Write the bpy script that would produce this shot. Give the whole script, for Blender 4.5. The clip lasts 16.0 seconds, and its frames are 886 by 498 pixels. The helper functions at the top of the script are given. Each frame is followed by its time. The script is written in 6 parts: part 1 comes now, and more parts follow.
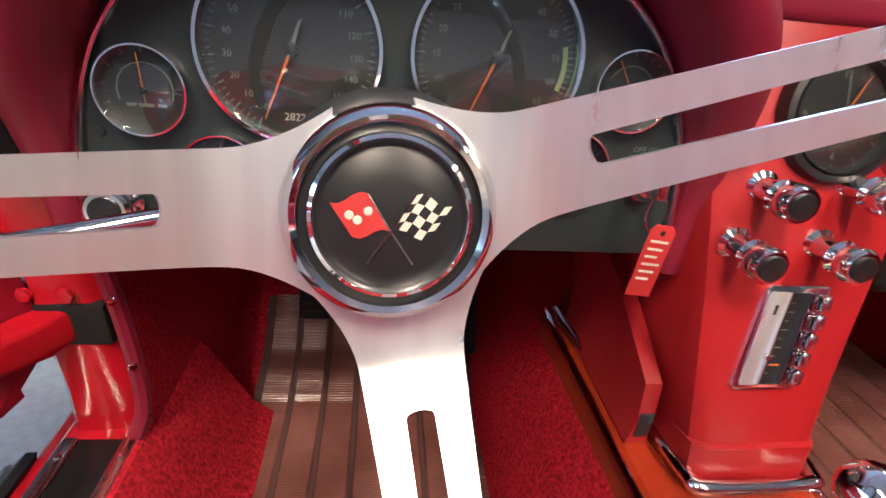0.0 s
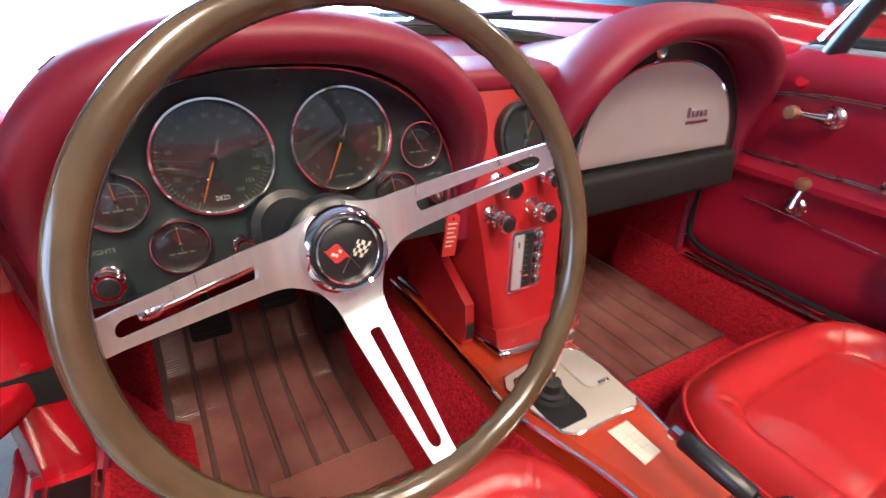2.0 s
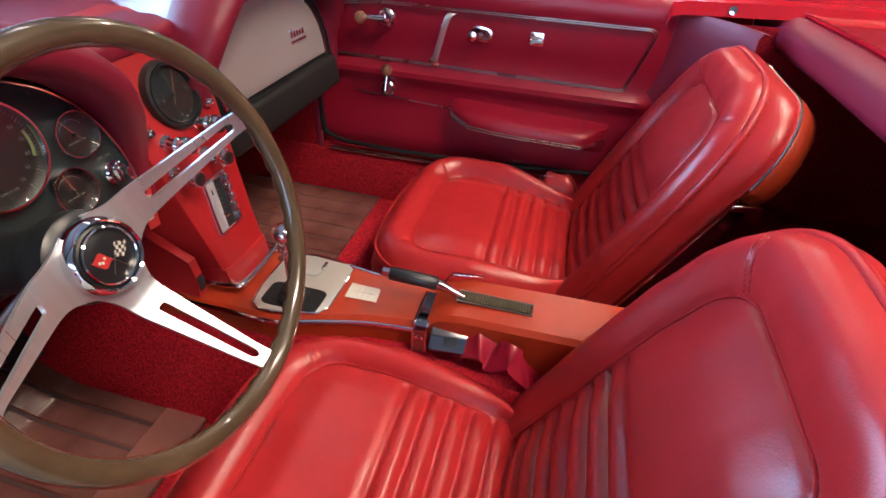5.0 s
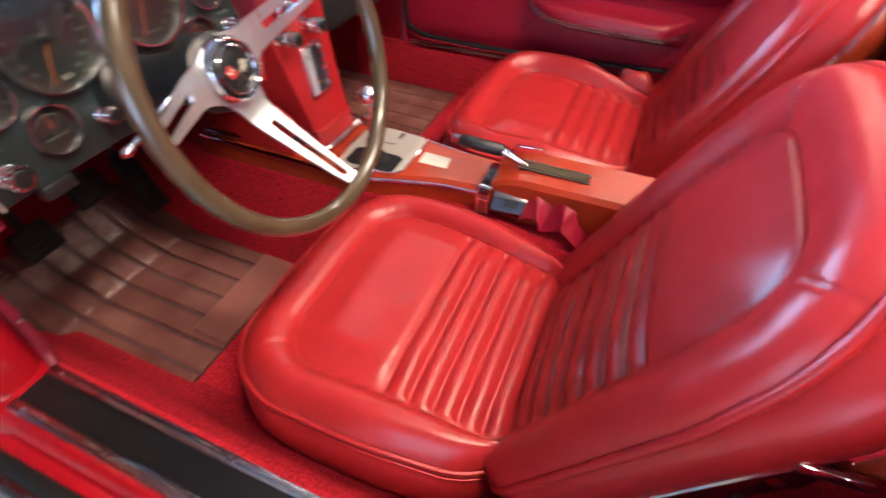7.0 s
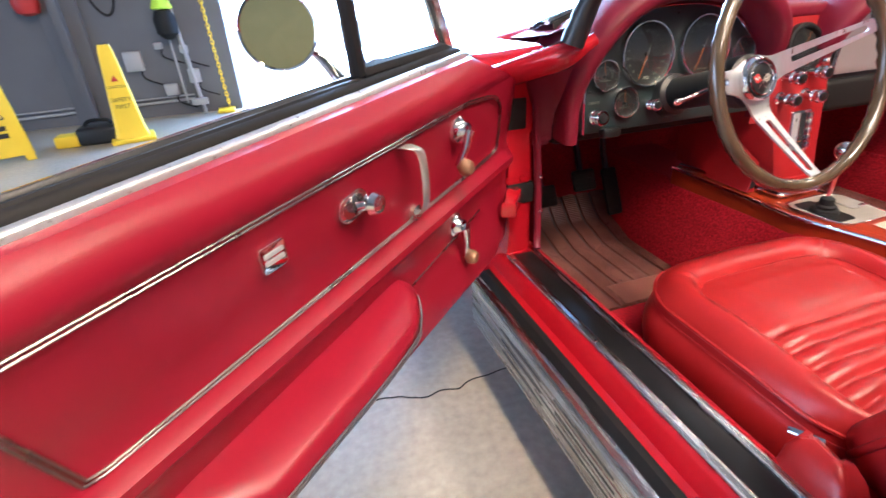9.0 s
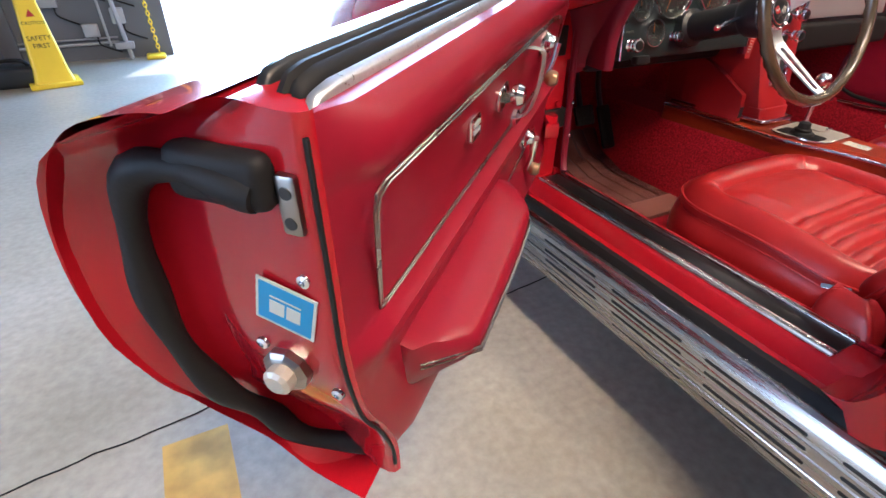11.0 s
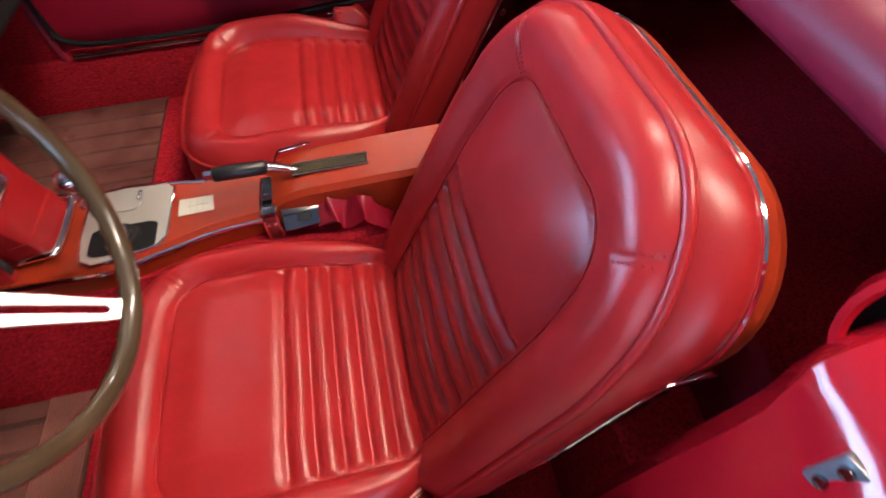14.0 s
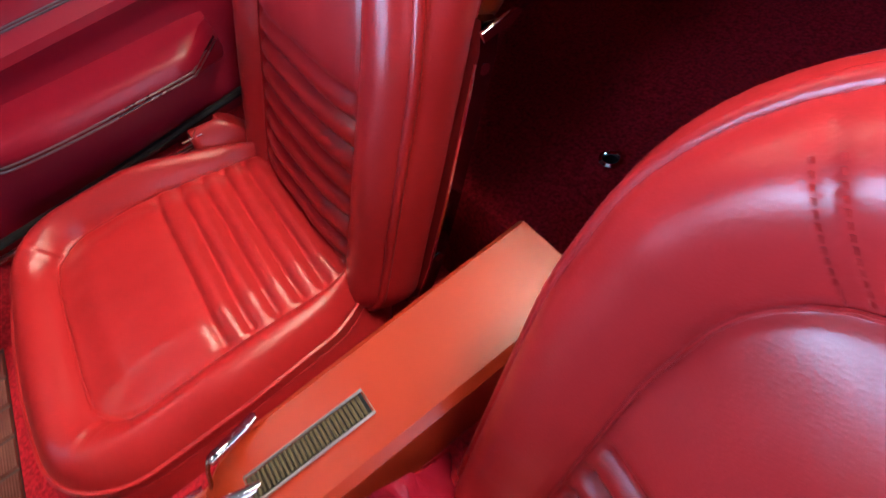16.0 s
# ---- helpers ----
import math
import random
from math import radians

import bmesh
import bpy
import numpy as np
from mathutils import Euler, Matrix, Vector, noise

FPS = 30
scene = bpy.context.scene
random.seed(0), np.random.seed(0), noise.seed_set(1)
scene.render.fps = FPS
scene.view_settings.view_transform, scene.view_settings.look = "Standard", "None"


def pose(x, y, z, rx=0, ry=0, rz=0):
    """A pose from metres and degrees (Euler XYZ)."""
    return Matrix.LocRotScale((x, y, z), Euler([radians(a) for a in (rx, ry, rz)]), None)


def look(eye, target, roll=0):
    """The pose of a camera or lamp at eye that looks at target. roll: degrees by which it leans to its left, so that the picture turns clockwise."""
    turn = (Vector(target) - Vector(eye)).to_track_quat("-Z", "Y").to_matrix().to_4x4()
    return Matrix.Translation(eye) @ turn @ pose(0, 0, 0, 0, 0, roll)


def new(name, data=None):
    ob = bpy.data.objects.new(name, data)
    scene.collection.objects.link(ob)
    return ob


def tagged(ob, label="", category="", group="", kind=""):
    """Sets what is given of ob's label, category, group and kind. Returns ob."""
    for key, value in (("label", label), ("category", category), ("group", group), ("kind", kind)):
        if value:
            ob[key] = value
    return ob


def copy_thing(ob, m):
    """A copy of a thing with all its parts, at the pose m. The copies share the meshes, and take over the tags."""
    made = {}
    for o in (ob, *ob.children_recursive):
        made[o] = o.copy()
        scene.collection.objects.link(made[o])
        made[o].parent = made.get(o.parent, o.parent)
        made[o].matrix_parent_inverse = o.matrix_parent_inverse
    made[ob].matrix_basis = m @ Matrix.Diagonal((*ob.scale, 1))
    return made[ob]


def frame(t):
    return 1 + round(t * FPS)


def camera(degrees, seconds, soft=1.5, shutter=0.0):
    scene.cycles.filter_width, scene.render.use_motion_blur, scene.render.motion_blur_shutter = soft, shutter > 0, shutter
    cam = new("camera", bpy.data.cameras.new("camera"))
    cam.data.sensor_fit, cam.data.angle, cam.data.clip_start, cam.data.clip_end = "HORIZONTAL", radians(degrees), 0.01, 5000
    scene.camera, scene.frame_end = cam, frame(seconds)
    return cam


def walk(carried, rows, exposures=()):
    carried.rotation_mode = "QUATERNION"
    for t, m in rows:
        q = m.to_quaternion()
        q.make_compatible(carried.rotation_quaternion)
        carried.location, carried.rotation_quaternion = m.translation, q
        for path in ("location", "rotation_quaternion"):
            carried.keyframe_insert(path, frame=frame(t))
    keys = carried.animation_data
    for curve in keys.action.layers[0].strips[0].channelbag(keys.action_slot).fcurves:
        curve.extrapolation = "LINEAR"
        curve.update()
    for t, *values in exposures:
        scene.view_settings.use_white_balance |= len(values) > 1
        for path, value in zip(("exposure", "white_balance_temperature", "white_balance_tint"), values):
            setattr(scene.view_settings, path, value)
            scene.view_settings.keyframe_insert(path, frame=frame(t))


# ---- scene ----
cam = camera(83.5, 16.0, shutter=0.3)
PATH = [
    (0, (-0.338, -0.07, 0.806), (-0.087, 1.678, -0.133), 5.4),
    (0.5, (-0.346, -0.115, 0.83), (0.012, 1.629, -0.081), 4.7),
    (1.5, (-0.409, -0.211, 0.885), (0.291, 1.452, 0.023), 1.5),
    (2, (-0.454, -0.254, 0.931), (0.479, 1.238, -0.021), 3.1),
    (2.5, (-0.508, -0.264, 0.952), (0.686, 0.992, -0.047), 2.7),
    (3, (-0.542, -0.268, 0.968), (0.815, 0.794, -0.047), 3.0),
    (3.5, (-0.572, -0.27, 0.985), (0.897, 0.613, -0.046), 3.5),
    (4, (-0.586, -0.27, 1.005), (0.946, 0.44, -0.068), 1.4),
    (4.5, (-0.598, -0.278, 1.024), (0.98, 0.237, -0.091), 1.6),
    (4.7, (-0.601, -0.282, 1.026), (0.984, 0.141, -0.118), 2.4),
    (6.8, (-0.699, -0.334, 0.994), (0.634, 0.002, -0.459), 1.6),
    (7, (-0.735, -0.343, 0.986), (0.576, 0.211, -0.419), 0.7),
    (7.5, (-0.8, -0.358, 0.951), (0.339, 0.686, -0.319), -0.8),
    (8, (-0.896, -0.403, 0.947), (0.002, 0.978, -0.186), -2.5),
    (8.5, (-1.022, -0.484, 0.918), (-0.304, 1.096, -0.075), -2.0),
    (9, (-1.104, -0.56, 0.897), (-0.567, 1.121, -0.043), -2.8),
    (9.2, (-1.122, -0.574, 0.89), (-0.662, 1.127, -0.055), -2.8),
    (11.3, (-1.424, -0.559, 0.847), (-0.598, 0.914, -0.224), 0.8),
    (11.5, (-1.382, -0.565, 0.853), (-0.575, 0.917, -0.219), -0.6),
    (12, (-1.301, -0.508, 0.873), (-0.383, 0.895, -0.216), -2.1),
    (12.5, (-1.068, -0.424, 0.956), (0.062, 0.62, -0.322), -3.5),
    (13, (-0.876, -0.352, 1.028), (0.392, 0.166, -0.429), -0.9),
    (13.5, (-0.76, -0.302, 1.059), (0.516, -0.248, -0.48), -1.6),
    (14, (-0.621, -0.321, 1.042), (0.536, -0.514, -0.579), -3.2),
    (14.5, (-0.479, -0.346, 1.031), (0.484, -0.623, -0.7), -3.8),
    (15, (-0.394, -0.343, 1.004), (0.484, -0.649, -0.767), -5.2),
    (15.5, (-0.298, -0.328, 0.967), (0.702, -0.693, -0.726), -10.9),
    (16, (-0.205, -0.35, 0.908), (0.857, -0.744, -0.74), -18.7),
]
exposures = [(t, e, 5150, 12) for t, e in ((0.0, 0.96), (1.0, 1.16), (1.5, 1.09), (2.5, 0.80), (3.5, 0.52), (4.7, 0.44), (7.0, 0.85), (8.0, 1.08), (9.2, 0.98), (11.3, 0.53), (12.0, 0.49), (13.0, 0.33), (14.0, 0.33), (15.0, 0.49), (16.0, 0.69))]
walk(cam, [(t, look(eye, target, roll)) for t, eye, target, roll in PATH], exposures)

# ---- world and light ----
world = bpy.data.worlds.new("sky")
scene.world = world
world.use_nodes = True
wn = world.node_tree.nodes
sky = wn.new("ShaderNodeTexSky")
sky.sky_type, sky.sun_disc = "NISHITA", False
sky.sun_elevation, sky.sun_rotation = radians(50), radians(20)
wn["Background"].inputs["Strength"].default_value = 0.12
world.node_tree.links.new(sky.outputs[0], wn["Background"].inputs["Color"])


def lamp(name, kind, m, energy, color=(1, 1, 1), size=1.0, size_y=None, angle=None):
    data = bpy.data.lights.new(name, kind)
    data.energy, data.color = energy, color
    if kind == "AREA":
        data.size = size
        if size_y:
            data.shape, data.size_y = "RECTANGLE", size_y
    if angle is not None:
        data.angle = radians(angle)
    ob = new(name, data)
    ob.matrix_world = m
    return ob


lamp("sun", "SUN", look((6, 20, 25), (2, 12, 0)), 5.0, (1, 0.95, 0.88), angle=0.5)
# daylight through the open garage door, and fill from an added, unseen left opening
lamp("door_daylight", "AREA", look((0.4, 4.32, 1.6), (-0.3, 0, 0.7)), 235, (0.42, 0.67, 1.0), 3.4, 2.8)
lamp("side_fill", "AREA", look((-6.9, -1.0, 1.7), (0, -0.6, 0.5)), 45, (0.5, 0.72, 1.0), 5.0, 2.8)
# fluorescent tubes under the ceiling
TUBES = ((-1.08, -1.9, 125), (1.0, -1.95, 90), (1.8, 1.4, 5), (-1.08, -3.6, 40), (1.6, -4.2, 45), (4.2, -0.6, 35), (4.4, 2.0, 25), (7.5, 0.6, 60))
for lx, ly, e in TUBES:
    lamp("tube_light", "AREA", pose(lx, ly, 3.84), e, (1, 0.7, 0.4), 0.25, 1.2)


# ---- materials ----
def nodes_of(name):
    m = bpy.data.materials.new(name)
    m.use_nodes = True
    nt = m.node_tree
    return m, nt, nt.nodes["Principled BSDF"], nt.links


def mat(name, color, rough=0.5, metal=0.0, bump=0.0, scale=200.0, vary=0.12, vscale=6.0, coat=0.0, detail=4.0, spec=0.5, voronoi=False, stretch=None, rvary=0.1, creases=0.0):
    m, nt, b, ln = nodes_of(name)
    co = nt.nodes.new("ShaderNodeTexCoord")
    src = co.outputs["Object"]
    if stretch:
        mp = nt.nodes.new("ShaderNodeMapping")
        mp.inputs["Scale"].default_value = stretch
        ln.new(src, mp.inputs["Vector"])
        src = mp.outputs[0]
    big = nt.nodes.new("ShaderNodeTexNoise")
    big.inputs["Scale"].default_value, big.inputs["Detail"].default_value = vscale, 5
    ln.new(src, big.inputs["Vector"])
    ramp = nt.nodes.new("ShaderNodeMapRange")
    ramp.inputs["From Min"].default_value, ramp.inputs["From Max"].default_value = 0.3, 0.7
    ramp.inputs["To Min"].default_value, ramp.inputs["To Max"].default_value = 1 - vary, 1 + vary
    ln.new(big.outputs[0], ramp.inputs["Value"])
    mul = nt.nodes.new("ShaderNodeVectorMath")
    mul.operation = "SCALE"
    mul.inputs[0].default_value = color
    ln.new(ramp.outputs[0], mul.inputs["Scale"])
    ln.new(mul.outputs[0], b.inputs["Base Color"])
    rr = nt.nodes.new("ShaderNodeMapRange")
    rr.inputs["From Min"].default_value, rr.inputs["From Max"].default_value = 0.3, 0.7
    rr.inputs["To Min"].default_value, rr.inputs["To Max"].default_value = max(0.02, rough * (1 - rvary)), min(1, rough * (1 + rvary))
    ln.new(big.outputs[0], rr.inputs["Value"])
    ln.new(rr.outputs[0], b.inputs["Roughness"])
    b.inputs["Metallic"].default_value = metal
    b.inputs["Specular IOR Level"].default_value = spec
    b.inputs["Coat Weight"].default_value = coat
    b.inputs["Coat Roughness"].default_value = 0.05
    if bump:
        if voronoi:
            fine = nt.nodes.new("ShaderNodeTexVoronoi")
            fine.inputs["Scale"].default_value = scale
        else:
            fine = nt.nodes.new("ShaderNodeTexNoise")
            fine.inputs["Scale"].default_value, fine.inputs["Detail"].default_value = scale, detail
        ln.new(src, fine.inputs["Vector"])
        bn = nt.nodes.new("ShaderNodeBump")
        bn.inputs["Strength"].default_value, bn.inputs["Distance"].default_value = bump, 0.001
        ln.new(fine.outputs[0], bn.inputs["Height"])
        if creases:
            wide = nt.nodes.new("ShaderNodeTexNoise")
            wide.inputs["Scale"].default_value, wide.inputs["Detail"].default_value, wide.inputs["Distortion"].default_value = 55, 4, 1.2
            ln.new(src, wide.inputs["Vector"])
            b2 = nt.nodes.new("ShaderNodeBump")
            b2.inputs["Strength"].default_value, b2.inputs["Distance"].default_value = creases, 0.003
            ln.new(wide.outputs[0], b2.inputs["Height"])
            ln.new(b2.outputs[0], bn.inputs["Normal"])
        ln.new(bn.outputs[0], b.inputs["Normal"])
    return m


LEATHER = mat("red_vinyl_seat", (0.34, 0.0155, 0.0165), 0.31, spec=0.42, bump=0.1, creases=0.03, scale=560, vary=0.07, vscale=9, voronoi=True)
DASH = mat("dark_red_dash_vinyl", (0.16, 0.007, 0.024), 0.46, spec=0.4, bump=0.12, scale=900, vary=0.08, voronoi=True)
PANEL = mat("door_panel_vinyl", (0.24, 0.006, 0.021), 0.33, spec=0.4, bump=0.1, scale=900, vary=0.08, voronoi=True)
PAINT = mat("red_body_paint", (0.37, 0.0055, 0.0125), 0.2, vary=0.04, coat=0.75, spec=0.2)
STACK = mat("red_stack_paint", (0.3, 0.0095, 0.011), 0.36, vary=0.08, vscale=4, coat=0.05, bump=0.05, scale=300)
CONSOLE = mat("red_orange_paint", (0.3, 0.03, 0.006), 0.31, vary=0.1, vscale=5, coat=0.0, spec=0.42, bump=0.05, scale=300)
CARPET = mat("red_loop_carpet", (0.3, 0.0095, 0.018), 0.95, bump=1.0, scale=330, vary=0.5, vscale=210, spec=0.1)
MATV = mat("brown_vinyl_mat", (0.21, 0.085, 0.07), 0.3, vary=0.2, vscale=8, bump=0.1, scale=100)
CHROME = mat("chrome", (0.82, 0.82, 0.84), 0.07, 1.0, vary=0.03, bump=0.03, scale=40)
TRIM = mat("dull_bright_trim", (0.33, 0.31, 0.29), 0.28, 1.0, vary=0.08, bump=0.03, scale=60)
DARKCHROME = mat("dark_chrome", (0.3, 0.3, 0.31), 0.1, 1.0, vary=0.05, bump=0.03, scale=40)
ALU = mat("brushed_aluminium", (0.62, 0.64, 0.67), 0.3, 0.8, vary=0.05, bump=0.05, scale=90, stretch=(30, 1, 30))
ROCKER = mat("polished_rocker_metal", (0.5, 0.49, 0.48), 0.27, 1.0, vary=0.12, bump=0.05, scale=90, stretch=(30, 1, 30))
SILVER = mat("satin_silver_paint", (0.45, 0.44, 0.46), 0.38, 0.6, vary=0.04)
GREYPL = mat("grey_metal_plate", (0.5, 0.48, 0.43), 0.4, 0.5, vary=0.06, bump=0.05, scale=300)
BLACK = mat("black_plastic", (0.012, 0.014, 0.016), 0.35, vary=0.2)
SILLBLACK = mat("black_sill_insert", (0.01, 0.01, 0.012), 0.3, vary=0.2, spec=0.2, bump=0.04, scale=60)
BLACKM = mat("matt_black_rubber", (0.01, 0.01, 0.011), 0.6, spec=0.25, vary=0.2, bump=0.2, scale=200)
CLUSTER = mat("black_crackle_panel", (0.012, 0.022, 0.024), 0.42, vary=0.15, bump=0.25, scale=700)
DIAL = mat("dial_black", (0.012, 0.012, 0.013), 0.5, vary=0.1)
WHITE = mat("white_print", (0.14, 0.16, 0.13), 0.6, vary=0.03)
GREENP = mat("green_print", (0.2, 0.26, 0.1), 0.6, vary=0.03)
ORANGE = mat("orange_needle", (0.5, 0.13, 0.02), 0.5, vary=0.03)
REDP = mat("red_tag", (0.4, 0.022, 0.02), 0.5, vary=0.06)
BLUE = mat("blue_sticker", (0.02, 0.25, 0.5), 0.4, vary=0.03)
PAPER = mat("pale_sticker", (0.54, 0.54, 0.47), 0.5, vary=0.05)
TEAK = mat("teak_rim", (0.075, 0.052, 0.029), 0.22, vary=0.3, vscale=14, coat=0.7, stretch=(1, 1, 6), bump=0.05, scale=60)
YELLOW = mat("yellow_plastic", (0.8, 0.58, 0.02), 0.4, vary=0.06)
BLACKCAR = mat("black_car_paint", (0.012, 0.014, 0.02), 0.25, vary=0.1, coat=0.8)
CREAM = mat("cream_paint", (0.75, 0.66, 0.38), 0.22, vary=0.03, coat=0.7)
WALL = mat("grey_painted_wall", (0.12, 0.125, 0.14), 0.7, vary=0.12, vscale=2.5, bump=0.2, scale=120)
WALLW = mat("white_painted_wall", (0.32, 0.32, 0.32), 0.8, vary=0.06, vscale=1.5, bump=0.1, scale=100)
CEIL = mat("ceiling_white", (0.2, 0.2, 0.2), 0.85, vary=0.05, vscale=1.0)
KNOB = mat("brown_crank_knob", (0.35, 0.2, 0.12), 0.3, 0.6, vary=0.15)
STEEL = mat("dull_steel", (0.2, 0.21, 0.23), 0.38, 0.7, vary=0.1)
# the yellow in the mirror's colour is a painted-in reflection
MIRROR = mat("yellow_reflection_mirror", (0.66, 0.58, 0.26), 0.02, 1.0, vary=0.02)
GREYBOX = mat("grey_box_paint", (0.35, 0.36, 0.38), 0.5, 0.2, vary=0.08)
OUTDOOR = mat("pale_outdoor_concrete", (0.7, 0.7, 0.68), 0.9, vary=0.08, vscale=1.0)


def concrete():
    m, nt, b, ln = nodes_of("stained_concrete")
    co = nt.nodes.new("ShaderNodeTexCoord")
    n1 = nt.nodes.new("ShaderNodeTexNoise")
    n1.inputs["Scale"].default_value, n1.inputs["Detail"].default_value = 1.6, 8
    n2 = nt.nodes.new("ShaderNodeTexNoise")
    n2.inputs["Scale"].default_value, n2.inputs["Detail"].default_value = 45, 6
    cr = nt.nodes.new("ShaderNodeValToRGB")
    cr.color_ramp.elements[0].position, cr.color_ramp.elements[0].color = 0.3, (0.37, 0.325, 0.24, 1)
    cr.color_ramp.elements[1].position, cr.color_ramp.elements[1].color = 0.7, (0.56, 0.52, 0.43, 1)
    mx = nt.nodes.new("ShaderNodeMix")
    mx.data_type, mx.blend_type = "RGBA", "MULTIPLY"
    mx.inputs["Factor"].default_value = 0.5
    for n in (n1, n2):
        ln.new(co.outputs["Object"], n.inputs["Vector"])
    ln.new(n1.outputs[0], cr.inputs[0])
    ln.new(cr.outputs[0], mx.inputs["A"])
    ln.new(n2.outputs[0], mx.inputs["B"])
    ln.new(mx.outputs["Result"], b.inputs["Base Color"])
    b.inputs["Roughness"].default_value = 0.36
    bn = nt.nodes.new("ShaderNodeBump")
    bn.inputs["Strength"].default_value, bn.inputs["Distance"].default_value = 0.15, 0.002
    ln.new(n2.outputs[0], bn.inputs["Height"])
    ln.new(bn.outputs[0], b.inputs["Normal"])
    return m



def ribbed_mat():
    m, nt, b, ln = nodes_of("ribbed_brown_vinyl")
    co = nt.nodes.new("ShaderNodeTexCoord")
    wv = nt.nodes.new("ShaderNodeTexWave")
    wv.bands_direction = "Y"
    wv.inputs["Scale"].default_value, wv.inputs["Distortion"].default_value = 75, 0.3
    ns = nt.nodes.new("ShaderNodeTexNoise")
    ns.inputs["Scale"].default_value, ns.inputs["Detail"].default_value = 9, 6
    cr = nt.nodes.new("ShaderNodeValToRGB")
    cr.color_ramp.elements[0].position, cr.color_ramp.elements[0].color = 0.3, (0.1, 0.035, 0.03, 1)
    cr.color_ramp.elements[1].position, cr.color_ramp.elements[1].color = 0.7, (0.19, 0.085, 0.07, 1)
    for n in (wv, ns):
        ln.new(co.outputs["Object"], n.inputs["Vector"])
    ln.new(ns.outputs[0], cr.inputs[0])
    ln.new(cr.outputs[0], b.inputs["Base Color"])
    b.inputs["Roughness"].default_value = 0.2
    bn = nt.nodes.new("ShaderNodeBump")
    bn.inputs["Strength"].default_value, bn.inputs["Distance"].default_value = 0.5, 0.0015
    ln.new(wv.outputs[0], bn.inputs["Height"])
    ln.new(bn.outputs[0], b.inputs["Normal"])
    return m


MATBASE = mat("dark_mat_backing", (0.05, 0.02, 0.02), 0.7, vary=0.15, vscale=20)
FLOORPAINT = mat("worn_yellow_floor_paint", (0.55, 0.33, 0.06), 0.5, vary=0.3, vscale=14, bump=0.2, scale=90)
BRISTLE = mat("dark_brass_bristle", (0.09, 0.075, 0.04), 0.45, 0.6, vary=0.2)
MATR = ribbed_mat()
CONCRETE = concrete()


def thin_glass(name, tint=(0.95, 0.98, 0.97), gloss=0.05):
    m, nt, b, ln = nodes_of(name)
    tr = nt.nodes.new("ShaderNodeBsdfTransparent")
    tr.inputs["Color"].default_value = (*tint, 1)
    gl = nt.nodes.new("ShaderNodeBsdfGlossy")
    gl.inputs["Roughness"].default_value = 0.02
    mx = nt.nodes.new("ShaderNodeMixShader")
    mx.inputs[0].default_value = gloss
    ln.new(tr.outputs[0], mx.inputs[1])
    ln.new(gl.outputs[0], mx.inputs[2])
    ln.new(mx.outputs[0], nt.nodes["Material Output"].inputs["Surface"])
    return m


GLASS = thin_glass("clear_glass")
LENS = thin_glass("gauge_glass", (0.9, 0.94, 0.93), 0.06)


def glow(name, color, strength):
    m, nt, b, ln = nodes_of(name)
    b.inputs["Base Color"].default_value = (0.8, 0.8, 0.8, 1)
    b.inputs["Emission Color"].default_value = (*color, 1)
    b.inputs["Emission Strength"].default_value = strength
    return m


TUBE = glow("fluorescent_tube", (1, 0.95, 0.86), 14.0)
# glow for the fill sheet behind the added left opening
SIDE_FILL_GLOW = glow("side_fill_glow", (0.9, 0.96, 1.0), 1.3)
OUTSIDE = glow("bright_daylight_backdrop", (0.7, 0.86, 1.0), 13.0)

# ---- mesh helpers ----
ROOT = {}


def thing(name, label, category, m=None, group="", kind=""):
    ob = new(name)
    ob.empty_display_size = 0.05
    m = m or Matrix.Identity(4)
    ob.matrix_world = m
    ROOT[ob] = m.inverted()
    return tagged(ob, label, category, group, kind)


def part(name, bm, material, parent=None, label="", smooth=True, local=False, angle=40):
    """Links a bmesh, in world coordinates (or the thing's own), as one mesh object."""
    if parent is not None and not local:
        bm.transform(ROOT[parent])
    bmesh.ops.recalc_face_normals(bm, faces=bm.faces)
    me = bpy.data.meshes.new(name)
    bm.to_mesh(me)
    bm.free()
    me.materials.append(material)
    if smooth:
        me.shade_smooth()
        me.set_sharp_from_angle(angle=radians(angle))
    ob = new(name, me)
    if parent is not None:
        ob.parent = parent
        ROOT[ob] = ROOT[parent]
    if label:
        ob["label"] = label
    return ob


def solid(name, bm, material, label, category, kind="", group=""):
    ob = part(name, bm, material)
    return tagged(ob, label, category, group, kind)


def box(x0, x1, y0, y1, z0, z1, bevel=0.0, seg=2, bm=None, m=None):
    bm = bm or bmesh.new()
    v = bmesh.ops.create_cube(bm, size=1.0)["verts"]
    for p in v:
        p.co = Vector((x0 + (p.co.x + 0.5) * (x1 - x0), y0 + (p.co.y + 0.5) * (y1 - y0), z0 + (p.co.z + 0.5) * (z1 - z0)))
    if bevel:
        es = list({e for p in v for e in p.link_edges})
        r = bmesh.ops.bevel(bm, geom=es, offset=bevel, segments=seg, profile=0.5, affect="EDGES")
        v = list({q for f in r["faces"] for q in f.verts} | {q for q in v if q.is_valid})
    if m is not None:
        bmesh.ops.transform(bm, matrix=m, verts=v)
    return bm


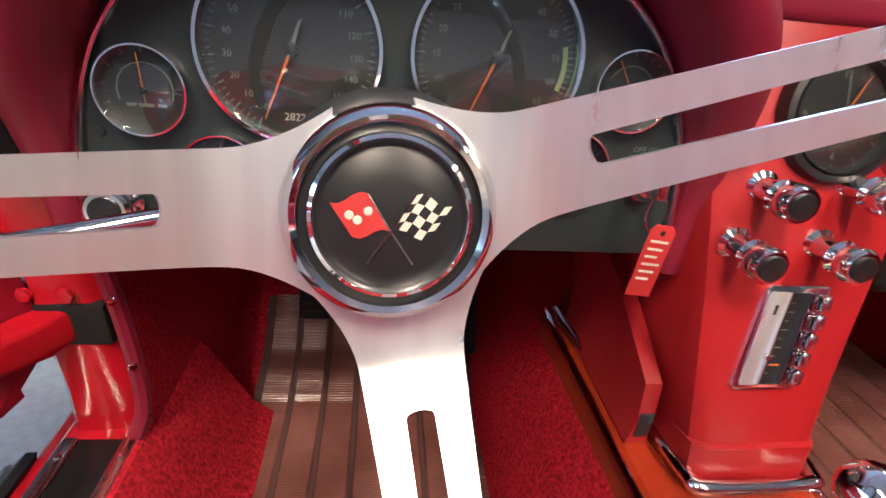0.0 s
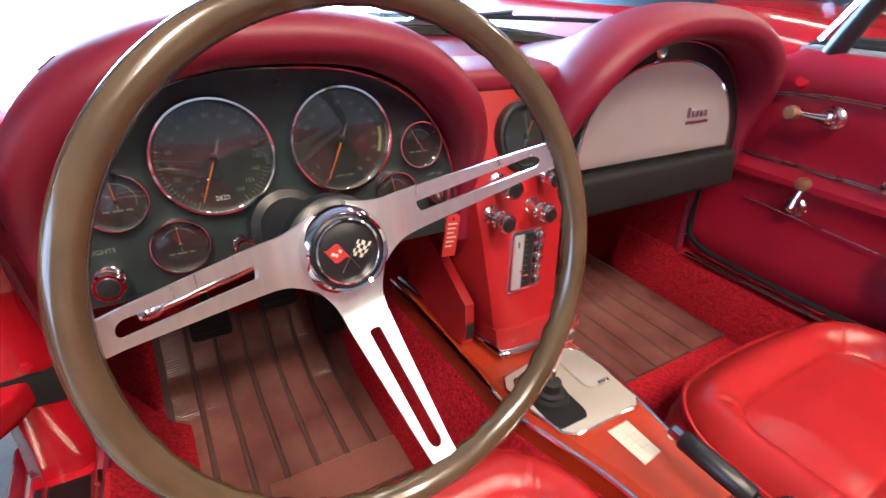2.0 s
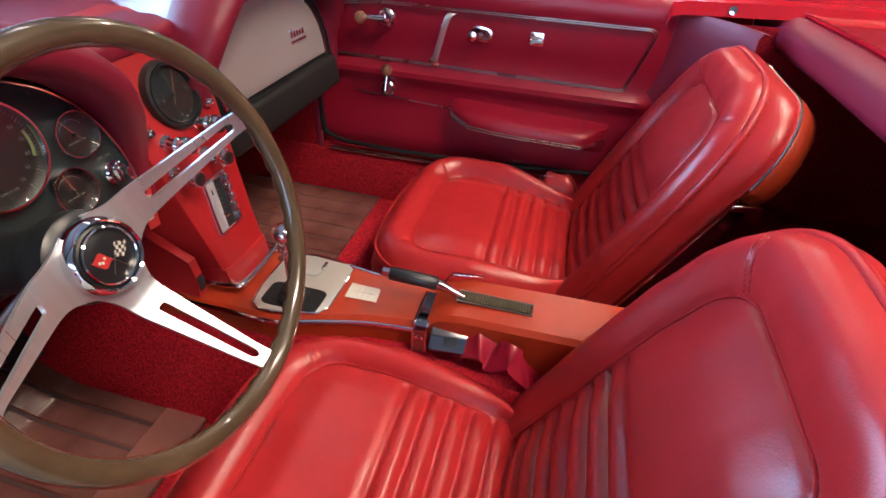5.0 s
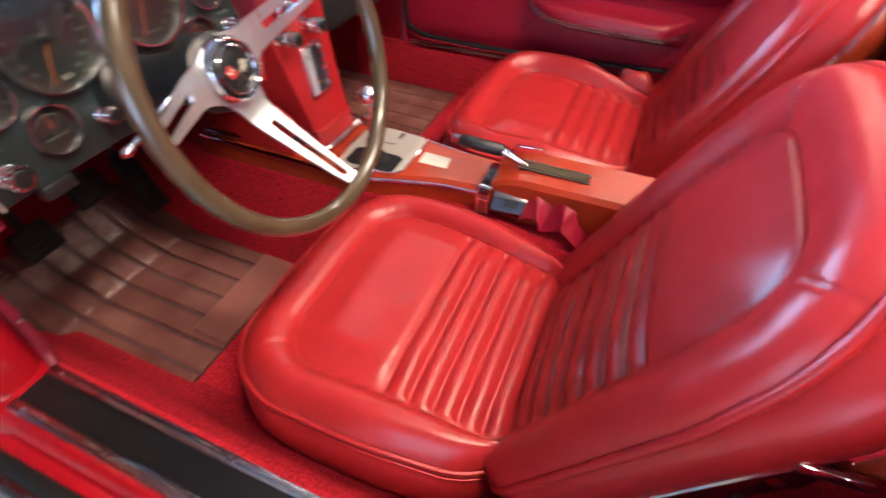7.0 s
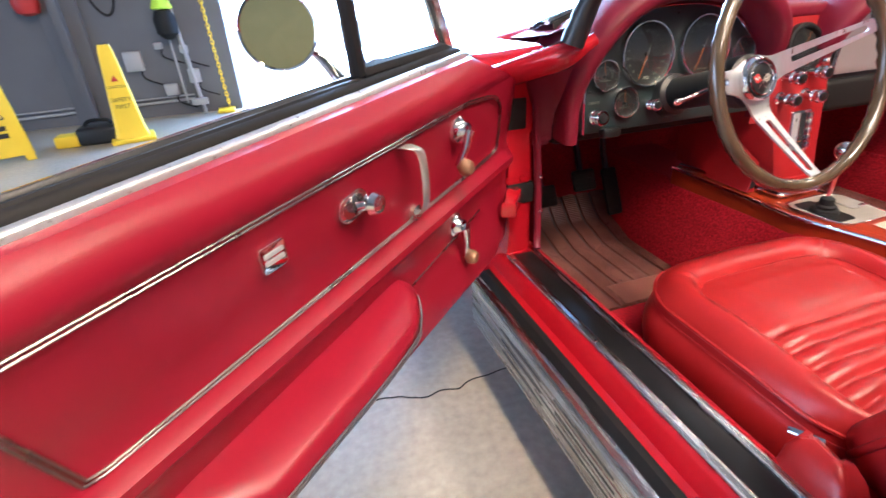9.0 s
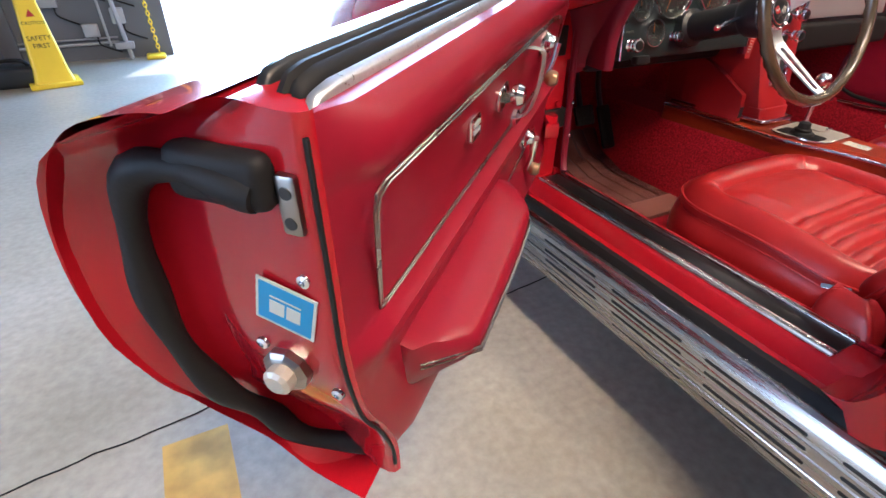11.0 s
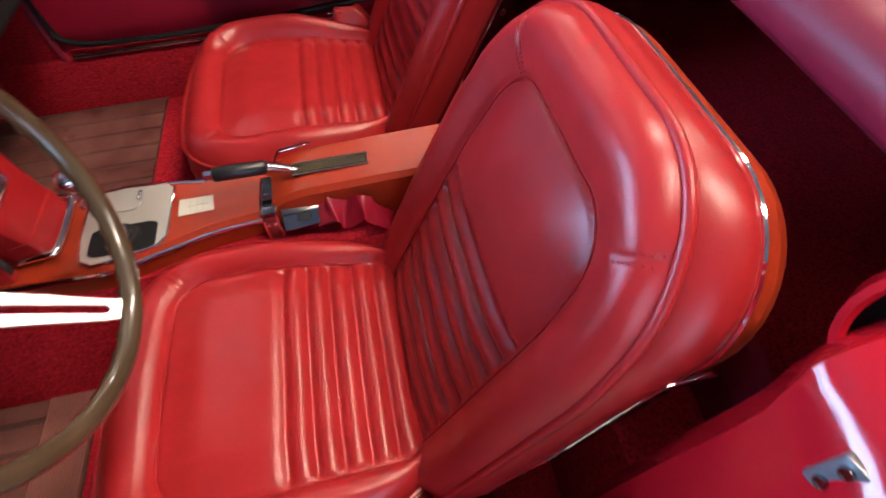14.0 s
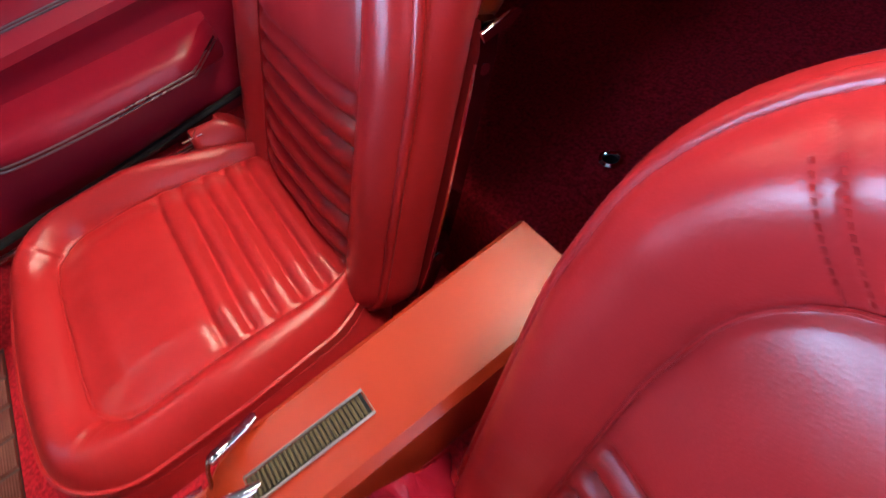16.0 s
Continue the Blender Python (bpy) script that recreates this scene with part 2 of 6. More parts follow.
def rings(loops, closed=True, cap=True, bm=None, around=False):
    """Skins loops of equally many points."""
    bm = bm or bmesh.new()
    vs = [[bm.verts.new(p) for p in loop] for loop in loops]
    n = len(vs[0])
    pairs = list(zip(vs, vs[1:])) + ([(vs[-1], vs[0])] if around else [])
    for a, b in pairs:
        for i in range(n if closed else n - 1):
            j = (i + 1) % n
            bm.faces.new((a[i], a[j], b[j], b[i]))
    if cap and closed and not around:
        bm.faces.new(vs[0][::-1])
        bm.faces.new(vs[-1])
    return bm


def tube(points, r, seg=10, closed=False, bm=None, cap=True):
    pts = [Vector(p) for p in points]
    n = len(pts)
    loops, up = [], None
    for i, p in enumerate(pts):
        a = pts[(i - 1) % n] if closed or i else pts[i]
        b = pts[(i + 1) % n] if closed or i < n - 1 else pts[i]
        t = (b - a).normalized()
        if up is None:
            up = t.orthogonal().normalized()
        up = (up - t * up.dot(t)).normalized()
        side = t.cross(up)
        rad = r[i] if isinstance(r, (list, tuple)) else r
        loops.append([p + rad * (math.cos(k) * up + math.sin(k) * side) for k in (2 * math.pi * j / seg for j in range(seg))])
    return rings(loops, True, cap and not closed, bm, around=closed)


def lathe(profile, m, seg=32, bm=None, cap=True):
    """Turns (radius, height) pairs round the z axis of m."""
    loops = [[m @ Vector((r * math.cos(k), r * math.sin(k), h)) for k in (2 * math.pi * j / seg for j in range(seg))] for r, h in profile]
    return rings(loops, True, cap, bm)


def plate(outline, z0, z1, m, bevel=0.0, bm=None, seg=2):
    """An upright slab over a flat outline, from z0 to z1 of m."""
    bm = bm or bmesh.new()
    a = [bm.verts.new((x, y, z0)) for x, y in outline]
    b = [bm.verts.new((x, y, z1)) for x, y in outline]
    n = len(outline)
    fs = [bm.faces.new(a[::-1]), bm.faces.new(b)]
    for i in range(n):
        fs.append(bm.faces.new((a[i], a[(i + 1) % n], b[(i + 1) % n], b[i])))
    vs = a + b
    if bevel:
        es = [e for e in fs[1].edges] + [e for e in fs[0].edges]
        r = bmesh.ops.bevel(bm, geom=es, offset=bevel, segments=seg, profile=0.5, affect="EDGES")
        vs = list({q for f in r["faces"] for q in f.verts} | {q for q in vs if q.is_valid})
    bmesh.ops.transform(bm, matrix=m, verts=vs)
    return bm


def frame_m(o, x, z):
    """A pose from its origin, its x way and its z way."""
    z = Vector(z).normalized()
    x = Vector(x)
    x = (x - z * x.dot(z)).normalized()
    y = z.cross(x)
    return Matrix(((x.x, y.x, z.x, o[0]), (x.y, y.y, z.y, o[1]), (x.z, y.z, z.z, o[2]), (0, 0, 0, 1)))


def round_rect(w, h, r, n=6):
    out = []
    for cx, cy, a0 in ((w - r, h - r, 0), (-w + r, h - r, 90), (-w + r, -h + r, 180), (w - r, -h + r, 270)):
        for i in range(n + 1):
            a = radians(a0 + 90 * i / n)
            out.append((cx + r * math.cos(a), cy + r * math.sin(a)))
    return out


def smooth_path(points, steps=8, closed=False):
    """A Catmull-Rom curve through the points."""
    p = [Vector(q) for q in points]
    n = len(p)
    out = []
    for i in range(n if closed else n - 1):
        a, b, c, d = (p[(i + k) % n] if closed else p[min(max(i + k, 0), n - 1)] for k in (-1, 0, 1, 2))
        for s in range(steps):
            t = s / steps
            out.append(0.5 * (2 * b + (c - a) * t + (2 * a - 5 * b + 4 * c - d) * t * t + (3 * b - a - 3 * c + d) * t**3))
    if not closed:
        out.append(p[-1])
    return out


def writing(text, size, m, material, parent, name="lettering", depth=0.0002, local=False, align="CENTER"):
    cu = bpy.data.curves.new(name, "FONT")
    cu.body, cu.size, cu.extrude, cu.align_x, cu.align_y = text, size, depth, align, "CENTER"
    cu.resolution_u = 2
    tmp = bpy.data.objects.new(name, cu)
    scene.collection.objects.link(tmp)
    bpy.context.view_layer.update()
    me = bpy.data.meshes.new_from_object(tmp)
    bpy.data.objects.remove(tmp)
    me.transform(m if local else ROOT[parent] @ m)
    me.materials.append(material)
    ob = new(name, me)
    ob.parent = parent
    ROOT[ob] = ROOT[parent]
    return ob


def sm(a, b, x):
    t = min(1, max(0, (x - a) / (b - a)))
    return t * t * (3 - 2 * t)


def padded(name, sd, height, x0, x1, y0, y1, step, m, material, parent, label=""):
    """A cushion top: a height over a flat outline (sd: distance to it, minus inside)."""
    bm = bmesh.new()
    nx, ny = int((x1 - x0) / step), int((y1 - y0) / step)
    ids, inside = {}, {}
    for i in range(nx + 1):
        for j in range(ny + 1):
            x, y = x0 + (x1 - x0) * i / nx, y0 + (y1 - y0) * j / ny
            d = sd(x, y)
            inside[i, j] = d < 0
            if d < 3 * step:
                for _ in range(3):
                    if d > 0:
                        gx, gy = sd(x + 1e-4, y) - sd(x - 1e-4, y), sd(x, y + 1e-4) - sd(x, y - 1e-4)
                        g = math.hypot(gx, gy) or 1
                        x, y = x - d * gx / g, y - d * gy / g
                        d = sd(x, y)
                ids[i, j] = bm.verts.new(m @ Vector((x, y, height(x, y, max(0, -d)))))
    for i in range(nx):
        for j in range(ny):
            ks = ((i, j), (i + 1, j), (i + 1, j + 1), (i, j + 1))
            if any(inside[k] for k in ks) and all(k in ids for k in ks):
                bm.faces.new([ids[k] for k in ks])
    for v in [v for v in bm.verts if not v.link_faces]:
        bm.verts.remove(v)
    return part(name, bm, material, parent, label, angle=75)

# ---- garage ----
def room():
    solid("ground", box(-16, 14, -9, 30, -0.2, 0.0), CONCRETE, "stained grey concrete garage floor with a crack", "floor", "structure")
    y0, y1 = 4.3, 4.55
    solid("wall_front", box(-7.2, -1.36, y0, y1, 0, 4.0), WALL, "dark grey painted garage wall beside the open door", "wall", "structure")
    solid("wall_front_right", box(2.3, 14, y0, y1, 0, 4.0), WALL, "dark grey painted garage wall", "wall", "structure")
    solid("wall_lintel", box(-1.36, 2.3, y0, y1, 3.0, 4.0), WALL, "dark grey wall over the garage door", "wall", "structure")
    # the left wall's opening is unseen, added to let fill light in
    for nm, ya, yb, za, zb in (("wall_left", -9, -3.6, 0, 4), ("wall_left_front", 1.6, y1, 0, 4), ("wall_left_lintel", -3.6, 1.6, 3.1, 4)):
        solid(nm, box(-7.2, -7, ya, yb, za, zb), WALLW, "pale painted garage wall round an added, unseen side opening", "wall", "structure")
    solid("side_fill_sheet", box(-14.1, -14, -10, 8, -1, 8), SIDE_FILL_GLOW, "glowing fill sheet outside the added side opening", "backdrop", "structure")
    solid("wall_right", box(14, 14.2, -9, y1, 0, 4.0), WALLW, "pale painted garage wall", "wall", "structure")
    solid("wall_back", box(-9.2, 14.2, -9.2, -9, 0, 4.0), WALLW, "pale painted garage wall", "wall", "structure")
    solid("ceiling", box(-9.2, 14.2, -9.2, y1, 4.0, 4.15), CEIL, "white garage ceiling", "ceiling", "structure")
    solid("backdrop", box(-9, 11, 16, 16.1, -1, 9), OUTSIDE, "overexposed daylight outside the garage", "backdrop", "structure")
    solid("pavement", box(-16, 14, 4.6, 30, 0.0, 0.006), OUTDOOR, "pale sunlit concrete apron outside the garage", "pavement", "structure")
    # unseen ground outside the added left opening
    solid("pavement_side", box(-16, -7.25, -9, 4.5, 0.0, 0.006), OUTDOOR, "pale concrete outside the added side opening", "pavement", "structure")
    # a crack in the slab
    pts = [(-0.3, 0.37), (-0.54, 0.36), (-0.643, 0.349), (-0.693, 0.345), (-0.731, 0.343), (-0.773, 0.335), (-0.8, 0.323), (-0.84, 0.334), (-0.88, 0.325), (-0.92, 0.338), (-0.99, 0.36), (-1.2, 0.35), (-1.4, 0.31), (-1.58, 0.285), (-1.77, 0.265), (-2.2, 0.2)]
    pts = [(p.x + 0.004 * noise.noise(p * 40), p.y + 0.005 * noise.noise(p * 23 + Vector((3, 1, 0))), 0.0) for p in smooth_path([(x, y, 0) for x, y in pts], 10)]
    solid("floor_crack", tube(pts, 0.0024, 5), BLACKM, "thin dark crack running across the concrete", "crack", "structure")
    bm = box(-1.6, -1.48, -0.1, 0.23, 0.0, 0.003)
    solid("painted_marking", bm, FLOORPAINT, "worn yellow paint marking on the concrete", "marking", "structure")
    # light fittings
    first = None
    for lx, ly, _ in TUBES:
        if first is None:
            first = thing("ceiling_light", "white fluorescent light fitting under the ceiling", "light", Matrix.Translation((lx, ly, 4.0)), "ceiling lights")
            part("housing", box(lx - 0.17, lx + 0.17, ly - 0.65, ly + 0.65, 3.93, 4.0, 0.01), CEIL, first)
            for dx in (-0.07, 0.07):
                part("tube", tube([(lx + dx, ly - 0.6, 3.91), (lx + dx, ly + 0.6, 3.91)], 0.018), TUBE, first)
        else:
            copy_thing(first, Matrix.Translation((lx, ly, 4.0)))


def safety_cone():
    m = Matrix.Translation((-2.1, 3.55, 0)) @ pose(0, 0, 0, 0, 0, 12)
    t = thing("safety_cone", "tall yellow plastic safety cone on the garage floor", "cone", m)
    part("base", box(-0.14, 0.14, -0.12, 0.12, 0, 0.03, 0.008), YELLOW, t, local=True)
    def sq(w, d, z):
        return [(x * w, y * d, z) for x, y in round_rect(1, 1, 0.3, 3)]
    part("cone_body", rings([sq(0.11, 0.09, 0.03), sq(0.095, 0.075, 0.1), sq(0.045, 0.035, 0.6), sq(0.035, 0.03, 0.64)]), YELLOW, t, local=True)
    def on_face(z):
        return frame_m((0, -(0.0775 - 0.08 * (z - 0.1)), z), (1, 0, 0), (0, -1, 0.08))
    for text, z, size in (("CAUTION", 0.375, 0.027), ("SAFETY", 0.29, 0.038), ("FIRST", 0.245, 0.038)):
        writing(text, size, on_face(z), BLACK, t, local=True)
    part("print_mark", plate([(-0.022, -0.02), (0.022, -0.02), (0, 0.022)], 0, 0.001, on_face(0.43)), REDP, t, local=True)


def wet_floor_board():
    m = Matrix.Translation((-2.8, 3.36, 0)) @ pose(0, 0, 0, 0, 0, 20)
    t = thing("wet_floor_board", "yellow folding wet floor board standing on the concrete", "sign", m)
    for s in (-1, 1):
        mm = pose(0, s * 0.1, 0, s * 9, 0, 0)
        out = [(-0.14, 0.0), (-0.09, 0.0), (-0.085, 0.04), (0.085, 0.04), (0.09, 0.0), (0.14, 0.0), (0.1, 0.6), (0.07, 0.63), (-0.07, 0.63), (-0.1, 0.6)]
        up = mm @ frame_m((0, 0, 0), (1, 0, 0), (0, -1, 0))
        p = part("leaf", plate(out, -0.008, 0.008, up, 0.004), YELLOW, t, local=True)
        if s < 0:
            part("handle_gap", plate([(-0.045, 0.55), (0.045, 0.55), (0.04, 0.585), (-0.04, 0.585)], 0.0085, 0.011, up), BLACK, p, local=True)
            for k, (a, b) in enumerate((((-0.06, 0.27), (0.06, 0.27)), ((0.06, 0.27), (0.0, 0.39)), ((0.0, 0.39), (-0.06, 0.27)))):
                part("triangle_side", tube([up @ Vector((*a, 0.011)), up @ Vector((*b, 0.011))], 0.004, 6), BLACK, p, local=True)
            for z in (0.2, 0.155):
                part("print_bar", plate([(-0.05, z), (0.05, z), (0.05, z + 0.03), (-0.05, z + 0.03)], 0.0085, 0.011, up), BLACK, p, local=True)


def wall_gear():
    y = 4.3
    t = thing("tool_case", "black and yellow tool case lying by the wall", "case", Matrix.Translation((-2.4, 3.6, 0)))
    part("body", box(-2.44, -2.17, 3.5, 3.72, 0.0, 0.12, 0.025, 3), BLACK, t)
    part("end_cap", box(-2.58, -2.43, 3.5, 3.64, 0.0, 0.08, 0.015), YELLOW, t)
    part("handle", tube(smooth_path([(-2.4, 3.6, 0.11), (-2.36, 3.6, 0.15), (-2.25, 3.6, 0.15), (-2.21, 3.6, 0.11)], 5), 0.012, 8), BLACKM, t)
    t = thing("conduit", "pale metal conduits run along the grey wall", "conduit", Matrix.Translation((-3, y, 0.1)))
    part("pipe", tube([(-5, y - 0.02, 0.05), (-1.72, y - 0.02, 0.125)], 0.011), GREYBOX, t)
    part("pipe", tube([(-5, y - 0.02, 0.09), (-1.72, y - 0.02, 0.16)], 0.007), GREYBOX, t)
    for x, z, w, h in ((-2.1, 0.455, 0.065, 0.075), (-1.88, 0.215, 0.05, 0.045), (-1.89, 0.557, 0.03, 0.025), (-1.68, 0.31, 0.045, 0.055), (-1.71, 0.52, 0.03, 0.03)):
        t = thing("junction_box", "grey electrical box screwed to the garage wall", "box", Matrix.Translation((x, y, z)), "wall boxes")
        part("body", box(x - w, x + w, y - 0.05, y, z - h, z + h, 0.006), GREYBOX, t)
        part("cover", box(x - w * 0.85, x + w * 0.85, y - 0.056, y - 0.05, z - h * 0.85, z + h * 0.85, 0.002), GREYBOX, t)
        part("cable", tube(smooth_path([(x + w * 0.6, y - 0.03, z - h), (x + w * 0.8, y - 0.04, z - h - 0.06), (x + 0.16, y - 0.02, z - h - 0.12)], 6), 0.006, 6), BLACKM, t)
    t = thing("rail_post", "grey metal rails standing against the wall", "post", Matrix.Translation((-1.7, y, 0)))
    part("pole", tube([(-1.66, y - 0.06, 0), (-1.76, y - 0.06, 1.2)], 0.016), GREYBOX, t)
    part("pole", tube([(-1.78, y - 0.05, 0.1), (-1.8, y - 0.05, 0.9)], 0.009), GREYBOX, t)
    part("clamp", box(-1.75, -1.62, y - 0.1, y - 0.03, 0.08, 0.13, 0.01), GREYBOX, t)
    t = thing("hanging_chain", "yellow plastic chain hanging beside the door opening", "chain", Matrix.Translation((-1.47, y, 0)))
    for k in range(44):
        z = 0.05 + k * 0.03
        part("link", tube([(-1.462 - 0.05 * k / 44 + 0.011 * math.cos(a) * (k % 2), y - 0.05 + 0.011 * math.cos(a) * (1 - k % 2), z + 0.02 * math.sin(a)) for a in (math.pi * 2 * i / 10 for i in range(10))], 0.005, 5, True), YELLOW, t)
    part("foot", box(-1.56, -1.42, y - 0.16, y - 0.02, 0, 0.03, 0.012), YELLOW, t)
    t = thing("cap_on_hook", "black cap with a bright yellow band on a wall hook", "cap", Matrix.Translation((-1.78, y, 0.75)))
    part("crown", lathe([(0.02, 0.07), (0.06, 0.06), (0.085, 0.0), (0.08, -0.1), (0.04, -0.14), (0.01, -0.15)], Matrix.Translation((-1.78, y - 0.09, 0.75)), 18), BLACKM, t)
    part("band", lathe([(0.065, 0.05), (0.08, 0.06), (0.055, 0.12), (0.015, 0.13)], Matrix.Translation((-1.78, y - 0.09, 0.77)), 18), mat("lime_cloth", (0.5, 0.75, 0.05), 0.8), t)
    t = thing("red_bag", "red cloth bag hanging on the garage wall", "bag", Matrix.Translation((-2.65, y, 0.9)))
    part("sack", lathe([(0.02, 0.14), (0.07, 0.1), (0.09, 0.0), (0.07, -0.06), (0.02, -0.08)], Matrix.Translation((-2.66, y - 0.08, 0.9)), 16), REDP, t)
    t = thing("air_hose", "black hose looped on the garage wall", "hose", Matrix.Translation((-2.15, y, 0.8)))
    part("loop", tube(smooth_path([(-2.3, y - 0.04, 1.3), (-2.27, y - 0.05, 0.95), (-2.18, y - 0.05, 0.8), (-2.1, y - 0.05, 0.9), (-2.08, y - 0.04, 1.3)], 8), 0.009, 8), BLACKM, t)
    t = thing("steel_column", "flat grey steel column on the wall beside the conduit", "column", Matrix.Translation((-2.5, y, 0)))
    part("flange", box(-2.62, -2.36, y - 0.05, y, 0, 3.9, 0.006), WALL, t)
    part("web", box(-2.52, -2.46, y - 0.14, y - 0.05, 0, 3.9, 0.004), WALL, t)


def parked_car(name, label, paint, m, length=4.4, width=1.76):
    t = thing(name, label, "car", m)
    h = width / 2
    def sec(y, w, zb, zt, crown):
        pts = [(-w * 0.9, zb), (-w, zb + 0.15), (-w * 1.0, zt - 0.2), (-w * 0.9, zt - 0.04), (-w * 0.6, zt + crown * 0.6), (0, zt + crown), (w * 0.6, zt + crown * 0.6), (w * 0.9, zt - 0.04), (w, zt - 0.2), (w, zb + 0.15), (w * 0.9, zb)]
        return [(x, y, z) for x, z in pts]
    L = length
    secs = [sec(-L / 2, h * 0.55, 0.4, 0.62, 0.02), sec(-L / 2 + 0.15, h * 0.82, 0.28, 0.74, 0.05), sec(-L / 4, h, 0.22, 0.86, 0.06), sec(0, h * 0.96, 0.22, 0.86, 0.04), sec(L / 4, h, 0.22, 0.86, 0.08), sec(L / 2 - 0.2, h * 0.85, 0.26, 0.76, 0.05), sec(L / 2, h * 0.6, 0.4, 0.66, 0.02)]
    part("body", rings(secs), paint, t, local=True, angle=60)
    def cab(y, w, z):
        return [(-w, y, 0.82), (-w * 0.85, y, z), (w * 0.85, y, z), (w, y, 0.82)]
    part("windscreen", rings([cab(0.9, h * 0.75, 0.9), cab(0.45, h * 0.78, 1.22), cab(-0.3, h * 0.78, 1.26), cab(-1.2, h * 0.72, 0.92)]), BLACK, t, local=True, angle=25)
    part("roof", rings([[(-h * 0.66, 0.42, 1.225), (h * 0.66, 0.42, 1.225)], [(-h * 0.68, -0.3, 1.265), (h * 0.68, -0.3, 1.265)], [(-h * 0.6, -0.7, 1.14), (h * 0.6, -0.7, 1.14)]], closed=False), paint, t, local=True)
    for s in (-1, 1):
        for y in (-L * 0.3, L * 0.3):
            w = part("wheel", lathe([(0.08, -0.1), (0.3, -0.1), (0.33, -0.06), (0.33, 0.06), (0.3, 0.1), (0.08, 0.1)], pose(s * (h - 0.1), y, 0.33, 0, 90, 0), 28), BLACKM, t, local=True)
            part("hub_cap", lathe([(0.19, 0), (0.17, 0.02), (0.05, 0.03), (0.01, 0.03)], pose(s * (h - 0.005), y, 0.33, 0, 90 * s, 0), 24), CHROME, w, local=True)
        part("front_bumper", tube(smooth_path([(s * h * 0.2, L / 2 + 0.05, 0.5), (s * h * 0.7, L / 2 - 0.02, 0.5), (s * h * 0.98, L / 2 - 0.3, 0.5)], 6), 0.035, 8), CHROME, t, local=True)
        part("rear_bumper", tube(smooth_path([(s * h * 0.2, -L / 2 - 0.05, 0.5), (s * h * 0.7, -L / 2, 0.5), (s * h * 0.98, -L / 2 + 0.3, 0.5)], 6), 0.035, 8), CHROME, t, local=True)
        part("fog_lamp", lathe([(0.05, 0), (0.045, 0.015), (0.01, 0.02)], pose(s * h * 0.62, L / 2 - 0.02, 0.42, -85, 0, 0), 16), PAPER, t, local=True)
        part("headlight", lathe([(0.09, 0), (0.08, 0.02), (0.02, 0.03)], pose(s * h * 0.6, L / 2 - 0.12, 0.68, -85, 0, 0), 20), CHROME, t, local=True)
    part("grille", box(-h * 0.45, h * 0.45, L / 2 - 0.02, L / 2 + 0.012, 0.42, 0.56, 0.01), BLACKM, t, local=True)
    for k in range(5):
        part("grille_bar", box(-h * 0.44, h * 0.44, L / 2 + 0.01, L / 2 + 0.02, 0.43 + k * 0.026, 0.438 + k * 0.026), STEEL, t, local=True)
    part("plate_panel", box(-0.16, 0.16, L / 2 + 0.05, L / 2 + 0.06, 0.46, 0.58, 0.004), REDP, t, local=True)
    part("plate_bar", box(-0.12, 0.12, L / 2 + 0.06, L / 2 + 0.062, 0.475, 0.495), PAPER, t, local=True)
    return t


# ---- seats ----
def outline(sd, n=96, reach=0.5, cy=0.0):
    out = []
    for i in range(n):
        a = 2 * math.pi * i / n
        lo, hi = 0.0, reach
        for _ in range(30):
            mid = (lo + hi) / 2
            if sd(mid * math.cos(a), cy + mid * math.sin(a)) < 0:
                lo = mid
            else:
                hi = mid
        out.append(Vector((lo * math.cos(a), cy + lo * math.sin(a), 0)))
    return out


def offset_loop(loop, off, z, m):
    n = len(loop)
    res = []
    for i, p in enumerate(loop):
        t = (loop[(i + 1) % n] - loop[i - 1]).normalized()
        res.append(m @ (p + off * Vector((t.y, -t.x, 0)) + Vector((0, 0, z))))
    return res


def rbox(x, y, hx, hy, r):
    qx, qy = abs(x) - hx + r, abs(y) - hy + r
    return math.hypot(max(qx, 0), max(qy, 0)) + min(max(qx, qy), 0) - r


SEAT_X = -0.303


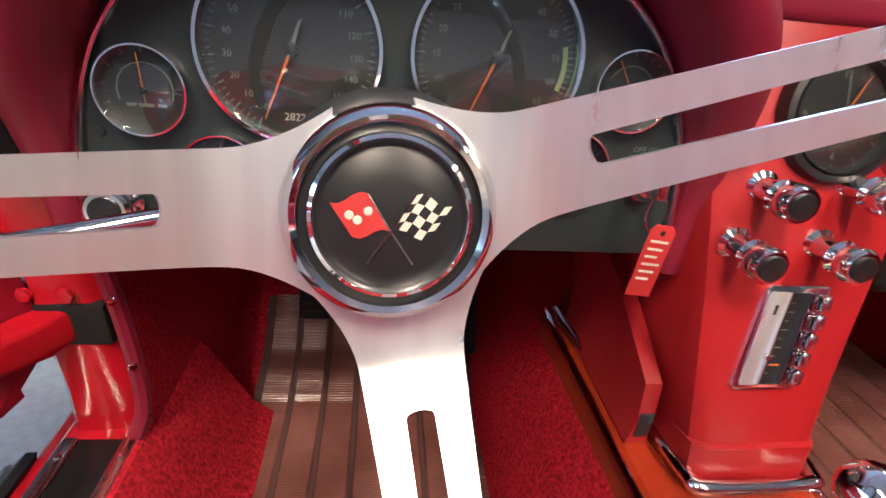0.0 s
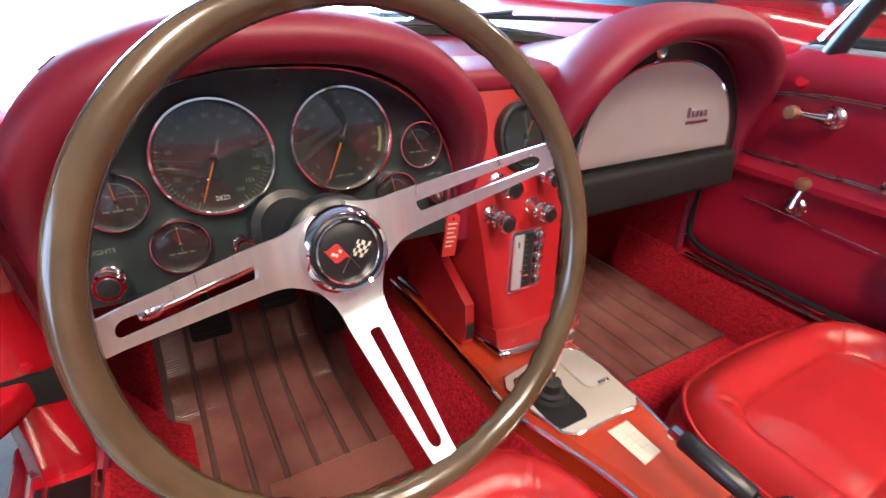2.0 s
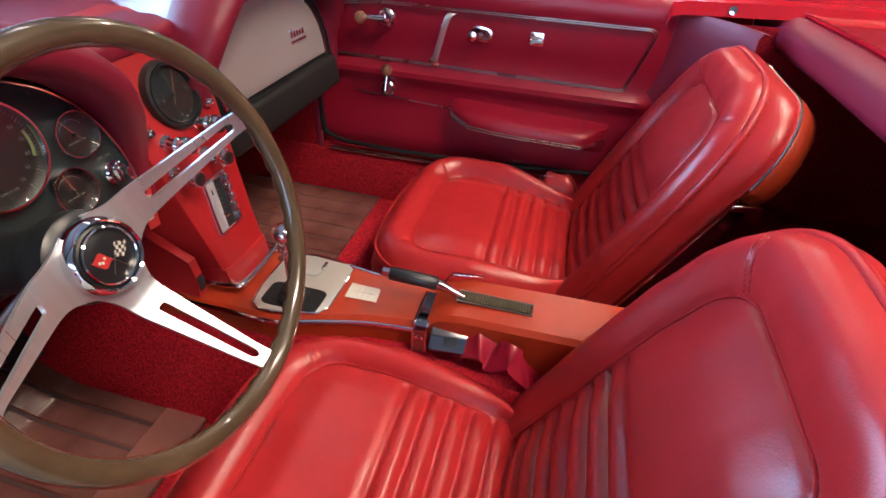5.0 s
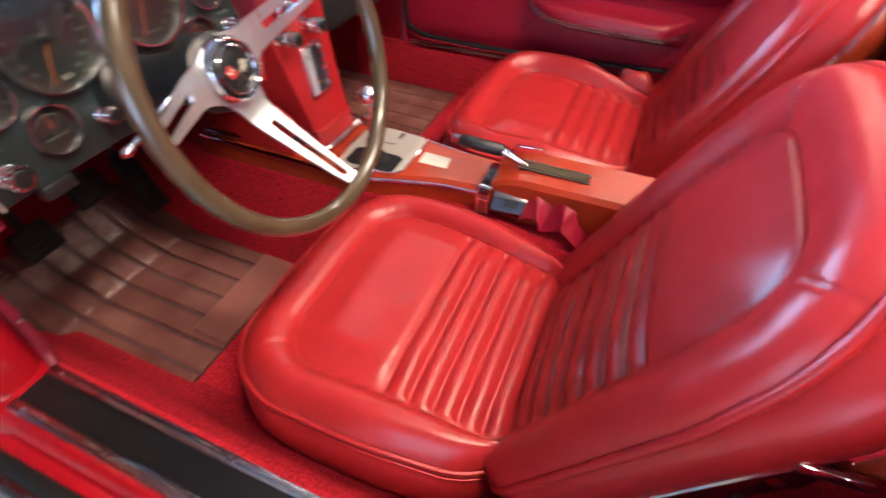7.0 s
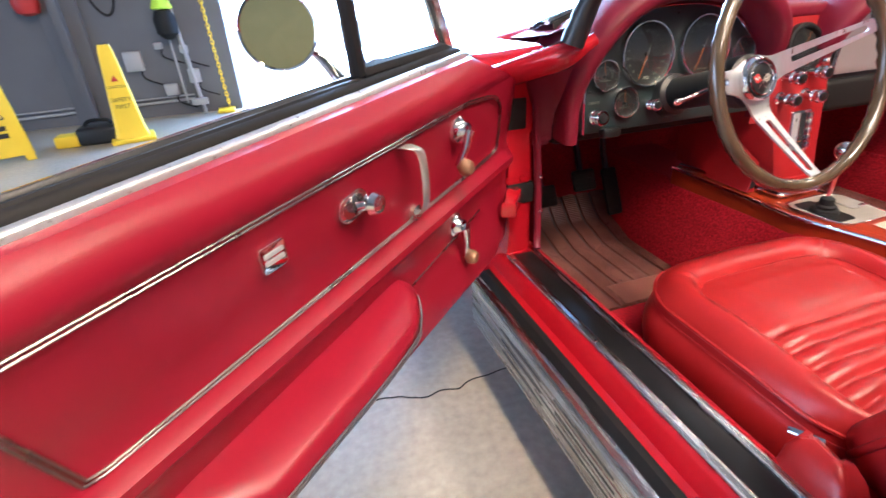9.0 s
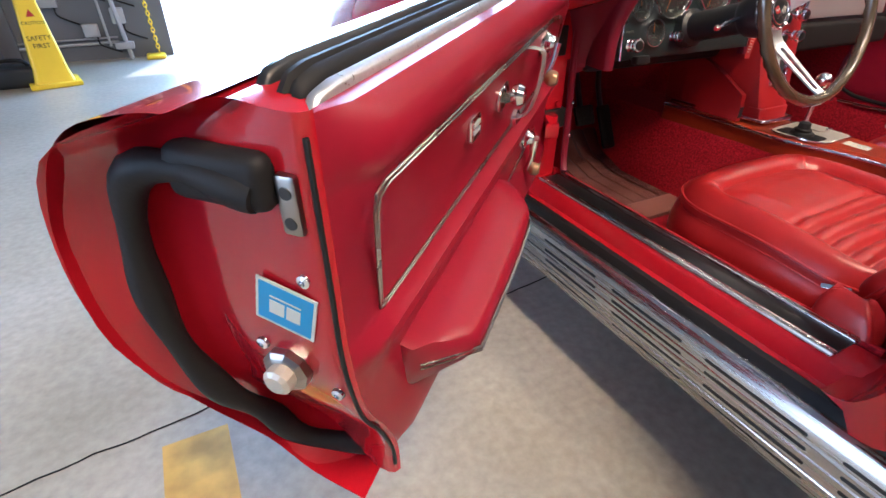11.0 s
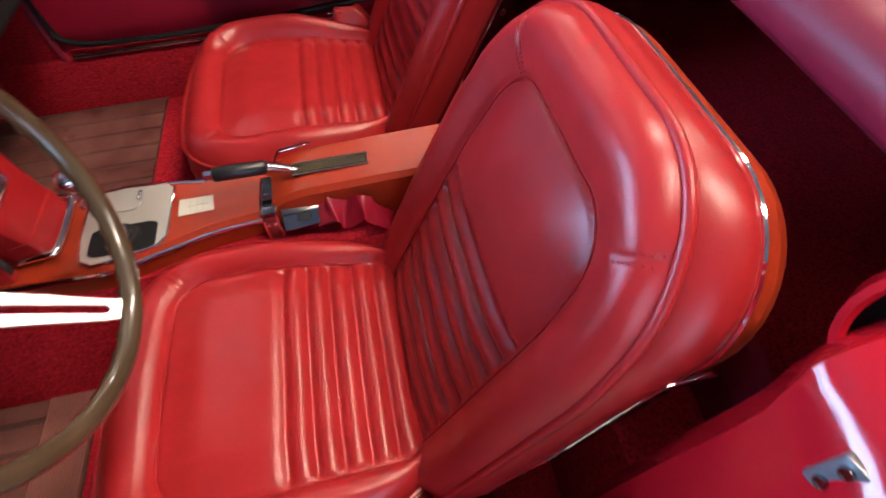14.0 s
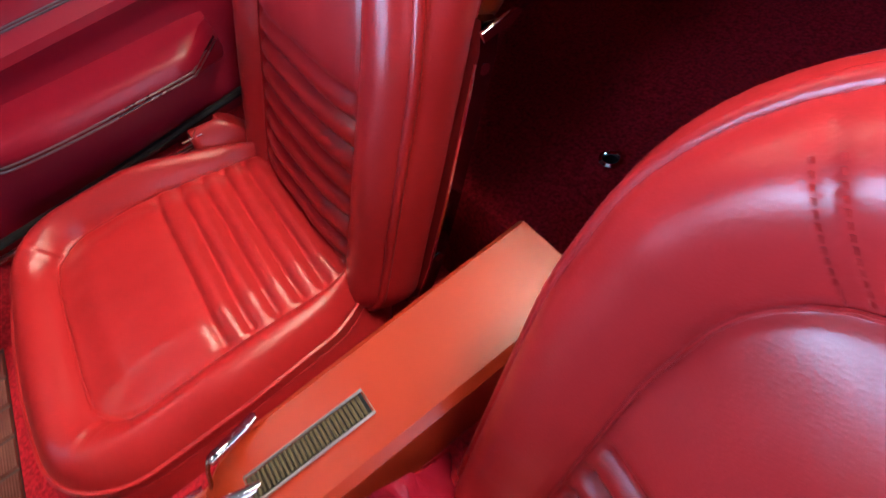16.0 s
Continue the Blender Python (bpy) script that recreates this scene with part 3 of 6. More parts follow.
def bucket_seat(dx, dy, dz, inset, plump):
    """A seat moved from the driver's place; inset: how far the hinge straps lie inside the side band; plump: how much fuller the outer bolster is."""
    cx, cy = SEAT_X + dx, dy - 0.13
    t = thing("bucket_seat", "red vinyl bucket seat with pleated centre and chrome trim", "car seat", Matrix.Translation((cx, cy, 0.2)), "car seats")
    mc = Matrix.Translation((cx, cy, dz))

    def sd(x, y):
        yb = y - 0.026 * (1 - (x / 0.24) ** 2) * sm(-0.05, 0.2, y)
        return rbox(x, yb + 0.005, 0.228 - 0.026 * sm(0.02, -0.2, y), 0.207, 0.1)

    def si(x, y):
        yb = y - 0.008 * (1 - (x / 0.2) ** 2) * sm(-0.05, 0.14, y)
        return rbox(x, yb + 0.034, 0.167 - 0.012 * sm(0.06, -0.18, y), 0.174, 0.058)

    def top(x, y, e):
        g = si(x, y)
        if g > 0:
            f = e / (e + g + 1e-9)
            z = 0.388 + 0.017 * f + (0.027 + plump * sm(0.1, 0.2, x) * sm(-0.19, 0.0, y)) * math.sin(math.pi * f) ** 0.8
            # gathered corners
            for sx in (-1, 1):
                px, py = sx * x - 0.142, y - 0.126
                al, of = 0.66 * px + 0.75 * py, 0.75 * px - 0.66 * py
                if -0.004 < al < 0.06:
                    k = sm(-0.004, 0.008, al) * sm(0.06, 0.03, al)
                    z -= k * (0.0034 * math.exp(-((of / 0.0026) ** 2)) + 0.0015 * math.exp(-(((of - 0.009) / 0.003) ** 2)) - 0.0016 * math.exp(-(((of + 0.007) / 0.005) ** 2)))
        else:
            z = 0.405 + 0.012 * sm(0, 0.06, -g)
            s = -(y + 0.0165) / 0.0332
            edge = sm(0, 0.012, -g)
            if s > 0:
                z += edge * (0.0115 * abs(math.sin(math.pi * s)) ** 0.7 - 0.0095)
            else:
                z -= edge * 0.0095 * math.exp(s * 0.0332 / 0.009)
        z -= 0.0035 * math.exp(-((g / 0.0032) ** 2))
        z += 0.0016 * noise.noise(Vector((x * 9, y * 9, 0))) + 0.0007 * noise.noise(Vector((x * 34, y * 26, 3)))
        return z - 0.03 * sm(0.02, -0.22, y)

    cushion = padded("cushion", sd, top, -0.25, 0.25, -0.23, 0.26, 0.0033, mc, LEATHER, t)
    loop = outline(sd)
    def lp(off, z):
        return [Vector((q.x, q.y, q.z - 0.03 * sm(0.02, -0.22, q.y - cy))) for q in offset_loop(loop, off, z, mc)]
    part("cushion_side", rings([lp(0, 0.3875), lp(0.003, 0.376), lp(0.0015, 0.369), lp(0.006, 0.36), lp(0.012, 0.335), lp(0.013, 0.305), lp(0.004, 0.265), lp(-0.03, 0.235)], cap=False), LEATHER, cushion)
    part("piping", tube(lp(0.0015, 0.3885), 0.0032, 6, True), LEATHER, cushion)
    part("piping", tube(lp(0.002, 0.37), 0.0014, 6, True), LEATHER, cushion)
    part("seam_piping", tube([mc @ Vector((p.x, p.y, top(p.x, p.y, 0.08) + 0.0028)) for p in outline(si, 96, 0.5, -0.034)], 0.0014, 6, True), LEATHER, cushion)
    part("seat_base", box(cx - 0.19, cx + 0.19, cy - 0.2, cy + 0.16, 0.2, 0.25, 0.02), BLACKM, t)
    # backrest
    up = Vector((0, -0.48, 1)).normalized()
    nrm = Vector((0, 1, 0.48)).normalized()
    mb = frame_m(Vector((cx - 0.001, cy - 0.176, 0.402)) - 0.018 * nrm, (-1, 0, 0), nrm)

    def sb(x, y):
        w = 0.207 - 0.02 * sm(0.25, 0.42, y)
        return rbox(x, y - 0.192 - 0.005 * (1 - (x / 0.23) ** 2) * sm(0.2, 0.43, y), w, 0.263, 0.12 if y > 0.19 else 0.07)

    def sj(x, y):
        return rbox(x - 0.002, y - 0.151, 0.134 - 0.01 * sm(0.26, 0.36, y), 0.231, 0.058 if y > 0.16 else 0.04)

    # stitched darts at the two upper corners: start, way and length
    darts = ((-0.096, 0.379, -0.65, 0.76, 0.055), (0.141, 0.384, 0.7, 0.714, 0.04))

    def front(x, y, e):
        g = sj(x, y)
        if g > 0:
            f = e / (e + g + 1e-9)
            w = -0.014 + 0.016 * f + 0.026 * math.sin(math.pi * f ** 0.66) ** 0.85
        else:
            w = 0.002 + 0.0115 * (1 - (1 - min(1, -g / 0.085)) ** 2)
            s = (0.221 - y) / 0.0335
            edge = sm(0, 0.01, -g)
            if s > 0:
                w += edge * (0.0105 * abs(math.sin(math.pi * s)) ** 0.7 - 0.01 - 0.003 * sm(0, 0.3, s))
            else:
                w -= edge * 0.008 * math.exp(s * 0.0335 / 0.006)
        w -= 0.0032 * math.exp(-((g / 0.0032) ** 2))
        for dx, dy, ux, uy, ln in darts:
            px, py = x - dx, y - dy
            along, off = ux * px + uy * py, uy * px - ux * py
            if -0.006 < along < ln + 0.03:
                k = sm(-0.006, 0.004, along) * sm(ln + 0.03, ln, along)
                w -= k * (0.003 * math.exp(-((off / 0.002) ** 2)) + 0.0012 * math.exp(-((off / 0.014) ** 2)))
        return w + 0.0024 * noise.noise(Vector((x * 8, y * 8, 5))) + 0.0008 * noise.noise(Vector((x * 30, y * 30, 9)))

    back = padded("backrest", sb, front, -0.25, 0.25, -0.08, 0.49, 0.0036, mb, LEATHER, t)
    bl = outline(sb, 120, 0.5, 0.19)
    br = outline(lambda x, y: rbox(x, y - 0.196, 0.213, 0.267, (0.118 if x > 0 else 0.15) if y > 0.19 else 0.07), 120, 0.5, 0.19)
    def bp(off, w):
        # the side band widens from the piping to the chrome strip
        k = sm(-0.012, -0.05, w)
        return offset_loop([p.lerp(q, k) for p, q in zip(bl, br)], off - 0.0125 * k, w, mb)
    part("backrest_side", rings([bp(-0.012, -0.02), bp(-0.004, -0.0165), bp(0.002, -0.0155), bp(0.007, -0.022), bp(0.012, -0.034), bp(0.0135, -0.046), bp(0.0125, -0.056), bp(0.0105, -0.061)], cap=False), LEATHER, back)
    part("piping", tube(bp(0.0, -0.0105), 0.0056, 10, True), LEATHER, back)
    part("seam_piping", tube([mb @ Vector((p.x, p.y, front(p.x, p.y, 0.08) + 0.0026)) for p in outline(sj, 120, 0.5, 0.16)], 0.0015, 6, True), LEATHER, back)
    def tuck(off, w):
        # drawn in beside the hinge straps and under the crown
        far, near = bp(off, w), bp(off - 0.04, w)
        res = []
        for p, a, b in zip(bl, far, near):
            res.append(a.lerp(b, sm(0.34, 0.26, p.y) if w < -0.0625 else 0))
        return res
    part("chrome_strip", rings([tuck(0.006, -0.0605), tuck(0.0125, -0.061), tuck(0.014, -0.0632), tuck(0.013, -0.0652), tuck(0.006, -0.0656)], cap=False), CHROME, back, "bright chrome strip round the backrest")
    part("back_shell", rings([tuck(0.0085, -0.0656), tuck(0.0115, -0.078), tuck(0.006, -0.098), tuck(-0.02, -0.116), tuck(-0.08, -0.127), tuck(-0.14, -0.13)]), CONSOLE, back, "red painted seat back shell")
    # twin stitching rows beside each dart
    for dx, dy, ux, uy, ln in darts:
        way = (mb.to_3x3() @ Vector((ux, uy, 0))) * 0.0013
        for d in (-0.0042, 0.0042):
            for k in range(int(ln / 0.0042)):
                x, y = dx + ux * 0.0042 * k + uy * d, dy + uy * 0.0042 * k - ux * d
                e = -sb(x, y)
                if e > 0.004:
                    p = mb @ Vector((x, y, front(x, y, e) + 0.0003))
                    part("stitch", tube([p - way, p + way], 0.0006, 4), LEATHER, back)
    # recliner straps at both sides
    for s in (-1, 1):
        x = s * 0.195
        def q(v, w, d=0.0):
            return mb @ Vector((x + s * (d - inset), v, w))
        strip = part("hinge_strap", rings([[q(v, -0.0605, d - 0.014), q(v, -0.0605, d), q(v, -0.083, d - 0.002), q(v, -0.085, d - 0.014)] for v, d in ((-0.055, 0.004), (-0.02, 0.024), (0.03, 0.031), (0.14, 0.034), (0.3, 0.033), (0.325, 0.026))]), DARKCHROME, t, "dark chromed hinge strap")

        part("strap_bead", tube([q(v, -0.0612, d) for v, d in ((-0.05, 0.007), (-0.02, 0.0245), (0.03, 0.0315), (0.14, 0.0345), (0.29, 0.031))], 0.002, 6), CHROME, strip)
        part("release_lever", plate([(-0.004, -0.005), (0.034, -0.006), (0.04, -0.001), (0.034, 0.004), (-0.004, 0.005)], -0.001, 0.0035, frame_m(q(0.316, -0.062, 0.032), tuple(0.55 * up - 0.83 * nrm), (-s, 0, 0)), 0.001), CHROME, strip)
        for v in (-0.02, 0.05, 0.285):
            part("screw", lathe([(0.006, 0), (0.005, 0.003), (0.001, 0.004)], frame_m(q(v, -0.072, 0.0325 if v > 0 else 0.0225), (0, 0, 1), (s, 0, 0)), 12), CHROME, strip)
    return t


# ---- steering wheel ----
WHEEL = frame_m((-0.3349, 0.089, 0.7343), (1, 0, 0), (0.0189, -0.9568, 0.29))


def steering_wheel():
    t = thing("steering_wheel", "three-spoke steering wheel with teak rim and brushed aluminium spokes", "steering wheel", WHEEL)
    loops = []
    for i in range(180):
        a = 2 * math.pi * i / 180
        ring = []
        for k in range(14):
            b = 2 * math.pi * k / 14
            r = 0.0106
            if math.sin(b) < -0.2:
                r += 0.0016 * math.cos(44 * a) * min(1, -math.sin(b))
            ring.append(((0.1737 + r * math.cos(b)) * math.cos(a), (0.1737 + r * math.cos(b)) * math.sin(a), 0.0845 + r * math.sin(b)))
        loops.append(ring)
    part("rim", rings(loops, around=True), TEAK, t, "glossy brown teak rim", local=True, angle=80)
    for ang in (20.4, 180.2, 280):
        bm = bmesh.new()
        rs, re, w0, w1 = 0.07, 0.157, 0.0118, 0.0052
        rows = sorted([0.02 + 0.152 * i / 40 for i in range(41)] + [rs + w0 * (1 - math.cos(math.pi / 2 * i / 8)) for i in range(9)] + [re - w1 * (1 - math.cos(math.pi / 2 * i / 6)) for i in range(7)])
        prev = None
        for r in rows:
            hw = 0.0195 - 0.0095 * min(1, max(0, (r - 0.055) / 0.115)) + 0.015 * max(0, (0.056 - r) / 0.036) ** 1.7
            u = (r - 0.056) / 0.104
            z = 0.0395 * (u + math.sqrt(u * u + 0.012)) * (1 - 0.02 * u) + 0.004 * sm(0.15, 0.17, r) - 0.001
            sw = 0.0
            if rs < r < re:
                base = w0 + (w1 - w0) * (r - rs) / (re - rs)
                sw = min(base, math.sqrt(max(0, w0**2 - max(0, rs + w0 - r) ** 2)), math.sqrt(max(0, w1**2 - max(0, r - re + w1) ** 2)))
            row = [bm.verts.new((r, y, z)) for y in (-hw, -sw, sw, hw)]
            if prev:
                bm.faces.new((prev[0], row[0], row[1], prev[1]))
                bm.faces.new((prev[2], row[2], row[3], prev[3]))
            prev = row
        bmesh.ops.remove_doubles(bm, verts=bm.verts, dist=1e-5)
        bmesh.ops.solidify(bm, geom=bm.faces, thickness=0.0035)
        bm.transform(pose(0, 0, 0, 0, 0, ang))
        part("spoke", bm, ALU, t, local=True, angle=50)
    I = Matrix.Identity(4)
    part("hub_plate", lathe([(0.0365, -0.004), (0.0365, -0.001), (0.03, 0.0)], I, 48), ALU, t, local=True)
    part("hub_ring", lathe([(0.0365, -0.006), (0.037, 0.004), (0.035, 0.01), (0.0325, 0.0125), (0.0305, 0.011), (0.03, 0.006)], I, 64, cap=False), CHROME, t, "chrome ring", local=True)
    part("horn_collar", lathe([(0.0302, 0.005), (0.0302, 0.0085), (0.0275, 0.01), (0.0262, 0.009)], I, 64, cap=False), BLACK, t, local=True)
    part("inner_ring", lathe([(0.0268, 0.008), (0.0268, 0.0125), (0.0254, 0.0135), (0.0242, 0.012), (0.024, 0.008)], I, 64, cap=False), CHROME, t, local=True)
    horn = part("horn_button", lathe([(0.0242, 0.0095), (0.019, 0.0113), (0.012, 0.0122), (0.0005, 0.0126)], I, 64), BLACK, t, "black domed horn button with crossed flags", local=True)
    def quad(s, u, v):
        p, q, r, w = (0.0, -0.0046), (0.0125, -0.0062), (0.0198, 0.0046), (0.0076, 0.0076)
        x = (p[0] * (1 - u) + q[0] * u) * (1 - v) + (w[0] * (1 - u) + r[0] * u) * v
        y = (p[1] * (1 - u) + q[1] * u) * (1 - v) + (w[1] * (1 - u) + r[1] * u) * v + 0.0012 * math.sin(u * 6)
        return (s * x, y)
    def patch(s, u0, u1, v0, v1, mt, nm):
        pts = [quad(s, u0, v0), quad(s, u1, v0), quad(s, u1, v1), quad(s, u0, v1)]
        if s < 0:
            pts.reverse()
        part(nm, rings([[(x, y, 0.0125 - 2.0 * (x * x + y * y) + h) for x, y in pts] for h in (-0.0006, 0.0006)]), mt, horn, smooth=False, local=True)
    for i in range(5):
        patch(-1, i / 5, i / 5 + 0.2, 0, 1, REDP, "red_flag")
        for j in range(4):
            patch(1, i / 5, i / 5 + 0.2, j / 4, j / 4 + 0.25, PAPER if (i + j) % 2 else BLACK, "flag_check")
    for u, v in ((0.3, 0.5), (0.6, 0.45), (0.7, 0.65)):
        x, y = quad(-1, u, v)
        part("flag_mark", lathe([(0.0016, 0), (0.0012, 0.0005), (0.0002, 0.0006)], Matrix.Translation((x, y, 0.0131 - 2.0 * (x * x + y * y))), 8), PAPER, horn, local=True)
    for s in (-1, 1):
        part("flag_pole", tube([(s * -0.0075, -0.0155, 0.0122), (s * 0.0, -0.0046, 0.0131), (s * 0.0076, 0.0076, 0.0128)], 0.00035, 5), TRIM, horn, local=True)


def steering_column():
    t = thing("steering_column", "black steering column with a chrome turn signal lever", "steering column", WHEEL)
    I = Matrix.Identity(4)
    part("column", lathe([(0.036, -0.006), (0.0435, -0.012), (0.0445, -0.03), (0.04, -0.05), (0.034, -0.058), (0.031, -0.062), (0.031, -0.17), (0.04, -0.175), (0.042, -0.205), (0.03, -0.21), (0.028, -0.55)], I, 40), BLACK, t, local=True)
    lever = part("turn_lever", tube([(-0.035, -0.0, -0.045), (-0.08, -0.008, -0.035), (-0.135, -0.018, -0.022)], [0.004, 0.0045, 0.0035], 10), CHROME, t, "chrome turn signal lever", local=True)
    part("knob", lathe([(0.003, 0), (0.0055, 0.004), (0.0055, 0.012), (0.003, 0.016)], frame_m((-0.135, -0.018, -0.022), (0, 0, 1), (-0.97, -0.14, 0.2)), 16), CHROME, lever, local=True)


# ---- dashboard ----
CL = frame_m((-0.325, 0.288, 0.76), (1, 0, 0), (0, -1, 0.15))


def arch(cx, zb, hw, hh, n=48, e=2.6, drop=0.0):
    pts = []
    if drop:
        pts.append((cx + hw, zb - drop))
    for i in range(n + 1):
        a = math.pi * i / n
        c, s = math.cos(a), math.sin(a)
        pts.append((cx + hw * math.copysign(abs(c) ** (2 / e), c), zb + hh * abs(s) ** (2 / e)))
    if drop:
        pts.append((cx - hw, zb - drop))
    return pts


def cowl(name, label, cx, zb, hw, hh, y0, mirror=1, drop=0.03):
    pts = [Vector((x, 0, z)) for x, z in arch(cx, zb, hw, hh, 56, 2.6, drop)]
    prof = [(0.0, y0 + 0.005), (0.003, y0 - 0.03), (0.008, y0 - 0.05), (0.02, y0 - 0.062), (0.036, y0 - 0.062), (0.048, y0 - 0.048), (0.054, y0 - 0.02), (0.05, y0 + 0.03), (0.015, y0 + 0.11), (-0.015, y0 + 0.2), (-0.04, y0 + 0.31), (-0.09, y0 + 0.34)]
    t = thing(name, label, "dashboard", Matrix.Translation((cx, y0, zb)))
    fine = [(p.x, p.y) for p in smooth_path([(o, y, 0) for o, y in prof], 4)]
    n = len(pts)
    for nm, part_prof in (("front_roll", fine[:29]), ("top_pad", fine[28:])):
        loops = []
        for i, p in enumerate(pts):
            tg = (pts[min(i + 1, n - 1)] - pts[max(i - 1, 0)]).normalized()
            nv = Vector((tg.z, 0, -tg.x))
            k = 0.5 + 0.5 * sm(0.0, 0.75, (p.z - zb) / hh)
            q = 0.25 + 0.75 * sm(0.1, 0.8, (p.z - zb) / hh)
            loops.append([p + nv * (o * (k if o > 0 else 1)) + Vector((0, y if y > y0 else y0 + (y - y0) * q, 0)) for o, y in part_prof])
        part(nm, rings(loops, closed=False), DASH, t, angle=85)
    return t


def dial_face(parent, x, y, r, marks, start, end, needle, name="gauge", nums=(), size=0.008, major=2):
    m = CL @ Matrix.Translation((x, y, 0))
    return gauge(parent, m, r, marks, start, end, needle, nums, size, major)


def gauge(parent, m, r, marks, start, end, needle, nums=(), size=0.008, major=2, rim=None):
    dial = part("gauge", lathe([(r * 0.97, -0.012), (r * 0.97, 0.0015), (r * 0.2, 0.0015), (0.0004, 0.0015)], m, 56), DIAL, parent, "round black gauge with chrome bezel")
    part("bezel", lathe([(r * 0.92, 0.0015), (r * 0.93, 0.007), (r * 0.96, 0.0105), (r * 1.0, 0.0105), (r * 1.03, 0.006), (r * 1.04, -0.004)], m, 64, cap=False), rim or CHROME, dial, "chrome bezel")
    for i in range(marks + 1):
        a = radians(start + (end - start) * i / marks)
        big = i % major == 0
        r0 = r * (0.83 if big else 0.86)
        c = m @ Matrix.Rotation(a, 4, "Z")
        w = 0.00045 if big else 0.0003
        part("mark", plate([(r0, -w), (r * 0.905, -w), (r * 0.905, w), (r0, w)], 0.0015, 0.0019, c), WHITE, dial, smooth=False)
    for k, txt in enumerate(nums):
        a = radians(start + (end - start) * k / (len(nums) - 1))
        writing(txt, size, m @ Matrix.Translation((r * 0.7 * math.cos(a), r * 0.7 * math.sin(a), 0.0017)), WHITE, dial, "numeral")
    if r < 0.03:
        for i in range(10):
            q0, q1 = (radians(start + (end - start) * (i + k) / 10) for k in (0, 1))
            part("scale_arc", plate([(k * math.cos(q), k * math.sin(q)) for k, q in ((r * 0.6, q1), (r * 0.635, q1), (r * 0.635, q0), (r * 0.6, q0))], 0.0015, 0.0018, m), WHITE, dial, smooth=False)
        for x, w in ((-0.34, 0.1), (0.34, 0.1), (0.0, 0.16)):
            part("scale_bar", plate([((x - w) * r, -0.36 * r), ((x + w) * r, -0.36 * r), ((x + w) * r, -0.29 * r), ((x - w) * r, -0.29 * r)], 0.0015, 0.0018, m), WHITE, dial, smooth=False)
    a = radians(needle)
    c = m @ Matrix.Rotation(a, 4, "Z")
    part("needle", plate([(-r * 0.05, -r * 0.016), (r * 0.82, -r * 0.006), (r * 0.82, r * 0.006), (-r * 0.05, r * 0.016)], 0.004, 0.005, c), ORANGE, dial, "orange needle")
    part("needle_tail", plate([(-r * 0.3, -r * 0.03), (-r * 0.04, -r * 0.022), (-r * 0.04, r * 0.022), (-r * 0.34, 0)], 0.0052, 0.0056, c), WHITE, dial)
    part("needle_hub", lathe([(r * 0.07, 0.0015), (r * 0.07, 0.006), (r * 0.03, 0.007), (0.0003, 0.007)], m, 20), BLACK, dial)
    g = part("lens", lathe([(r * 0.94, 0.0068), (r * 0.6, 0.0085), (0.0004, 0.0092), (0.0004, 0.0082), (r * 0.6, 0.0075), (r * 0.93, 0.0058)], m, 40, cap=False), LENS, dial, "clear glass lens")
    g.visible_shadow = False
    return dial


def knob(parent, m, r=0.011, depth=0.035, name="knob", cap=BLACK):
    k = part(name, lathe([(r * 0.95, 0), (r * 1.0, 0.005), (r * 0.7, 0.008), (r * 0.6, depth * 0.45), (r * 0.85, depth * 0.5), (r * 1.0, depth * 0.56), (r * 0.85, depth * 0.62), (r * 0.8, depth * 0.66), (r * 1.05, depth * 0.74), (r * 1.1, depth * 0.92), (r * 0.95, depth), (r * 0.75, depth)], m, 28), CHROME, parent, "chrome pull knob")
    part("cap", lathe([(r * 0.78, depth - 0.002), (r * 0.72, depth + 0.0018), (r * 0.3, depth + 0.0028), (0.0003, depth + 0.003)], m, 24), cap, k)
    return k


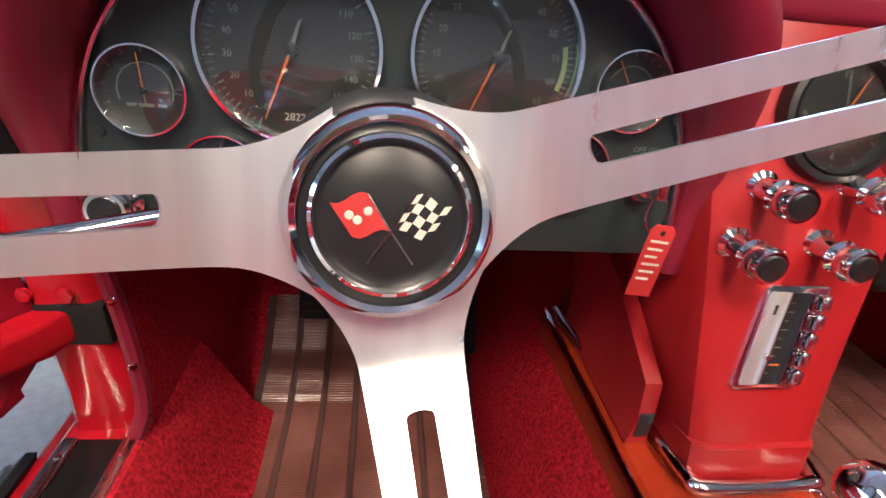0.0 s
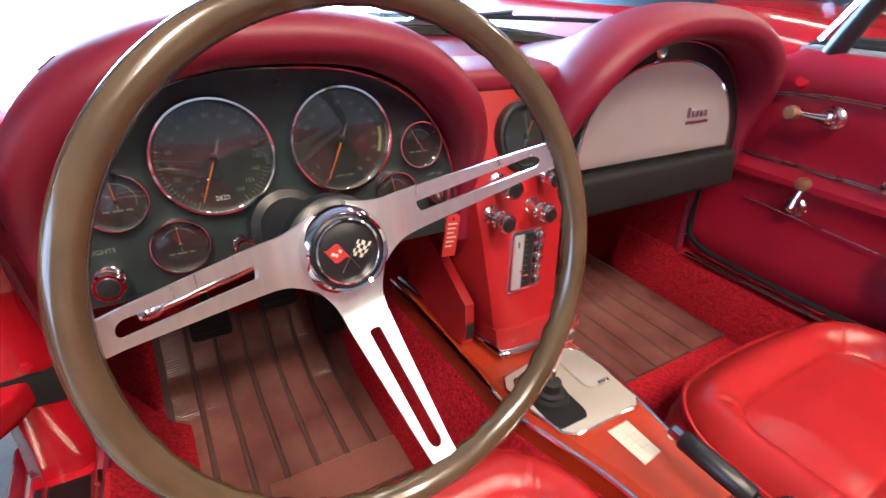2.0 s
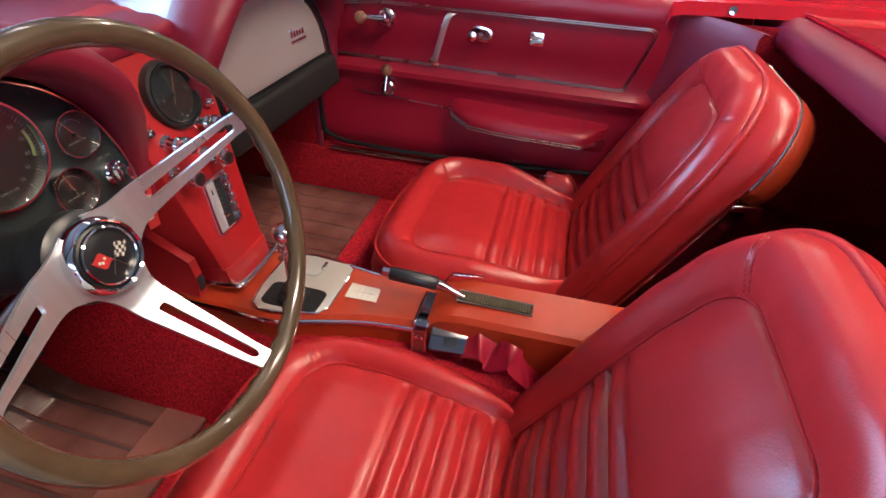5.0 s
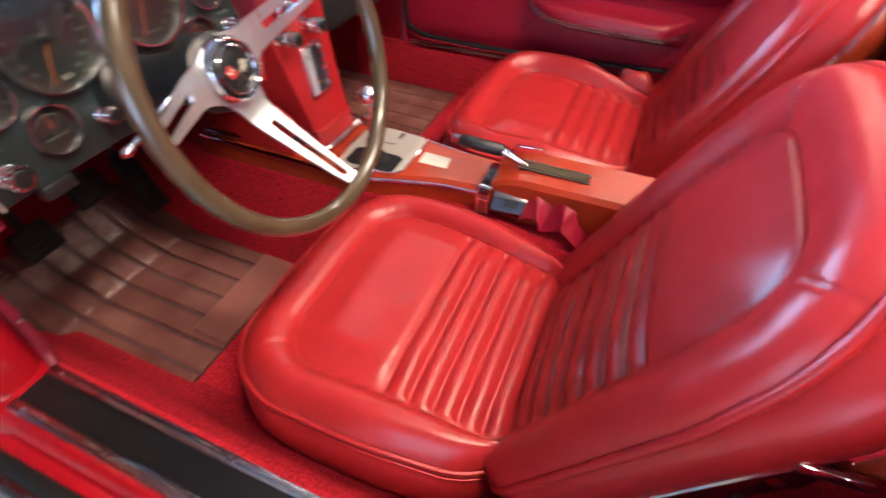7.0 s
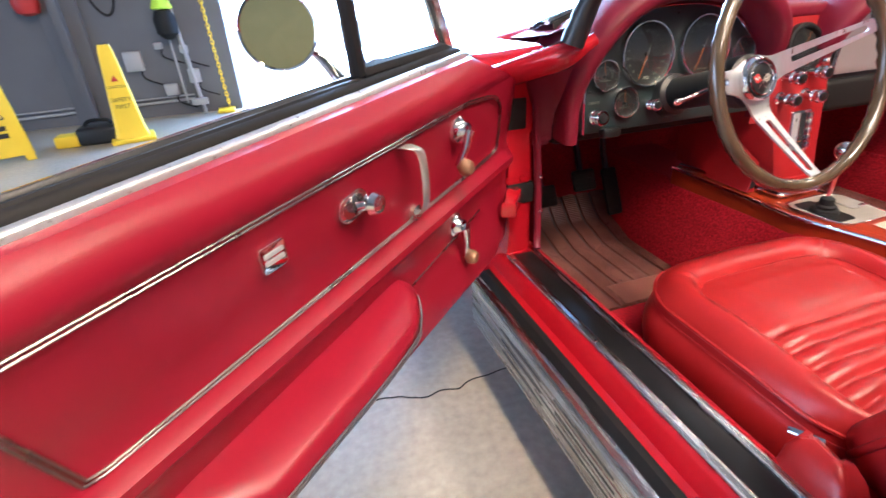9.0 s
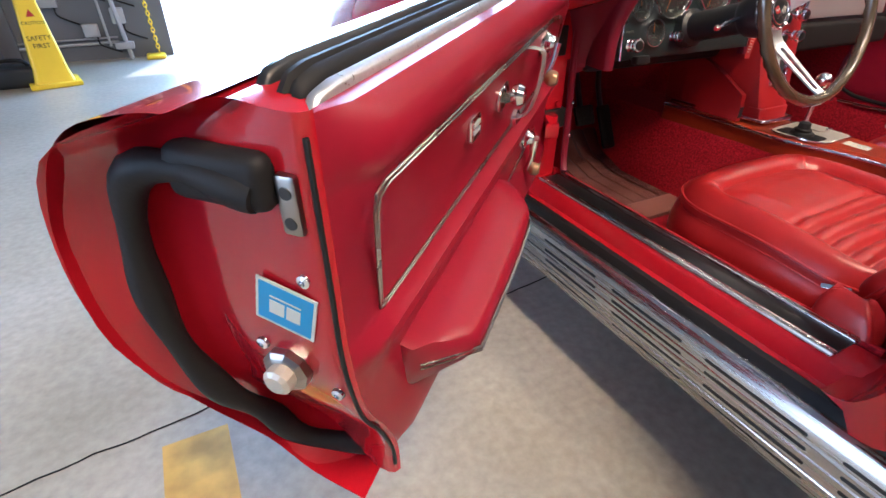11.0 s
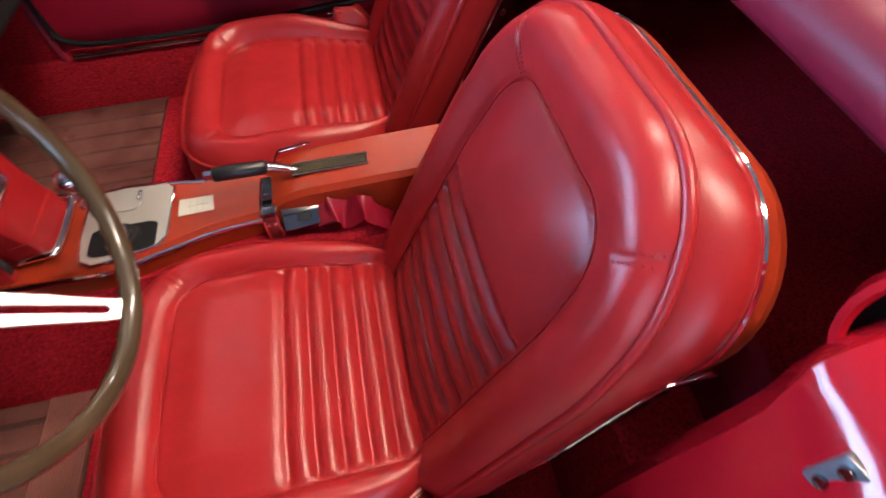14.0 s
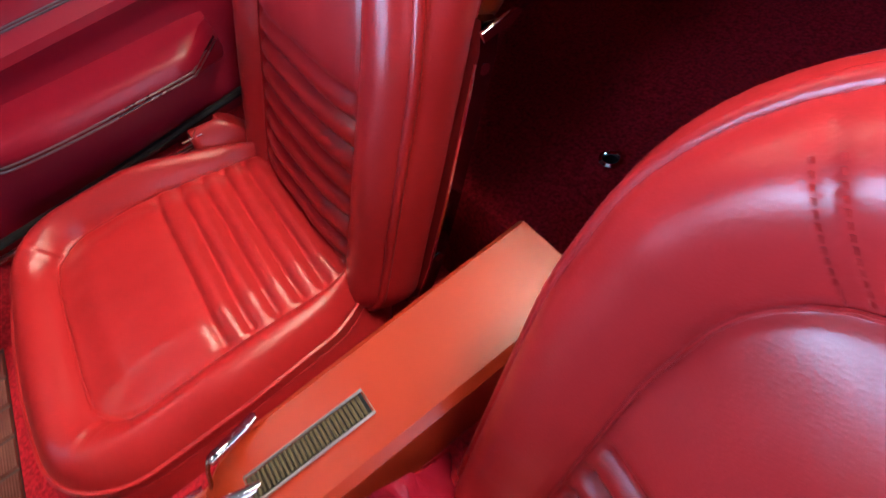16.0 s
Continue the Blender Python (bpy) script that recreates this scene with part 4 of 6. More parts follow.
def instrument_cluster():
    t = thing("instrument_cluster", "black instrument panel with round chrome-ringed gauges", "instrument panel", CL)
    out = [(x, z) for x, z in arch(0, -0.125, 0.219, 0.212, 56, 2.6, 0.012)]
    part("panel", plate(out, -0.01, -0.0005, CL, 0.002), CLUSTER, t)
    part("edge_trim", tube([CL @ Vector((x, y, 0.003)) for x, y in arch(0, -0.125, 0.2165, 0.2095, 64, 2.6, 0.012)], 0.0026, 8), CHROME, t, "thin chrome edge trim")
    sp = [str(10 * i) if i else "0" for i in range(17)]
    dial_face(t, -0.074, 0.0, 0.0595, 64, 245, -62, 248, nums=sp, size=0.0064, major=4)
    dial_face(t, 0.063, 0.004, 0.0595, 70, 245, -62, 246, nums=["0", "5", "10", "15", "20", "25", "30", "35", "40", "45", "50", "55", "60", "65", "70"], size=0.0064, major=5)
    dial_face(t, -0.168, -0.032, 0.0285, 8, 200, -20, 95, nums=["", ""], major=4)
    dial_face(t, -0.122, -0.086, 0.0285, 8, 150, 30, 92, nums=["", ""], major=4)
    dial_face(t, 0.163, -0.012, 0.0285, 8, 150, 30, 120, nums=["", ""], major=4)
    dial_face(t, 0.126, -0.07, 0.0285, 8, 150, 30, 100, nums=["", ""], major=4)
    writing("RPM X 100", 0.0045, CL @ Matrix.Translation((0.063, -0.038, 0.0017)), WHITE, t)
    writing("2822", 0.0072, CL @ Matrix.Translation((-0.073, -0.0435, 0.0017)), PAPER, t, "counter_digits")
    # green band on the tachometer's rim
    band = [radians(-62 + 307 * (70 - v) / 70) for v in (53, 55, 57, 59, 61)]
    for a, b in zip(band, band[1:]):
        part("green_band", plate([(0.063 + k * math.cos(q), 0.004 + k * math.sin(q)) for k, q in ((0.047, a), (0.0505, a), (0.0505, b), (0.047, b))][::-1], 0.0015, 0.0018, CL), GREENP, t, smooth=False)
    knob(t, CL @ Matrix.Translation((-0.19, -0.107, 0)), 0.0135, 0.03)
    knob(t, CL @ Matrix.Translation((-0.062, -0.096, 0)), 0.0105, 0.028)
    writing("LIGHTS", 0.007, CL @ Matrix.Translation((-0.19, -0.08, 0.0)), WHITE, t)
    ig = part("ignition_lock", lathe([(0.0165, 0), (0.016, 0.008), (0.012, 0.012), (0.0115, 0.016), (0.0005, 0.016)], CL @ Matrix.Translation((0.186, -0.075, 0)), 28), CHROME, t, "chrome ignition lock")
    writing("OFF ON", 0.006, CL @ Matrix.Translation((0.186, -0.053, 0.0)), WHITE, t)
    part("key", plate(round_rect(0.004, 0.009, 0.003, 3), 0.016, 0.034, CL @ Matrix.Translation((0.186, -0.075, 0)), 0.0005), CHROME, ig)
    for x, y in ((-0.2, -0.06), (0.203, -0.03), (-0.13, 0.055), (0.14, 0.05), (0.0, 0.07)):
        part("screw", lathe([(0.0035, 0), (0.003, 0.0015), (0.0004, 0.002)], CL @ Matrix.Translation((x, y, 0)), 12), BLACK, t)
    part("brake_release", box(-0.18, -0.14, -0.148, -0.13, 0.0, 0.02, 0.004, m=CL), BLACK, t)
    tag = thing("key_tag", "red plastic key tag hanging from the ignition key", "tag", CL @ Matrix.Translation((0.19, -0.1, 0.03)))
    mt = CL @ pose(0.192, -0.131, 0.028, 4, 6, -8) @ Matrix.Diagonal((0.78, 0.78, 0.78, 1))
    body = part("tag", plate([(-0.014, -0.04), (0.014, -0.04), (0.014, 0.03), (0.009, 0.036), (-0.009, 0.036), (-0.014, 0.03)], -0.0008, 0.0008, mt, 0.0003), REDP, tag)
    part("key_ring", tube([CL @ Vector((0.187 + 0.008 * math.cos(a), -0.095 + 0.014 * math.sin(a), 0.03)) for a in (2 * math.pi * i / 20 for i in range(20))], 0.0008, 6, True), CHROME, tag)
    for k in range(6):
        part("print_bar", box(-0.01, 0.01 - 0.003 * (k % 3), 0.018 - k * 0.008, 0.0205 - k * 0.008, 0.0009, 0.0012, m=mt), PAPER, body)
    part("hole", lathe([(0.003, 0.0009), (0.0003, 0.0011)], mt @ Matrix.Translation((0.0, 0.028, 0)), 12), BLACK, body)


def dashboard():
    cowl("dashboard_cowl", "dark red padded cowl over the instruments", -0.325, 0.635, 0.22, 0.215, 0.285)
    cowl("glovebox_cowl", "dark red padded cowl over the glovebox", 0.312, 0.655, 0.235, 0.21, 0.285)
    # pad between the cowls up to the windscreen
    def row(y, z, dz=0.0):
        return [(x, y + 0.05 * (1 - (x / 0.62) ** 2) - 0.05, z - dz * abs(x) ** 2) for x in (-0.525 + 1.05 * i / 40 for i in range(41))]
    bm = rings([row(0.375, 0.70), row(0.37, 0.80), row(0.375, 0.812), row(0.39, 0.818), row(0.48, 0.822, 0.1), row(0.6, 0.835, 0.2), row(0.665, 0.842, 0.24), row(0.67, 0.75)], closed=False)
    solid("dash_top", bm, DASH, "dark red padded dashboard top", "dashboard")
    # middle pad
    solid("radio_pad", box(-0.105, 0.105, 0.3, 0.42, 0.8, 0.83, 0.01, 3), DASH, "red padded strip above the clock", "dashboard")
    # below the cluster
    def low(y, z):
        return [(-0.6, y, z), (-0.56, y, z), (-0.1, y, z)]
    solid("lower_dash", box(-0.57, -0.1, 0.33, 0.42, 0.585, 0.65, 0.02), BLACKM, "black panel under the instruments", "dashboard")


def glovebox():
    m = frame_m((0.312, 0.292, 0.76), (1, 0, 0), (0, -1, 0.12))
    t = thing("glovebox", "silver glovebox door in a black surround", "glovebox", m)
    part("surround", plate(arch(0, -0.1, 0.234, 0.206, 48, 2.5, 0.03), -0.02, 0, m, 0.003), BLACK, t)
    part("lower_pad", box(-0.225, 0.225, -0.165, -0.095, -0.02, 0.022, 0.012, 3, m=m), BLACKM, t)
    part("door", plate(arch(0, -0.085, 0.196, 0.155, 40, 2.3), 0.0005, 0.008, m, 0.002), SILVER, t, "satin silver glovebox door")
    part("door_trim", tube([m @ Vector((x, y, 0.007)) for x, y in arch(0, -0.085, 0.198, 0.157, 48, 2.3)], 0.0025, 6), CHROME, t)
    part("edge_trim", tube([m @ Vector((x, y, 0.003)) for x, y in arch(0, -0.1, 0.231, 0.203, 48, 2.5, 0.03)], 0.002, 6), CHROME, t)
    part("lock_button", lathe([(0.012, 0), (0.012, 0.007), (0.009, 0.01), (0.0005, 0.01)], m @ Matrix.Translation((-0.03, 0.088, 0)), 24), CHROME, t, "chrome lock button")
    part("badge_bar", box(0.055, 0.12, -0.035, -0.029, 0.008, 0.011, 0.001, m=m), CHROME, t)
    for k in range(5):
        part("badge_shape", box(0.058 + k * 0.012, 0.066 + k * 0.012, -0.024, -0.012 + 0.006 * (k == 0), 0.008, 0.011, 0.001, m=m), CHROME, t)


def stack_face(z):
    """Left x, right x and front y of the centre stack at a height."""
    zs = (0.44, 0.53, 0.61, 0.66, 0.74, 0.83)
    return [float(np.interp(z, zs, v)) for v in ((-0.06, -0.067, -0.073, -0.077, -0.081, -0.081), (0.042, 0.05, 0.064, 0.078, 0.1, 0.114), (0.19, 0.212, 0.234, 0.25, 0.281, 0.312))]


def centre_stack():
    t = thing("centre_stack", "red painted centre stack with clock and chrome knobs", "dashboard", Matrix.Translation((0, 0.2, 0.44)))
    loops = []
    for z in (0.44, 0.455, 0.478, 0.479, 0.5, 0.53, 0.61, 0.66, 0.74, 0.8, 0.822):
        l, r, y = stack_face(z)
        y -= (0.005 - 0.07 * max(0, 0.478 - z)) * (z < 0.4785)
        b = 0.008
        loops.append([(l - 0.012, 0.5, z), (l - 0.012, y + 0.03, z), (l - 0.006, y + b, z), (l + b, y, z), (r - b, y, z), (r - 0.002, y + 0.003, z), (r + 0.012, y + 0.03, z), (r + 0.03, y + 0.06, z), (r + 0.035, 0.5, z)])
    part("stack_body", rings(loops), STACK, t, angle=30)
    sn = Vector((0, -1, 0.3)).normalized()
    def on(x, z, dz=0.0):
        return frame_m((x, stack_face(z)[2] + dz, z), (1, 0, 0), sn)
    mclk = on(0.006, 0.741, 0.002)
    cup = part("clock_cup", lathe([(0.05, -0.03), (0.052, 0.006), (0.05, 0.013), (0.045, 0.014), (0.042, 0.008)], mclk, 48, cap=False), BLACK, t)
    dial = gauge(t, mclk @ Matrix.Translation((0, 0, 0.004)), 0.043, 12, 90, -270, 60, ["12", "3", "6", "9", ""], 0.008, 1, rim=BLACK)
    part("minute_hand", plate([(-0.004, -0.0007), (0.03, -0.0004), (0.03, 0.0004), (-0.004, 0.0007)], 0.0062, 0.0066, mclk @ Matrix.Translation((0, 0, 0.004)) @ Matrix.Rotation(radians(95), 4, "Z")), WHITE, t)
    for x, z in ((-0.053, 0.692), (0.022, 0.697), (-0.07, 0.651), (0.002, 0.652)):
        knob(t, frame_m((x + 0.004, stack_face(z)[2] + 0.004, z - 0.003), (1, 0, 0), (-0.02, -1, 0.05)), 0.0132, 0.048)
    for x, z in ((-0.072, 0.712), (0.062, 0.712)):
        part("clip_stud", lathe([(0.008, 0), (0.007, 0.012), (0.003, 0.016)], on(x, z), 16), CHROME, t)
    # raised cover on the driver's side of the stack
    side = part("side_cover", rings([[(-0.105, y, 0.44), (-0.099, y, z0), (-0.101, y, z0 + 0.004), (-0.085, y, z0 + 0.004), (-0.085, y, 0.44)] for y, z0 in ((0.235, 0.47), (0.24, 0.505), (0.33, 0.555), (0.42, 0.59))]), STACK, t, angle=30)
    # black face paints the dark gap behind the cover's front edge
    part("cover_gap_shade", box(-0.0995, -0.0865, 0.2335, 0.2352, 0.45, 0.478), BLACK, side)
    # heater control
    mh = on(-0.014, 0.575) @ Matrix(((1, 0.2, 0, 0), (0, 1, 0, 0), (0, 0, 1, 0), (0, 0, 0, 1)))
    heater = part("heater_control", plate(round_rect(0.0285, 0.0445, 0.005, 4), -0.004, 0.005, mh, 0.0018), CHROME, t, "chrome heater control with black slides")
    part("scale_plate", plate(round_rect(0.0075, 0.0395, 0.0015, 2), 0.005, 0.0068, mh @ Matrix.Translation((-0.0165, 0, 0)), 0.0006), SILVER, heater, "brushed silver scale strip")
    part("slide_plate", plate(round_rect(0.0085, 0.039, 0.0015, 2), 0.005, 0.0058, mh @ Matrix.Translation((0.0005, 0, 0))), BLACK, heater)
    for x in (-0.0085, 0.0095):
        part("divider", box(x - 0.0006, x + 0.0006, -0.0395, 0.0395, 0.005, 0.0085, m=mh), CHROME, heater)
    for k in range(5):
        z = -0.0385 + k * 0.0157
        part("key_lever", box(0.0108, 0.0172, z, z + 0.0135, 0.005, 0.0095, 0.0018, m=mh), DARKCHROME, heater)
        part("key_lever", box(0.0176, 0.0262, z, z + 0.0135, 0.005, 0.0125, 0.0025, m=mh), CHROME, heater)
    for k in range(9):
        part("scale_mark", box(-0.0045, -0.001 + 0.002 * (k % 2), -0.03 + k * 0.0075, -0.0292 + k * 0.0075, 0.0058, 0.0062, m=mh), WHITE, heater)
    part("slide_pointer", box(-0.0035, 0.0045, -0.0225, -0.0213, 0.0058, 0.0075, m=mh), ORANGE, heater)
    part("slide_knob", box(-0.013, -0.008, -0.016, -0.011, 0.0068, 0.011, 0.001, m=mh), CHROME, heater)
    part("scale_print", box(-0.018, -0.0155, 0.021, 0.029, 0.0068, 0.0072, m=mh), BLACK, heater)



# ---- console ----
def console():
    t = thing("centre_console", "red painted centre console with chrome edges", "console", Matrix.Translation((-0.02, 0, 0.2)))
    def sec(y, xl, xr, zt, b=0.008):
        return [(xl - 0.012, y, 0.2), (xl, y, zt - 0.03), (xl, y, zt - b), (xl + b, y, zt), (xr - b, y, zt), (xr, y, zt - b), (xr, y, zt - 0.03), (xr + 0.012, y, 0.2)]
    part("console_body", rings([sec(0.46, -0.115, 0.06, 0.435), sec(0.2, -0.112, 0.052, 0.437), sec(0.1, -0.112, 0.06, 0.44), sec(0.03, -0.092, 0.052, 0.442), sec(-0.05, -0.07, 0.04, 0.444), sec(-0.135, -0.062, 0.034, 0.446), sec(-0.165, -0.064, 0.036, 0.472), sec(-0.2, -0.066, 0.04, 0.481), sec(-0.35, -0.066, 0.042, 0.484), sec(-0.535, -0.064, 0.046, 0.484)]), CONSOLE, t, angle=35)
    for s in (0, 1):
        pts = [(0.46, -0.117, 0.064), (0.2, -0.114, 0.055), (0.1, -0.114, 0.063), (0.03, -0.094, 0.055), (-0.05, -0.072, 0.043), (-0.13, -0.064, 0.037)]
        part("edge_trim", tube(smooth_path([(p[1 + s], p[0], 0.434) for p in pts], 6), 0.0042, 8), CHROME, t, "chrome edge trim")
    part("base_trim", tube(smooth_path([(-0.112, 0.44, 0.447), (-0.094, 0.34, 0.447), (-0.074, 0.25, 0.447), (-0.068, 0.195, 0.447), (-0.056, 0.181, 0.447), (0.036, 0.181, 0.447), (0.05, 0.192, 0.447), (0.056, 0.25, 0.447)], 6), 0.0072, 10), CHROME, t, "chrome moulding at the foot of the stack")
    # shift plate
    mp = Matrix.Translation((0, 0, 0.4425))
    out = [(-0.104, 0.125), (-0.092, 0.145), (-0.05, 0.152), (0.03, 0.152), (0.046, 0.138), (0.052, 0.1), (0.046, 0.03), (0.035, 0.018), (-0.07, 0.02), (-0.085, 0.032), (-0.1, 0.09)]
    pl8 = part("shift_plate", plate(out, 0, 0.003, mp, 0.001), GREYPL, t, "pale metal shifter plate")
    hole = [(x * 0.028 + -0.062, y * 0.05 + 0.085) for x, y in round_rect(1, 1, 0.35, 5)]
    # flat black plate paints the dark inside of the shifter opening
    part("shift_well_shade", plate(hole, 0.003, 0.0042, mp), BLACKM, pl8)
    ash = part("ashtray_lid", plate([(x + 0.02, y + 0.1) for x, y in round_rect(0.024, 0.032, 0.012, 4)], 0.003, 0.007, mp, 0.0015), GREYPL, t, "metal ashtray lid")
    part("lid_pull", box(0.01, 0.03, 0.064, 0.07, 0.4495, 0.456, 0.0015), CHROME, ash)
    part("plate_edge", tube([(x, y, 0.445) for x, y in out], 0.0018, 6, True), CHROME, pl8)
    lab = part("shift_label", plate([(-0.034, 0.006), (-0.032, -0.05), (0.001, -0.046), (0.002, 0.007)], 0.0015, 0.0022, mp), PAPER, t, "pale sticker with shift pattern")
    for k, (a, b) in enumerate((((-0.028, -0.012), (-0.004, -0.012)), ((-0.028, -0.022), (-0.004, -0.022)), ((-0.026, -0.032), (-0.006, -0.032)), ((-0.016, -0.006), (-0.016, -0.04)))):
        part("print_line", tube([mp @ Vector((*a, 0.0024)), mp @ Vector((*b, 0.0024))], 0.0004, 4), GREYBOX, lab)
    # shifter
    t2 = thing("gear_lever", "chrome gear lever with round knob and black boot", "gear lever", Matrix.Translation((-0.062, 0.085, 0.445)))
    part("boot", lathe([(0.027, 0.002), (0.025, 0.008), (0.019, 0.01), (0.02, 0.015), (0.014, 0.018), (0.013, 0.03), (0.008, 0.034)], Matrix.Translation((-0.062, 0.085, 0.445)), 24), BLACKM, t2)
    part("lever", tube(smooth_path([(-0.062, 0.088, 0.45), (-0.062, 0.086, 0.5), (-0.064, 0.083, 0.565)], 5), 0.0055, 12), CHROME, t2)
    part("knob", lathe([(0.006, -0.018), (0.012, -0.014), (0.0165, -0.006), (0.0175, 0.001), (0.016, 0.008), (0.011, 0.014), (0.0005, 0.0175)], Matrix.Translation((-0.064, 0.083, 0.577)), 28), CHROME, t2)
    part("reverse_tee", tube([(-0.083, 0.083, 0.543), (-0.045, 0.083, 0.543)], 0.0045, 10), CHROME, t2)
    # slot
    m3 = Matrix.Translation((-0.016, 0, 0.4835))
    slot = part("brake_slot", plate([(-0.011, -0.187), (0.011, -0.187), (0.0115, -0.305), (-0.0115, -0.305)], -0.004, 0.0015, m3 @ pose(0, 0, -0.001, 0, 0, 0)), BLACKM, t, "ribbed strip over the brake slot")
    for k in range(26):
        y = -0.19 - k * 0.0044
        part("rib", box(-0.026, -0.006, y - 0.0015, y + 0.0014, 0.4842, 0.487, 0.0006), BRISTLE, slot)
    part("slot_frame", tube([(-0.0285, -0.186, 0.4852), (-0.0285, -0.307, 0.4852), (-0.0035, -0.307, 0.4852), (-0.0035, -0.186, 0.4852)], 0.0014, 6, True), TRIM, slot)
    # hand brake
    t3 = thing("hand_brake", "hand brake lever with ribbed black grip and chrome button", "hand brake", Matrix.Translation((-0.018, -0.19, 0.48)))
    a, b = Vector((-0.022, -0.072, 0.507)), Vector((-0.018, -0.152, 0.502))
    mm = frame_m(a, (1, 0, 0), tuple(b - a))
    L = (b - a).length
    loops = []
    for r, h in ((0.009, 0), (0.0112, 0.002), (0.0116, 0.03), (0.0112, L - 0.002), (0.009, L)):
        loops.append([mm @ Vector(((r - 0.0006 * (k % 2)) * math.cos(math.pi * k / 16), (r - 0.0006 * (k % 2)) * math.sin(math.pi * k / 16), h)) for k in range(32)])
    part("grip", rings(loops), BLACK, t3, "black fluted grip", angle=60)
    part("button", lathe([(0.0075, -0.013), (0.0092, -0.011), (0.0092, 0.001), (0.006, 0.002)], mm, 8), CHROME, t3, smooth=False)
    part("rod", tube([b, (-0.017, -0.17, 0.494), (-0.016, -0.195, 0.482)], [0.009, 0.007, 0.005], 14), CHROME, t3)


def seat_belts():
    # belt latch beside the console
    t = thing("seat_belt_buckle", "chrome seat belt buckle on crumpled red webbing", "seat belt", Matrix.Translation((-0.085, -0.15, 0.42)), "seat belts")
    m = frame_m((-0.071, -0.187, 0.433), (0.02, -1, 0.1), (-0.5, 0, 0.86))
    part("buckle", rings([[m @ Vector((x * a, y * a, z)) for x, y in round_rect(0.031, 0.019, 0.004, 3)] for z, a in ((-0.009, 0.92), (-0.006, 1.0), (0.004, 1.0), (0.0085, 0.94))]), DARKCHROME, t)
    part("press_button", plate(round_rect(0.011, 0.011, 0.003, 3), 0.0086, 0.0094, m @ Matrix.Translation((0.004, 0.002, 0))), BLACK, t)
    part("lift_cover", plate(round_rect(0.029, 0.0065, 0.002, 2), 0.0086, 0.0115, m @ Matrix.Translation((0, 0.0115, 0)), 0.001), TRIM, t)
    web = [(-0.078, -0.212, 0.432), (-0.084, -0.235, 0.452), (-0.088, -0.258, 0.438), (-0.094, -0.282, 0.457), (-0.098, -0.305, 0.44), (-0.09, -0.33, 0.39), (-0.08, -0.34, 0.32)]
    loops = []
    for k, p in enumerate(smooth_path(web, 8)):
        tw = 0.5 * math.sin(k * 0.3)
        a = Vector((-0.014 * math.cos(tw), 0.006 * math.sin(k * 0.5), -0.014 + 0.006 * math.sin(tw)))
        n = Vector((0.0012, 0, 0.0012))
        mid = p + 0.004 * math.sin(k * 0.8) * Vector((-0.6, 0, 0.8))
        loops.append([p + a - n, mid - n, p - a - n, p - a + n, mid + n, p + a + n])
    part("webbing", rings(loops), PANEL, t, "red seat belt webbing", angle=70)
    t = thing("belt_bracket", "dark chromed strap bent over the console edge", "bracket", Matrix.Translation((-0.06, -0.14, 0.44)))
    path = [(0.012, 0.451), (-0.02, 0.452), (-0.058, 0.452), (-0.068, 0.449), (-0.073, 0.44), (-0.077, 0.41), (-0.082, 0.35)]
    part("strap", rings([[(x, -0.1285, z), (x, -0.1495, z), (x - 0.0012, -0.1495, z + 0.003), (x - 0.0012, -0.1285, z + 0.003)] for x, z in path]), DARKCHROME, t)
    for y in (-0.128, -0.15):
        part("strap_edge", tube([(x - 0.001, y, z + 0.002) for x, z in path], 0.0022, 6), CHROME, t)
    for y in (-0.134, -0.144):
        part("rivet", lathe([(0.0035, 0), (0.003, 0.0018), (0.0004, 0.0024)], frame_m((-0.0755, y, 0.432), (0, 1, 0), (-1, 0, 0.15)), 10), CHROME, t)
    t = thing("belt_latch_plate", "small chrome belt latch lying on the console edge", "seat belt", Matrix.Translation((0.03, -0.19, 0.485)), "seat belts")
    m = frame_m((0.033, -0.192, 0.489), (0.26, -1, 0), (0.3, 0, 1))
    part("tongue", plate(round_rect(0.026, 0.006, 0.003, 3), -0.0012, 0.0012, m, 0.0005), CHROME, t)
    part("stem", tube([m @ Vector((-0.026, 0, 0)), (0.026, -0.158, 0.478), (0.022, -0.145, 0.452)], 0.0022, 6), TRIM, t)
    # retractor boots by the sills
    for sx in (-1, 1):
        x = -0.565 if sx < 0 else 0.552
        dy, dz = (0, 0) if sx < 0 else (0.0, 0.042)
        t = thing("seat_belt_boot", "red vinyl seat belt boot with a chrome tongue beside the seat", "seat belt", Matrix.Translation((x, -0.33 + dy, 0.33)), "seat belts")
        loops = []
        for z, w, d, sh in ((0.25, 0.026, 0.05, 0.0), (0.31, 0.03, 0.052, 0.002), (0.35, 0.028, 0.046, -0.002), (0.376, 0.02, 0.038, 0.004), (0.392, 0.009, 0.028, 0.008), (0.395, 0.003, 0.02, 0.008)):
            loops.append([(x + px * w + 0.002 * math.sin(9 * py + z * 90), -0.325 + dy + sh + py * d, z + dz + 0.003 * math.sin(7 * px + 4 * py)) for px, py in round_rect(1, 1, 0.4, 4)])
        part("boot", rings(loops), LEATHER, t)
        m = frame_m((x - sx * 0.006, -0.29 + dy, 0.386 + dz), (0.35 * sx, 1, -0.25), (sx, -0.3, 0.9))
        part("tongue", plate(round_rect(0.02, 0.0038, 0.0025, 3), -0.0012, 0.0012, m, 0.0004), CHROME, t)


